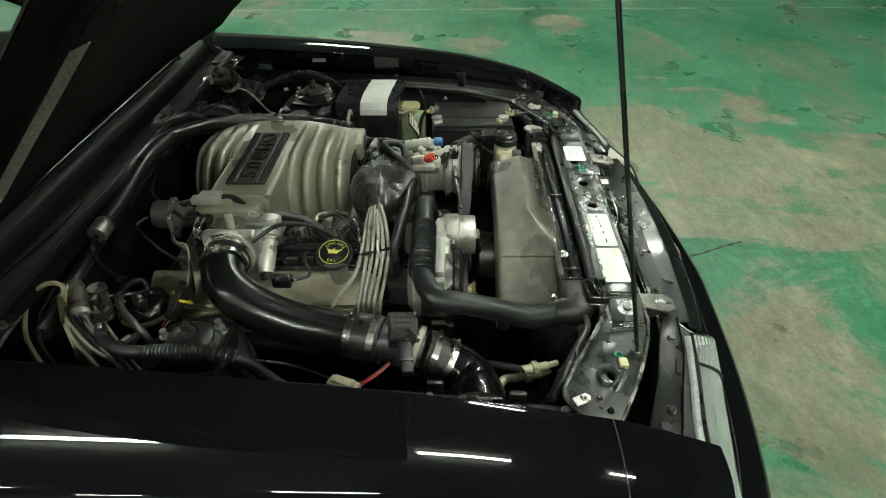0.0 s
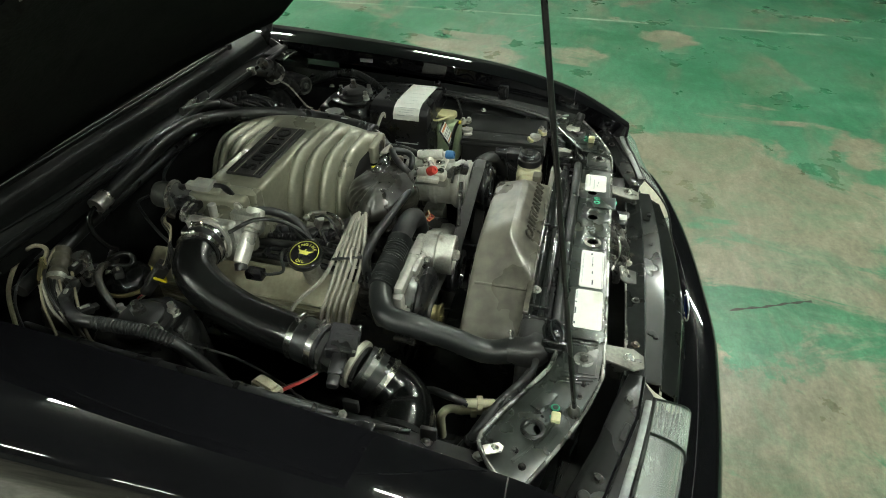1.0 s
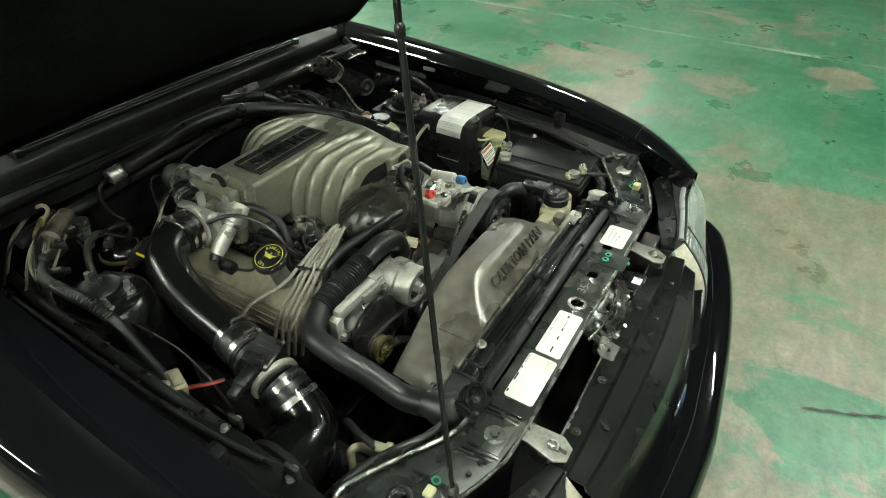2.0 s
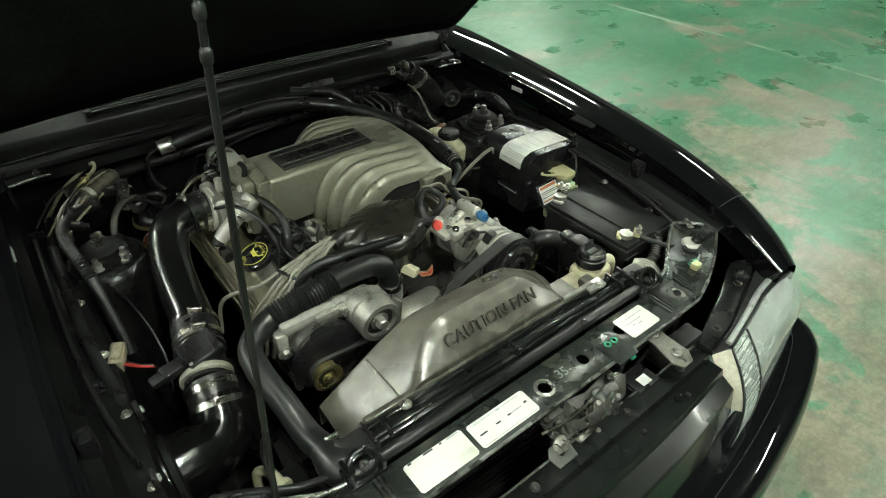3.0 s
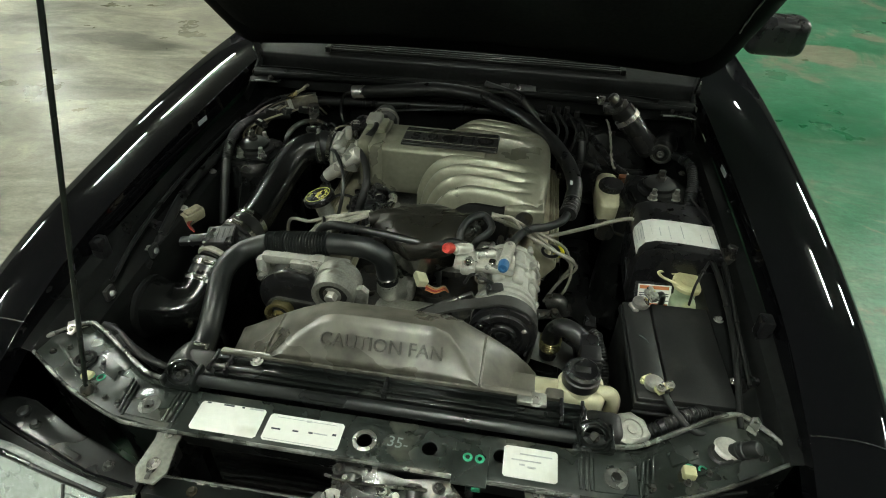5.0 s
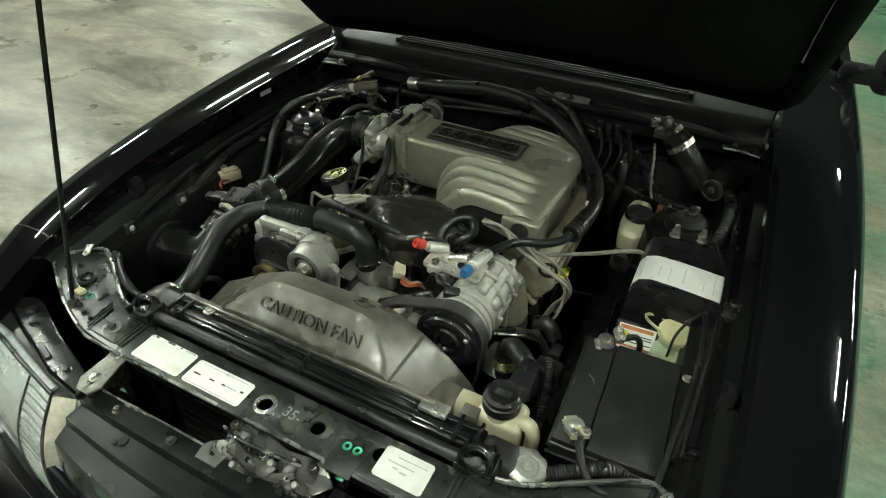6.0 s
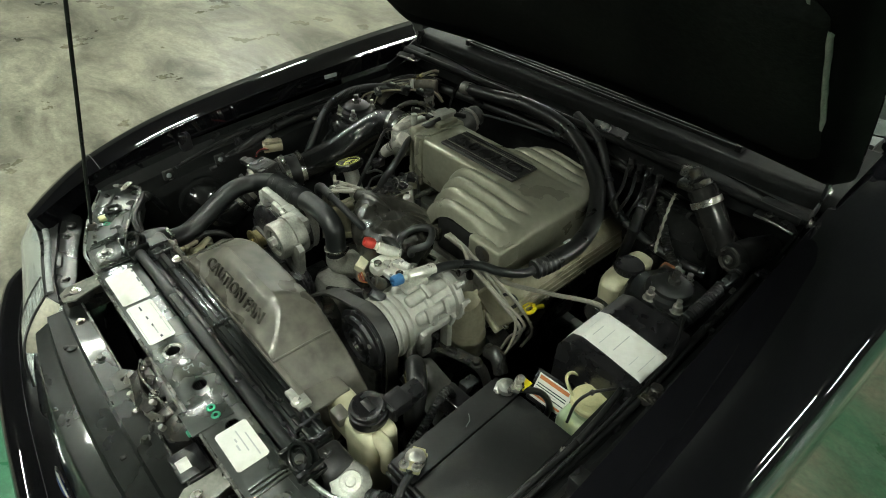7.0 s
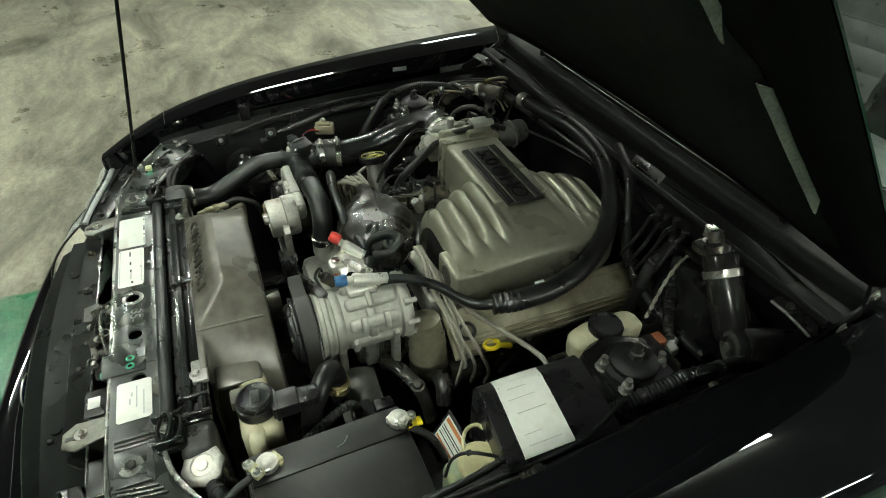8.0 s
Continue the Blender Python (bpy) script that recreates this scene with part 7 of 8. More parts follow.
for nm, c, metal, cable in (("terminal", V(0.462, 0.392, 0.813), ZINC, [(0.485, 0.402, 0.832), (0.51, 0.43, 0.82), (0.52, 0.45, 0.77), (0.50, 0.46, 0.68)]), ("terminal", V(0.463, 0.182, 0.813), ZINC, [(0.478, 0.158, 0.826), (0.49, 0.13, 0.822), (0.515, 0.10, 0.815), (0.56, 0.11, 0.79), (0.59, 0.14, 0.74)])):
    d = (Vector(cable[0]) - c).normalized()
    side = V(-d.y, d.x, 0)
    ter = part(nm, join(lathe(c, c + V(0, 0, 1), [(0.011, 0), (0.010, 0.016), (0.007, 0.018), (0, 0.018)], 20), lathe(c + V(0, 0, 0.004), c + V(0, 0, 1), [(0.0112, 0), (0.0165, 0.001), (0.0165, 0.011), (0.0112, 0.012)], 20)), metal, battery, "pale lead terminal clamp")
    part("terminal_clamp", join(box(-0.008, 0.008, -0.016, 0.016, -0.006, 0.006, 0.003, 2, Matrix.Translation(c + d * 0.024 + V(0, 0, 0.012)) @ V(1, 0, 0).rotation_difference(V(d.x, d.y, 0)).to_matrix().to_4x4()), rod(c - d * 0.016 + side * 0.017 + V(0, 0, 0.01), c - d * 0.016 - side * 0.017 + V(0, 0, 0.01), 0.0042, 8), box(-0.006, 0.006, -0.011, 0.011, -0.006, 0.007, 0.002, 2, Matrix.Translation(c - d * 0.018 + V(0, 0, 0.01)) @ V(1, 0, 0).rotation_difference(V(d.x, d.y, 0)).to_matrix().to_4x4())), metal if cable[1][1] > 0.3 else YELLOWISH, ter)
    for q in (-0.011, 0.011):
        bolt(ter, c + d * 0.026 + side * q + V(0, 0, 0.018), 0.0055)
    part("battery_cable", tube([c + d * 0.03 + V(0, 0, 0.014)] + cable, 0.0062, 10), RUBBER, battery, "thick black battery cable")
part("yellow_tag", box(0.476, 0.492, 0.40, 0.424, 0.832, 0.836, 0.001), YELLOWP, battery)
tray = thing("battery_tray", (0.515, 0.28, 0.58), "black steel battery tray", "tray")
part("tray", join(box(0.42, 0.612, 0.145, 0.415, 0.60, 0.618, 0.004), box(0.42, 0.612, 0.142, 0.148, 0.60, 0.70, 0.002), box(0.606, 0.612, 0.145, 0.415, 0.60, 0.72, 0.002)), BAY, tray)

# upright control box under its bent paper label
ctl = thing("control_box", (0.55, 0.59, 0.70), "black plastic box with a white paper label bent over its top", "control box")
CM = pose(0.0, 0.0, 0.0)


def ctl_profile(v):
    """Across the rounded top from the outer side to the inner side and down."""
    pts = [(0.632, 0.835), (0.636, 0.872), (0.628, 0.881), (0.55, 0.879), (0.50, 0.875), (0.478, 0.864), (0.468, 0.845), (0.466, 0.80), (0.468, 0.70)]
    f = v * 8
    k = min(int(f), 7)
    g = f - k
    return pts[k][0] + (pts[k + 1][0] - pts[k][0]) * g, pts[k][1] + (pts[k + 1][1] - pts[k][1]) * g


def ctl_at(y0, y1, lift=0.0):
    def at(u, v):
        x, z = ctl_profile(v)
        skew = (x - 0.55) * -0.13
        return V(x - lift * max(0, v - 0.55) * 2, y0 + (y1 - y0) * u + skew, z + lift * (1 if v < 0.75 else 0.3))
    return at


part("cover", grid(ctl_at(0.515, 0.70), 10, 40, 0.004), PLASTIC, ctl, smooth=50)
part("front_wall", plate([ctl_profile(k / 24) for k in range(25)] + [(0.632, 0.70)], 0.005, Matrix(((1, 0, 0, 0), (-0.13, 0, -1, 0.5875), (0, 1, 0, 0), (0, 0, 0, 1))), 0.001), PLASTIC, ctl)
lab = part("paper_label", grid(lambda u, v: ctl_at(0.538, 0.622, 0.0012)(u, 0.215 + 0.58 * v), 4, 40, 0.0006), PAPER, ctl, "white printed label bent over the edge", smooth=50)
for a, b, c0, c1 in ((0.05, 0.95, 0.055, 0.06), (0.05, 0.95, 0.935, 0.94), (0.05, 0.065, 0.06, 0.935), (0.935, 0.95, 0.06, 0.935), (0.12, 0.88, 0.62, 0.63), (0.15, 0.5, 0.3, 0.302), (0.2, 0.8, 0.36, 0.363), (0.12, 0.7, 0.42, 0.423), (0.2, 0.6, 0.47, 0.474), (0.16, 0.8, 0.27, 0.272), (0.2, 0.7, 0.66, 0.668), (0.25, 0.8, 0.70, 0.708), (0.2, 0.5, 0.74, 0.748), (0.55, 0.85, 0.75, 0.757), (0.3, 0.7, 0.53, 0.533)):
    part("print_bar", grid(lambda u, v: ctl_at(0.538, 0.622, 0.0022)(a + (b - a) * u, c0 + (c1 - c0) * v), 4, 2), PALEINK, lab)
part("side_bracket", join(box(0.632, 0.668, 0.515, 0.558, 0.85, 0.868, 0.005), rod(V(0.655, 0.536, 0.865), V(0.655, 0.536, 0.888), 0.011)), DARKSTEEL, ctl)

wash = thing("washer_tank", (0.575, 0.49, 0.68), "greenish fluid tank with a pale yellow cap and strap", "fluid tank")
part("tank", box(0.54, 0.628, 0.435, 0.515, 0.66, 0.792, 0.014, 3), GREENTANK, wash)
part("spout", lathe(V(0.575, 0.485, 0.785), V(0.575, 0.485, 1), [(0.03, 0), (0.026, 0.016), (0.024, 0.026)], 24), GREENTANK, wash)
wcap = part("cap", join(lathe(V(0.575, 0.485, 0.808), V(0.572, 0.478, 1), [(0.026, 0), (0.034, 0.002), (0.034, 0.010), (0.031, 0.013), (0, 0.014)], 28), box(0.55, 0.60, 0.495, 0.517, 0.808, 0.818, 0.003)), YELLOWISH, wash, "pale yellow hinged cap")
part("cap_strap", tube([(0.555, 0.468, 0.816), (0.535, 0.475, 0.822), (0.518, 0.49, 0.82), (0.515, 0.51, 0.816), (0.535, 0.518, 0.814), (0.555, 0.508, 0.814)], 0.0032, 8), YELLOWISH, wash)
part("cap_mark", lathe(V(0.573, 0.482, 0.8225), V(0.571, 0.475, 1), [(0.014, 0), (0.014, 0.0006), (0.0165, 0.0006), (0.0165, 0)], 24, False), YELLOWISH, wcap)
warn = thing("warning_sticker", (0.50, 0.48, 0.76), "tilted white warning sticker with orange bands on a dark shield", "sticker")
WM = Matrix.Translation((0.505, 0.468, 0.782)) @ pose(0, 0, 0, 58, 0, 4)
part("shield", box(-0.04, 0.045, -0.035, 0.03, -0.004, 0, 0.002, 1, WM), PLASTIC, warn)
part("paper", box(-0.033, 0.038, -0.026, 0.024, 0, 0.001, 0, 1, WM), PAPER, warn)
for y0, m, h in ((0.014, ORANGE, 0.0075), (0.004, INK, 0.002), (-0.001, INK, 0.002), (-0.006, PALEINK, 0.002), (-0.011, INK, 0.002), (-0.021, ORANGE, 0.004)):
    part("print_bar", box(-0.03, 0.033 if m is not PALEINK else 0.015, y0, y0 + h, 0.001, 0.0014, 0, 1, WM), m, warn)

ovf = thing("coolant_tank", (0.31, 0.18, 0.66), "cream plastic coolant tank with a black cap", "fluid tank")
part("tank", join(box(0.235, 0.345, 0.155, 0.205, 0.70, 0.782, 0.014, 3), box(0.30, 0.385, 0.148, 0.215, 0.62, 0.795, 0.016, 3), tube([(0.37, 0.175, 0.785), (0.392, 0.172, 0.79), (0.402, 0.172, 0.77), (0.402, 0.172, 0.73)], 0.013, 14)), CREAM, ovf)
part("neck", lathe(V(0.338, 0.183, 0.785), V(0.338, 0.183, 1), [(0.033, 0), (0.031, 0.012), (0.033, 0.014), (0.033, 0.02)], 28), CREAM, ovf)
oc = part("cap", lathe(V(0.338, 0.183, 0.80), V(0.338, 0.183, 1), [(0.03, 0), (0.034, 0.002), (0.034, 0.02), (0.031, 0.022), (0.031, 0.03), (0.026, 0.034), (0.022, 0.032), (0, 0.032)], 32), PLASTIC, ovf, "black round cap")
part("cap_mark", box(0.325, 0.352, 0.176, 0.19, 0.832, 0.8335, 0.0008), DUSTY, oc)
part("sensor_plug", join(box(0.335, 0.375, 0.205, 0.25, 0.80, 0.828, 0.004), box(0.338, 0.372, 0.245, 0.285, 0.803, 0.823, 0.003)), PLASTIC, ovf, "ribbed black plug")
part("sensor_ribs", box(0.333, 0.377, 0.21, 0.216, 0.798, 0.831, 0.001), PLASTIC, ovf)
part("side_clip", box(0.278, 0.31, 0.14, 0.165, 0.772, 0.795, 0.004), SHROUD, ovf)
elbowh = thing("elbow_hose", (0.35, 0.3, 0.7), "black rubber elbow hose beside the coolant tank", "hose", "engine hoses")
part("hose", tube([(0.29, 0.33, 0.70), (0.29, 0.325, 0.77), (0.31, 0.31, 0.805), (0.345, 0.285, 0.80), (0.36, 0.265, 0.76), (0.362, 0.26, 0.66)], 0.019, 14), RUBBER, elbowh)
part("hose_spring", tube([(0.29 + 0.021 * math.cos(k * 0.7), 0.327 + 0.021 * math.sin(k * 0.7), 0.725 + 0.0006 * k) for k in range(50)], 0.0018, 6, 2), BRASS, elbowh)
plugs = thing("harness_plug", (0.38, 0.36, 0.70), "cluster of black wiring plugs beside the battery", "plug")
part("plug_body", join(box(0.345, 0.40, 0.335, 0.375, 0.69, 0.745, 0.006), box(0.36, 0.385, 0.375, 0.41, 0.72, 0.755, 0.004)), PLASTIC, plugs)
part("plug_lead", tube([(0.37, 0.35, 0.745), (0.375, 0.33, 0.78), (0.39, 0.28, 0.77), (0.40, 0.22, 0.73)], 0.008, 10, ribs=(0.006, 0.001, 0, 1)), RUBBER, plugs)
heat = thing("heat_shield", (0.31, 0.38, 0.66), "bent grey sheet heat shield", "heat shield")
part("sheet", grid(lambda u, v: V(0.24 + 0.11 * u, 0.325 + 0.085 * v, 0.69 - 0.03 * u + 0.02 * math.sin(3 * v) - 0.05 * max(0, u - 0.7)), 12, 8, 0.002), SHEET, heat)
brk = thing("engine_bracket", (0.29, 0.5, 0.64), "oily steel accessory bracket with a large bolt", "bracket")
part("arm", tube([(0.22, 0.44, 0.69), (0.27, 0.47, 0.68), (0.315, 0.49, 0.66), (0.34, 0.50, 0.60)], 0.016, 10, flat=0.6), DARKSTEEL, brk)
bolt(brk, V(0.305, 0.483, 0.677), 0.010, (0.2, -0.1, 1), 0.010, DARKSTEEL)
part("stub", tube([(0.29, 0.54, 0.66), (0.32, 0.535, 0.67), (0.34, 0.53, 0.64)], 0.018, 12), DARKSTEEL, brk)

# ---- brake cylinder, strut corner and firewall on the driver's side ----
mc = thing("brake_fluid_tank", (0.422, 0.82, 0.76), "cream brake fluid tank with a black screw cap", "fluid tank")


def mc_at(u, v):
    a = 2 * math.pi * u
    prof = ((0.0, 0.7), (0.08, 0.95), (0.45, 1.0), (0.75, 1.0), (0.9, 0.86), (1.0, 0.0))
    g = curve_at(prof, v)
    c, s_ = math.cos(a), math.sin(a)
    return V(0.422 + 0.031 * math.copysign(abs(c) ** 0.6, c) * g, 0.822 + 0.075 * math.copysign(abs(s_) ** 0.6, s_) * g, 0.772 + 0.062 * min(v, 0.9) / 0.9 + 0.004 * max(0, v - 0.9) * 10 + (0.006 * s_ * g))


part("tank", grid(mc_at, 40, 20), CREAM, mc, smooth=60)
mcc = part("cap", lathe(V(0.427, 0.815, 0.832), V(0.427, 0.815, 1), [(0.024, 0), (0.03, 0.003), (0.031, 0.005), (0.031, 0.018), (0.029, 0.021), (0, 0.0215)], 36), PLASTIC, mc, "black ribbed screw cap")
part("cap_ribs", join(*[box(0.0305, 0.0325, -0.0012, 0.0012, 0.006, 0.017, 0, 1, Matrix.Translation((0.427, 0.815, 0.832)) @ pose(0, 0, 0, 0, 0, 12 * k)) for k in range(30)]), PLASTIC, mcc)
part("cylinder", join(rod(V(0.42, 0.72, 0.755), V(0.42, 0.97, 0.765), 0.024, 20), rod(V(0.42, 0.74, 0.745), V(0.42, 0.74, 0.775), 0.014), rod(V(0.42, 0.88, 0.745), V(0.42, 0.88, 0.775), 0.014)), DARKSTEEL, mc)
part("booster", lathe(V(0.42, 0.965, 0.77), V(0.42, 1.2, 0.79), [(0, 0), (0.045, 0.004), (0.08, 0.02), (0.125, 0.045), (0.13, 0.06), (0.12, 0.11), (0, 0.12)], 40), BAY, mc, "black round brake booster")
fuse = thing("strut_plug", (0.475, 0.91, 0.79), "orange and tan wiring plugs by the strut tower", "plug")
part("orange_plug", join(box(0.458, 0.486, 0.898, 0.92, 0.806, 0.824, 0.004), box(0.464, 0.48, 0.884, 0.90, 0.808, 0.82, 0.003)), RUST, fuse)
part("tan_plug", join(box(0.498, 0.53, 0.892, 0.91, 0.80, 0.815, 0.003), rod(V(0.51, 0.90, 0.812), V(0.54, 0.90, 0.815), 0.008)), TANWIRE, fuse)
part("relay_block", box(0.47, 0.55, 0.84, 0.885, 0.80, 0.845, 0.006), RUBBER, fuse)

can = thing("vacuum_canister", (0.49, 1.02, 0.84), "dark grey metal canister with a bright band", "canister")
ca, cb = V(0.440, 1.026, 0.968), V(0.548, 1.008, 0.852)
part("body", lathe(ca, cb, [(0, 0), (0.031, 0.002), (0.0325, 0.006), (0.0325, 0.15), (0.029, 0.157), (0, 0.157)], 32), BARREL, can)
part("band", lathe(ca + (cb - ca) * 0.18, cb, [(0.0325, 0), (0.0345, 0.001), (0.0345, 0.014), (0.0325, 0.015)], 32), ZINC, can, "bright clamp band")
part("head", join(lathe(ca, ca * 2 - cb, [(0.026, 0), (0.026, 0.012), (0.016, 0.02), (0.014, 0.04), (0.008, 0.045), (0, 0.045)], 20), box(0.395, 0.44, 1.0, 1.045, 0.955, 0.975, 0.005)), DARKSTEEL, can)
part("top_nut", rod(V(0.388, 1.05, 0.965), V(0.386, 1.052, 0.985), 0.013, 12), ZINC, can)
horn2 = thing("cruise_servo", (0.59, 1.03, 0.82), "round black servo with a ribbed rubber body", "servo")
part("body", lathe(V(0.566, 0.972, 0.866), V(0.61, 1.1, 0.866), [(0, 0), (0.008, 0.0), (0.009, 0.003), (0.016, 0.004), (0.029, 0.004), (0.033, 0.01), (0.033, 0.022), (0.03, 0.025), (0.033, 0.03), (0.034, 0.07), (0.031, 0.09), (0.028, 0.125), (0, 0.13)], 32), DUSTY, horn2)
SF, SG = V(0.566, 0.972, 0.866), V(0.61, 1.1, 0.866)
# Paler grey than the black body, to make the ringed face look lit.
part("face_ring", lathe(SF, SF * 2 - SG, [(0.022, -0.004), (0.023, 0.001), (0.028, 0.001), (0.029, -0.004)], 32), SHEET, horn2, "raised ring in paler grey to look lit")
part("face_boss", lathe(SF, SF * 2 - SG, [(0.010, -0.002), (0.010, 0.004), (0.007, 0.006), (0.004, 0.003), (0, 0.003)], 20), SHEET, horn2, "centre boss in paler grey to look lit")
coax = thing("twisted_lead", (0.42, 0.93, 0.85), "grey twisted wire pair", "wire")
for ph in (0, math.pi):
    part("strand", tube([V(*p) + V(0.002 * math.cos(k * 1.9 + ph), 0.002 * math.sin(k * 1.9 + ph), 0) for k, p in enumerate([tuple(V(0.405, 0.991, 0.946).lerp(V(0.44, 0.895, 0.85), i / 16) + V(0, -0.012 * math.sin(math.pi * i / 16), 0.012 * math.sin(math.pi * i / 8))) for i in range(17)])], 0.002, 6, 4), WIRE, coax)
tee = thing("vacuum_tee", (0.5, 0.93, 0.80), "grey plastic hose tee", "fitting")
part("tee", join(rod(V(0.478, 0.945, 0.81), V(0.50, 0.91, 0.80), 0.009), box(0.485, 0.505, 0.915, 0.935, 0.795, 0.815, 0.004)), PALEINK, tee)

hoses = (("heater_hose", "black rubber heater hose along the firewall", 0.0115, [(0.06, 1.07, 0.985), (0.168, 1.03, 0.965), (0.235, 0.99, 0.90), (0.30, 0.965, 0.845), (0.40, 0.965, 0.81), (0.47, 0.97, 0.80), (0.53, 0.975, 0.80)], RUBBER),
         ("heater_hose", "black rubber heater hose along the firewall", 0.013, [(0.30, 1.08, 0.90), (0.335, 1.02, 0.905), (0.345, 0.975, 0.885), (0.35, 0.955, 0.83), (0.34, 0.95, 0.74)], RUBBER),
         ("vacuum_hose", "corrugated black vacuum conduit", 0.0095, [(0.36, 1.02, 0.90), (0.40, 0.985, 0.865), (0.445, 0.95, 0.83), (0.48, 0.93, 0.815)], RUBBER),
         ("brake_line", "thin steel brake line", 0.0038, [(0.44, 0.74, 0.75), (0.50, 0.70, 0.76), (0.56, 0.70, 0.74), (0.585, 0.72, 0.70)], DARKSTEEL),
         ("vacuum_hose", "thin black vacuum hose", 0.0055, [(-0.1, 1.06, 0.93), (0.05, 1.05, 0.955), (0.2, 1.06, 0.93), (0.3, 1.06, 0.90), (0.42, 1.05, 0.89)], RUBBER),
         ("firewall_loom", "taped black wiring loom on the firewall", 0.014, [(-0.55, 1.03, 0.90), (-0.3, 1.065, 0.90), (0.0, 1.075, 0.905), (0.25, 1.075, 0.90), (0.5, 1.07, 0.86), (0.62, 1.05, 0.83)], RUBBER),
         ("fender_loom", "black corrugated loom along the inner fender", 0.012, [(0.60, 0.99, 0.86), (0.61, 0.90, 0.892), (0.613, 0.82, 0.908), (0.606, 0.75, 0.885), (0.593, 0.70, 0.85), (0.585, 0.66, 0.79)], HOSE),
         ("fender_loom", "thin black lead along the inner fender", 0.007, [(0.63, 0.95, 0.872), (0.634, 0.8, 0.872), (0.636, 0.66, 0.862), (0.64, 0.5, 0.855), (0.632, 0.35, 0.84), (0.62, 0.2, 0.815)], RUBBER),
         ("battery_lead", "thin black lead beside the battery", 0.0042, [(0.62, 0.46, 0.80), (0.622, 0.38, 0.805), (0.618, 0.26, 0.79), (0.60, 0.155, 0.78), (0.58, 0.13, 0.72)], RUBBER),
         ("headlamp_loom", "corrugated black loom behind the radiator support", 0.0115, [(0.42, 0.115, 0.73), (0.435, 0.10, 0.775), (0.47, 0.105, 0.805), (0.52, 0.135, 0.81), (0.56, 0.16, 0.79), (0.60, 0.18, 0.74)], RUBBER),
         ("headlamp_loom", "taped black loom behind the radiator support", 0.0085, [(-0.40, 0.09, 0.74), (-0.43, 0.082, 0.80), (-0.49, 0.10, 0.822), (-0.55, 0.138, 0.815), (-0.585, 0.16, 0.79), (-0.60, 0.19, 0.72)], RUBBER),
         ("headlamp_loom", "taped black loom behind the radiator support", 0.0062, [(-0.385, 0.075, 0.80), (-0.45, 0.08, 0.825), (-0.52, 0.12, 0.828), (-0.575, 0.15, 0.81), (-0.59, 0.19, 0.74)], RUBBER),
         ("fender_loom", "black taped loom along the inner fender", 0.011, [(-0.60, 0.99, 0.865), (-0.615, 0.86, 0.87), (-0.62, 0.7, 0.862), (-0.622, 0.55, 0.85), (-0.612, 0.42, 0.82), (-0.605, 0.33, 0.80)], RUBBER),
         ("fender_loom", "thin black lead along the inner fender", 0.005, [(-0.64, 0.9, 0.88), (-0.645, 0.6, 0.87), (-0.64, 0.4, 0.85), (-0.62, 0.25, 0.83)], RUBBER))
for nm, lb, r, pts, m in hoses:
    h = thing(nm, pts[0], lb, "hose" if "hose" in nm or "line" in nm else "wiring", "hoses and looms in the bay")
    part("run", tube(pts, r, 12, 8, ribs=(0.006, 0.0011, 0, 1) if "corrugated" in lb else None), m, h)
    n = len(pts)
    if r > 0.007:
        for k in range(1, n - 1):
            a, b = Vector(pts[k]), Vector(pts[k + 1])
            u = (Vector(pts[k + 1]) - Vector(pts[k - 1])).normalized()
            part("clip", lathe(a - u * 0.005, a + u, [(r, 0), (r + 0.002, 0.001), (r + 0.002, 0.009), (r, 0.01)], 14), PLASTIC, h)

# big air conditioning hose sweeping round the manifold
ach = thing("air_conditioning_hose", (0.25, 0.9, 0.85), "thick black air conditioning hose sweeping round the manifold", "hose", "engine hoses")
part("sleeve", tube([(-0.295, 1.030, 0.948), (-0.19, 1.031, 0.96), (-0.074, 1.036, 0.972), (0.054, 1.03, 0.963), (0.163, 0.988, 0.938), (0.247, 0.925, 0.913), (0.305, 0.838, 0.888), (0.326, 0.758, 0.872), (0.323, 0.70, 0.864)], [0.017, 0.0185, 0.0195, 0.0195, 0.0195, 0.0195, 0.0195, 0.0195, 0.0195], 18), RUBBER, ach)
part("crimp", lathe(V(-0.327, 1.033, 0.943), V(-0.29, 1.032, 0.948), [(0.01, 0), (0.0185, 0.002), (0.0195, 0.006), (0.0178, 0.012), (0.0195, 0.018), (0.0178, 0.024), (0.0195, 0.03), (0.0188, 0.038), (0.017, 0.04)], 24), ZINC, ach, "bright crimped ferrule")
part("pipe", tube([(-0.325, 1.033, 0.943), (-0.35, 1.03, 0.935), (-0.362, 1.025, 0.905), (-0.358, 1.01, 0.87), (-0.345, 1.0, 0.85)], 0.0055, 12), GLOSSPIPE, ach)
part("crimp", tube([(0.324, 0.712, 0.866), (0.319, 0.672, 0.861), (0.310, 0.635, 0.859)], 0.0205, 18, 6, ribs=(0.012, 0.0012, 0.3, 1)), RUBBER, ach, "ribbed black ferrule")
part("metal_line", tube([(0.311, 0.64, 0.859), (0.297, 0.612, 0.853), (0.262, 0.585, 0.85), (0.232, 0.56, 0.86), (0.208, 0.52, 0.872), (0.19, 0.48, 0.874), (0.185, 0.45, 0.872)], 0.0098, 14), HOSE, ach)
part("print_bar", box(0.312, 0.318, 0.72, 0.74, 0.8895, 0.8905, 0), PALEINK, ach)
acl = thing("suction_line", (0.0, 0.45, 0.86), "black air conditioning line crossing in front of the distributor", "hose", "engine hoses")
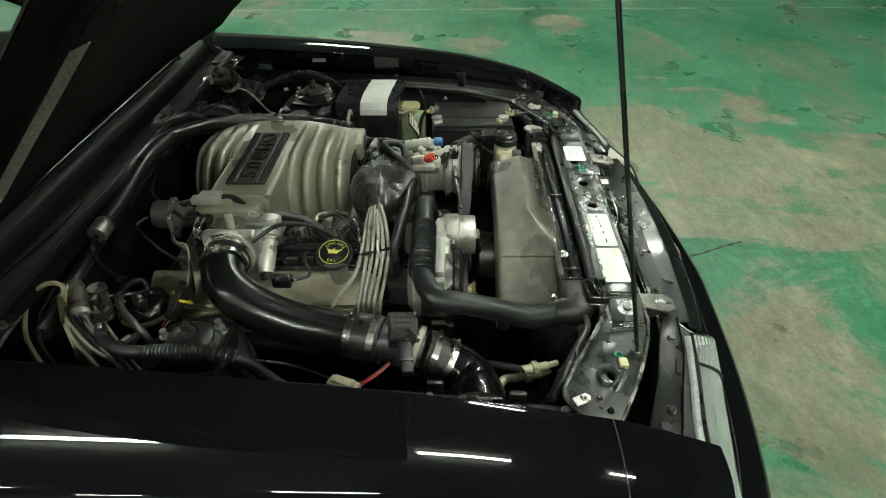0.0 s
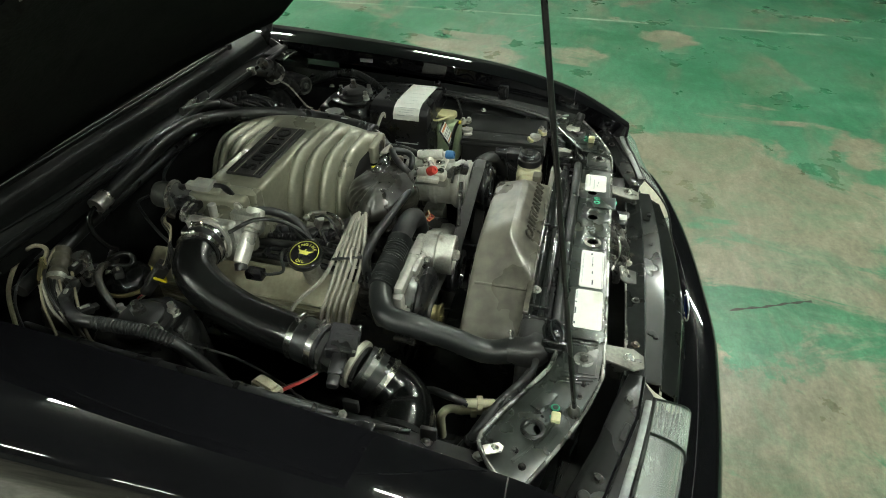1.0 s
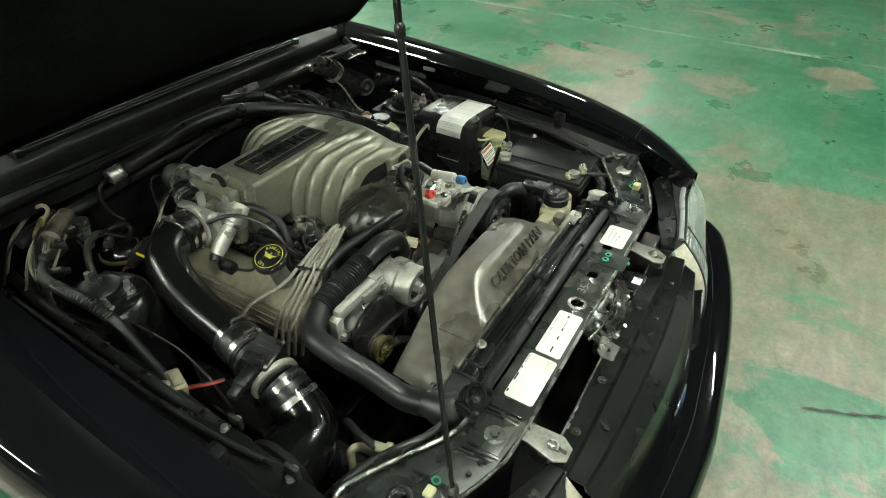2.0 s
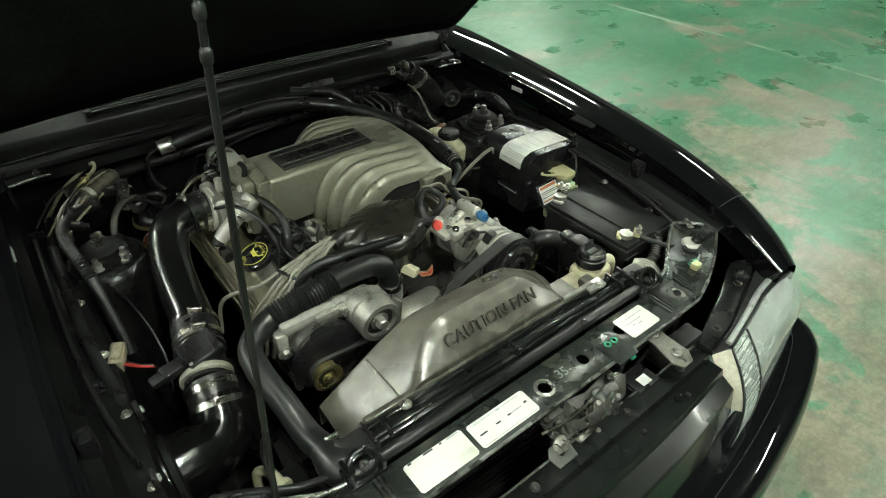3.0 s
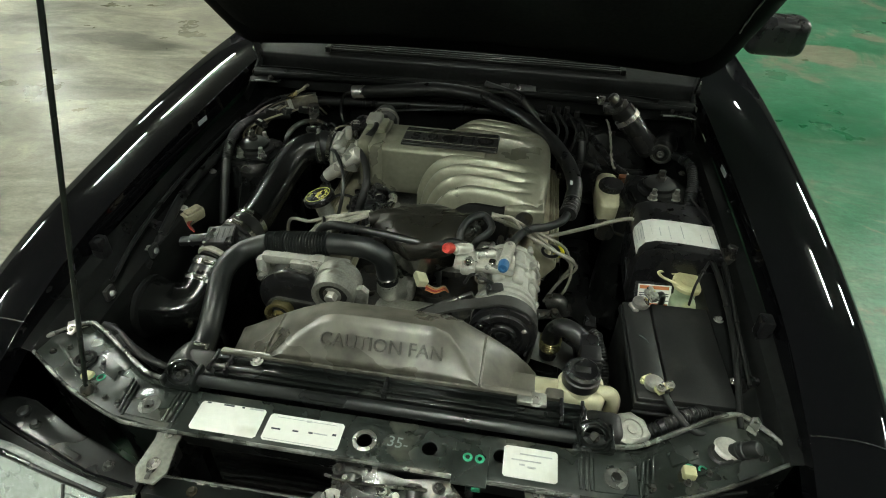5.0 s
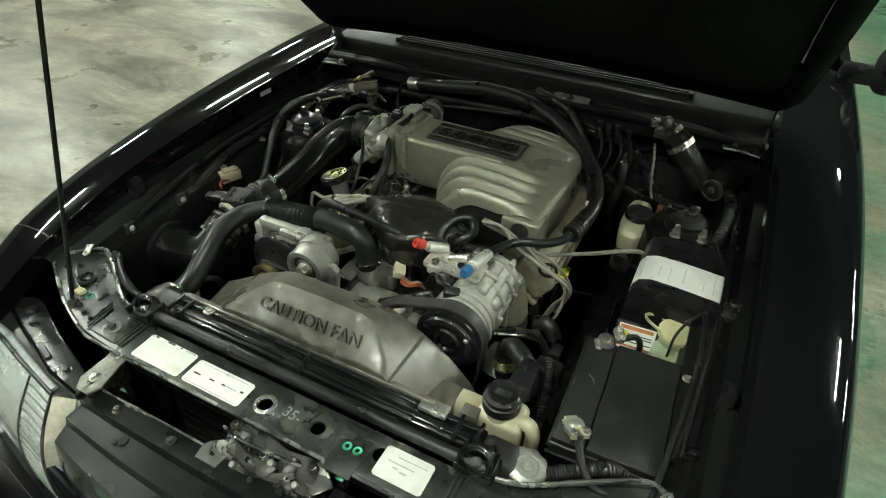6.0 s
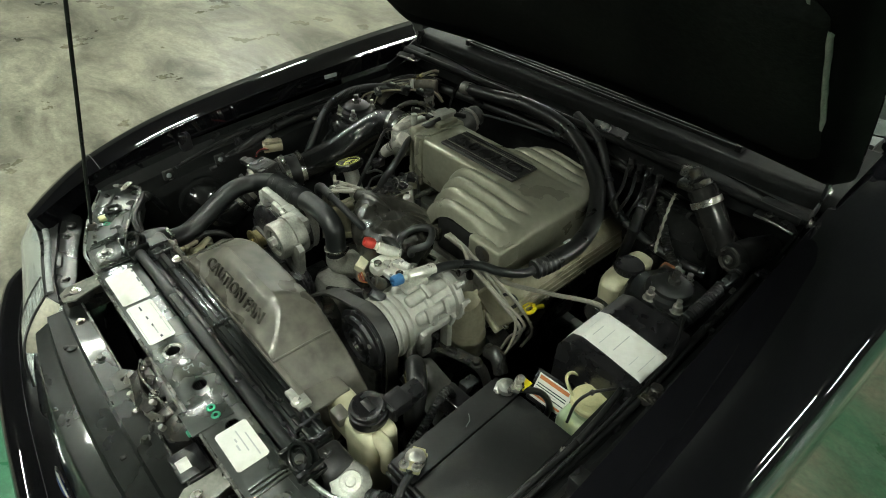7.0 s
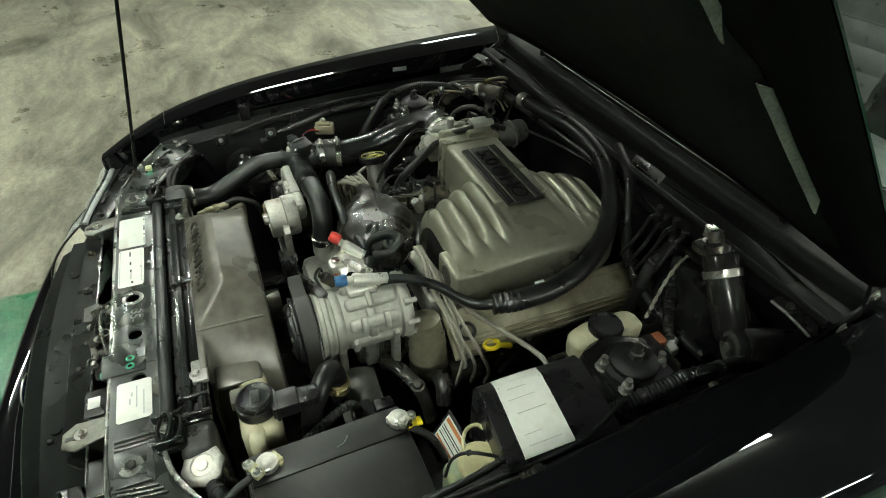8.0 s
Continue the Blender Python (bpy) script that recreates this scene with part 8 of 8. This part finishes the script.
part("line", tube([(0.10, 0.446, 0.874), (0.06, 0.452, 0.878), (0.01, 0.437, 0.876), (-0.06, 0.437, 0.884), (-0.14, 0.44, 0.892), (-0.21, 0.45, 0.885), (-0.24, 0.46, 0.86), (-0.25, 0.46, 0.80)], 0.0085, 12), HOSE, acl)
part("loop", tube([(0.105, 0.47, 0.86), (0.115, 0.465, 0.882), (0.132, 0.47, 0.895), (0.14, 0.49, 0.902), (0.12, 0.515, 0.912), (0.09, 0.50, 0.908), (0.075, 0.47, 0.89), (0.08, 0.45, 0.86)], 0.008, 12), HOSE, acl)
part("sleeve", tube([(-0.15, 0.44, 0.892), (-0.21, 0.45, 0.886), (-0.245, 0.46, 0.85), (-0.25, 0.46, 0.78)], 0.0102, 12), RUBBER, acl)
sensor = thing("sensor_plug", (0.0, 0.41, 0.76), "grey plug with orange wires at the front of the engine", "plug")
part("plug", box(-0.012, 0.012, -0.018, 0.018, -0.01, 0.01, 0.003, 2, Matrix.Translation((-0.002, 0.415, 0.795)) @ pose(0, 0, 0, 10, 20, 30)), CREAM, sensor)
for k in range(4):
    part("wire", tube([(0.012, 0.405 - 0.004 * k, 0.79 - 0.002 * k), (0.035, 0.40 - 0.005 * k, 0.785), (0.052, 0.405, 0.79 - 0.004 * k), (0.06, 0.42, 0.76)], 0.0016, 6), ORANGEWIRE if k % 2 else (REDWIRE if k else TANWIRE), sensor)
dip = thing("dipstick", (0.31, 0.65, 0.60), "yellow plastic dipstick handle", "dipstick")
part("loop", tube([(0.306 + 0.011 * math.sin(a / 8 * 2 * math.pi), 0.645 - 0.016 * math.cos(a / 8 * 2 * math.pi), 0.736) for a in range(9)], 0.0048, 8, 4), YELLOWP, dip)
part("grip", rod(V(0.305, 0.658, 0.73), V(0.312, 0.69, 0.72), 0.006), YELLOWP, dip)
part("tube", tube([(0.312, 0.69, 0.72), (0.305, 0.70, 0.68), (0.28, 0.69, 0.6)], 0.005, 8), DARKSTEEL, dip)
bundle = thing("wire_wrap", (0.29, 0.6, 0.76), "black ring clip round the ignition wires", "clip")
part("ring", tube([(0.283 + 0.02 * math.cos(a), 0.598 + 0.014 * math.sin(a), 0.772 + 0.006 * math.sin(a)) for a in [k / 8 * 2 * math.pi for k in range(9)]], 0.004, 8, 4), RUBBER, bundle)

# firewall fittings
fp = thing("firewall_plate", (0.153, 1.09, 0.95), "black plate with a slot on the firewall", "bracket")
part("plate", plate([(-0.05, -0.02), (0.05, -0.02), (0.05, 0.02), (0.03, 0.022), (-0.03, 0.022), (-0.05, 0.02)], 0.004, Matrix.Translation((0.155, 1.083, 0.965)) @ pose(0, 0, 0, 62), 0.001, ((-0.036, 0.0, 0.005), (0.036, 0.0, 0.005))), DUSTY, fp)
part("slot", box(0.128, 0.182, 1.074, 1.08, 0.955, 0.972, 0.003), BAY, fp)
part("yellow_tag", box(0.19, 0.205, 1.065, 1.07, 0.935, 0.941, 0.001), YELLOWP, fp)
for k, (x, z) in enumerate(((0.25, 0.925), (0.275, 0.92), (0.30, 0.925), (0.33, 0.915))):
    vc_ = thing("vacuum_fitting", (x, 1.07, z - 0.03), "small black vacuum fitting on the firewall", "fitting", "vacuum fittings")
    part("stem", join(rod(V(x, 1.06, z - 0.03), V(x, 1.055, z + 0.02), 0.008), rod(V(x, 1.055, z), V(x + 0.012, 1.02, z + 0.006), 0.005)), DUSTY, vc_)
    part("lead", tube([(x + 0.012, 1.02, z + 0.006), (x + 0.03, 0.98, z - 0.02), (x + 0.02, 0.96, z - 0.07)], 0.004, 8), RUBBER, vc_)

# ---- passenger side corner ----
bul = thing("line_valve", (-0.441, 0.99, 0.83), "plated valve with a dark cap in the line", "valve")
part("valve", lathe(V(-0.441, 0.995, 0.835), V(-0.436, 0.99, 0.95), [(0, 0), (0.013, 0), (0.015, 0.01), (0.015, 0.02), (0.019, 0.022), (0.019, 0.026), (0.015, 0.028), (0.015, 0.05), (0.0165, 0.052), (0.0165, 0.064), (0.012, 0.067), (0, 0.067)], 20), ZINC, bul)
part("cap", rod(V(-0.438, 0.992, 0.895), V(-0.437, 0.991, 0.908), 0.017, 18), DARKSTEEL, bul)
acc = thing("accumulator", (-0.40, 0.95, 0.72), "black air conditioning accumulator can with a domed top", "canister")
part("can", lathe(V(-0.395, 0.945, 0.68), V(-0.395, 0.945, 1), [(0.048, 0), (0.05, 0.01), (0.05, 0.135), (0.045, 0.152), (0.03, 0.162), (0, 0.166)], 32), GLOSSPIPE, acc)
part("can_seam", lathe(V(-0.395, 0.945, 0.81), V(-0.395, 0.945, 1), [(0.05, 0), (0.053, 0.001), (0.053, 0.008), (0.05, 0.009)], 32), BRASS, acc)
part("can_pipe", tube([(-0.405, 0.985, 0.838), (-0.385, 0.98, 0.832), (-0.366, 0.968, 0.823), (-0.360, 0.952, 0.808), (-0.366, 0.937, 0.785), (-0.372, 0.93, 0.73)], 0.0085, 12), ALLOY, acc)
loopp = thing("looped_hose", (-0.42, 0.98, 0.83), "shiny thin black hose looping in the rear corner", "hose", "engine hoses")
part("hose", tube([(-0.48, 1.04, 0.905), (-0.44, 1.0, 0.88), (-0.40, 0.968, 0.852), (-0.374, 0.95, 0.838), (-0.358, 0.955, 0.85), (-0.368, 0.972, 0.86), (-0.40, 0.99, 0.85), (-0.42, 1.01, 0.80)], 0.0072, 12), GLOSSPIPE, loopp)
gpipe = thing("return_pipe", (-0.5, 0.98, 0.86), "grimy grey ribbed pipe along the apron", "hose", "engine hoses")
part("pipe", tube([(-0.44, 1.03, 0.912), (-0.475, 1.005, 0.908), (-0.53, 0.975, 0.896), (-0.575, 0.945, 0.875), (-0.595, 0.91, 0.84)], 0.0165, 16, 8, ribs=(0.02, 0.0014, 0, 1)), GRIME, gpipe)
part("collar", lathe(V(-0.50, 0.992, 0.904), V(-0.53, 0.975, 0.896), [(0.0155, 0), (0.019, 0.002), (0.019, 0.012), (0.0155, 0.014)], 18), CAST, gpipe)
for k, (pts, m) in enumerate((([(-0.61, 1.0, 0.86), (-0.55, 1.06, 0.895), (-0.49, 1.08, 0.922), (-0.472, 1.05, 0.945), (-0.477, 1.016, 0.944), (-0.511, 1.011, 0.922), (-0.56, 0.975, 0.885), (-0.605, 0.94, 0.84)], TANWIRE), ([(-0.615, 0.90, 0.88), (-0.56, 0.97, 0.905), (-0.50, 1.012, 0.917), (-0.45, 1.03, 0.925)], TANWIRE), ([(-0.60, 0.87, 0.87), (-0.58, 0.93, 0.905), (-0.53, 0.99, 0.915), (-0.48, 1.03, 0.91)], WIRE), ([(-0.63, 0.95, 0.88), (-0.58, 1.01, 0.905), (-0.52, 1.045, 0.915), (-0.45, 1.055, 0.92)], RUBBER))):
    w = thing("corner_wire", pts[0], "pale tan wire looping over the apron", "wire", "wires in the corner")
    part("wire", tube(pts, 0.0042 if k == 0 else 0.0026, 8), m, w)
conn = thing("inline_connector", (-0.51, 1.02, 0.90), "amber inline wire connector", "plug")
part("sleeve", join(rod(V(-0.527, 1.0, 0.911), V(-0.497, 1.013, 0.932), 0.0078, 6), rod(V(-0.532, 0.997, 0.907), V(-0.49, 1.016, 0.937), 0.0058, 12)), BRASS, conn)
lm = thing("corner_loom", (-0.58, 0.8, 0.8), "corrugated black loom dropping along the strut tower", "wiring", "hoses and looms in the bay")
part("loom", tube([(-0.50, 0.96, 0.888), (-0.55, 0.93, 0.895), (-0.585, 0.875, 0.90), (-0.588, 0.80, 0.905), (-0.58, 0.735, 0.895), (-0.573, 0.69, 0.868), (-0.57, 0.65, 0.815), (-0.565, 0.60, 0.74)], 0.0115, 14, 8, ribs=(0.006, 0.0012, 0.35, 0.65)), RUBBER, lm)
br = thing("brace_rod", (-0.5, 0.65, 0.7), "thin black line slanting across the apron", "rod")
part("rod", tube([(-0.56, 0.745, 0.858), (-0.54, 0.69, 0.83), (-0.52, 0.62, 0.79), (-0.515, 0.55, 0.74), (-0.53, 0.48, 0.71)], 0.0026, 8), RUBBER, br)
pl = thing("harness_plug", (-0.395, 0.87, 0.82), "black plugs with tan wires and a yellow tie", "plug")
PLUG_TOP, PLUG_END = V(-0.355, 0.852, 0.872), V(-0.403, 0.902, 0.802)
for k, (dx, dy) in enumerate(((0.0, 0.0), (-0.019, -0.008))):
    pm = Matrix.Translation((PLUG_TOP + PLUG_END) / 2 + V(dx, dy, 0.004 * k)) @ (PLUG_TOP - PLUG_END).to_track_quat("Z", "Y").to_matrix().to_4x4()
    part("plug_body", join(box(-0.0085, 0.0085, -0.0105, 0.0105, -0.045, -0.004, 0.003, 2, pm), box(-0.0105, 0.0105, -0.0125, 0.0125, -0.006, 0.028, 0.003, 2, pm), box(-0.004, 0.004, 0.0115, 0.015, -0.02, 0.02, 0.001, 1, pm)), DUSTY, pl)
    for q in (-0.005, 0.0, 0.005):
        part("wire", tube([pm @ V(q, 0, 0.026), pm @ V(q * 1.4, 0.002, 0.045), PLUG_TOP + V(0.03 + q, 0.012, 0.035 + q), (-0.29 + q, 0.905, 0.905 - q), (-0.245, 0.925 + q, 0.905)], 0.0019, 6), TANWIRE if q > -0.004 + 0.006 * k else RUBBER, pl)
        part("wire", tube([pm @ V(q, 0, -0.044), pm @ V(q * 2, 0.006, -0.062), pm @ V(q * 2 - 0.01, -0.01, -0.09)], 0.0019, 6), TANWIRE if q else REDWIRE, pl)
part("yellow_tie", box(-0.026, 0.014, -0.0145, 0.0145, -0.002, 0.003, 0.001, 1, Matrix.Translation((PLUG_TOP + PLUG_END) / 2 + V(-0.006, -0.004, 0.002)) @ (PLUG_TOP - PLUG_END).to_track_quat("Z", "Y").to_matrix().to_4x4()), YELLOWP, pl)
fl = thing("fluid_fittings", (-0.43, 0.14, 0.64), "pale brass line fittings low beside the radiator", "fitting")
for z, y in ((0.705, 0.14), (0.68, 0.152)):
    part("fitting", join(rod(V(-0.452, y + 0.062, z), V(-0.438, y, z), 0.009, 12), rod(V(-0.446, y + 0.034, z), V(-0.443, y + 0.022, z), 0.0145, 8), rod(V(-0.438, y, z), V(-0.43, y - 0.02, z), 0.0065)), CREAM, fl)
part("line", tube([(-0.45, 0.20, 0.678), (-0.457, 0.225, 0.686), (-0.47, 0.238, 0.675), (-0.475, 0.235, 0.62)], 0.0085, 10), CREAM, fl)
part("line", tube([(-0.452, 0.19, 0.705), (-0.45, 0.23, 0.715), (-0.43, 0.28, 0.69), (-0.42, 0.285, 0.58)], 0.0075, 10), RUBBER, fl)
for s, y, z in ((-1, 0.305, 0.888), (1, 0.316, 0.886)):
    hb = thing("hood_stop", (s * 0.665, y, z - 0.03), "grey rubber hood stop on the fender edge", "hood stop", "hood stops")
    part("block", box(s * 0.668 - 0.012, s * 0.668 + 0.012, y - 0.016, y + 0.016, z - 0.045, z + 0.004, 0.005), PLASTIC, hb)
for s, y in ((-1, 0.44), (-1, 0.60), (-1, 0.95), (1, 0.22), (1, 0.45), (1, 0.75), (1, 0.98)):
    cl = thing("loom_clip", (s * 0.64, y, 0.84), "small grey clip on the apron", "clip", "clips along the aprons")
    z = curve_at(TOP, y) * 0.6 + 0.363 - 0.086
    part("clip", join(box(s * 0.64 - 0.011, s * 0.64 + 0.011, y - 0.007, y + 0.007, z, z + 0.018, 0.004), box(s * 0.628 - 0.006, s * 0.628 + 0.006, y - 0.014, y + 0.014, z, z + 0.006, 0.002)), PLASTIC, cl)

# loose leads, plugs and pipes crowding the passenger rear corner
rng = random.Random(11)
for k in range(11):
    x0, y0 = -0.605 + 0.03 * rng.random(), 0.84 + 0.10 * rng.random()
    z0 = 0.855 + 0.03 * rng.random()
    x1, y1, z1 = -0.44 - 0.05 * rng.random(), 1.0 + 0.06 * rng.random(), 0.885 + 0.045 * rng.random()
    bow = 0.02 + 0.03 * rng.random()
    sl = thing("strut_corner_lead", (x0, y0, z0), "thin dusty lead sagging in the rear corner of the bay", "wire", "wires in the corner")
    part("lead", tube([(x0, y0, z0 - 0.03), (x0 + 0.01, y0 + 0.02, z0 + bow * 0.4), ((x0 + x1) / 2 + 0.02 * rng.random() - 0.01, (y0 + y1) / 2 + 0.02 * rng.random(), (z0 + z1) / 2 + bow * 0.6), (x1, y1, z1), (x1 + 0.03, y1 + 0.02, z1 - 0.03)], 0.0016 + 0.0016 * rng.random(), 7), (RUBBER, WIRE, TANWIRE, RUBBER, WIRE)[k % 5], sl)
for x, y, z, a in ((-0.545, 0.93, 0.905, 30), (-0.505, 0.955, 0.90, 70), (-0.465, 0.985, 0.895, 15), (-0.56, 0.885, 0.892, -20), (-0.425, 0.93, 0.862, 50)):
    pc = thing("corner_plug", (x, y, z - 0.012), "grimy grey wiring plug in the rear corner", "plug", "plugs in the corner")
    part("shell", join(box(-0.016, 0.016, -0.009, 0.009, -0.008, 0.008, 0.003, 2, pose(x, y, z, 10, 12, a)), box(0.012, 0.026, -0.006, 0.006, -0.005, 0.005, 0.002, 2, pose(x, y, z, 10, 12, a))), DUSTY if a > 20 else RUBBER, pc)
    part("lock_tab", box(-0.006, 0.01, -0.003, 0.003, 0.008, 0.0115, 0.001, 1, pose(x, y, z, 10, 12, a)), CAST, pc)
hp = thing("heater_pipe", (-0.47, 0.96, 0.84), "dull alloy pipe bending over the rear corner", "pipe")
part("pipe", tube([(-0.40, 0.98, 0.855), (-0.43, 0.965, 0.872), (-0.465, 0.94, 0.872), (-0.49, 0.905, 0.85), (-0.50, 0.88, 0.80)], 0.0075, 12), DARKSTEEL, hp)
part("sleeve", tube([(-0.395, 0.985, 0.85), (-0.37, 1.0, 0.835), (-0.34, 1.02, 0.83)], 0.0125, 12), RUBBER, hp)
# square retainers pushed into the apron
for x, y, z in ((-0.610, 0.223, 0.822), (-0.594, 0.361, 0.828)):
    rt = thing("retainer", (x, y, z - 0.012), "white plastic push retainer in the apron", "retainer", "retainers in the apron")
    part("base", box(x - 0.004, x + 0.005, y - 0.014, y + 0.014, z - 0.014, z + 0.014, 0.003), DUSTY, rt)
    part("button", lathe(V(x + 0.004, y, z), V(x + 1, y, z), [(0.007, 0), (0.0065, 0.004), (0.004, 0.006), (0, 0.006)], 16), LAMPTOP, rt)
# leads clipped along the driver's side apron
for k, (pts, r) in enumerate((([(0.545, 0.66, 0.86), (0.585, 0.60, 0.872), (0.612, 0.50, 0.866), (0.62, 0.38, 0.852), (0.612, 0.25, 0.838), (0.60, 0.12, 0.81)], 0.0055), ([(0.60, 0.72, 0.885), (0.632, 0.62, 0.878), (0.634, 0.48, 0.866), (0.63, 0.34, 0.85), (0.626, 0.2, 0.832)], 0.0032), ([(0.605, 0.50, 0.866), (0.585, 0.46, 0.87), (0.572, 0.44, 0.845), (0.57, 0.43, 0.80)], 0.0028))):
    al = thing("apron_lead", pts[0], "thin shiny black lead clipped along the apron", "wire", "leads along the apron")
    part("lead", tube(pts, r, 10, 8), RUBBER, al)
    for q in pts[1:-1:2]:
        part("tie", lathe(V(*q) - V(0, 0.004, 0), V(*q) + V(0, 1, 0), [(r, 0), (r + 0.0015, 0.001), (r + 0.0015, 0.007), (r, 0.008)], 12), DUSTY, al)
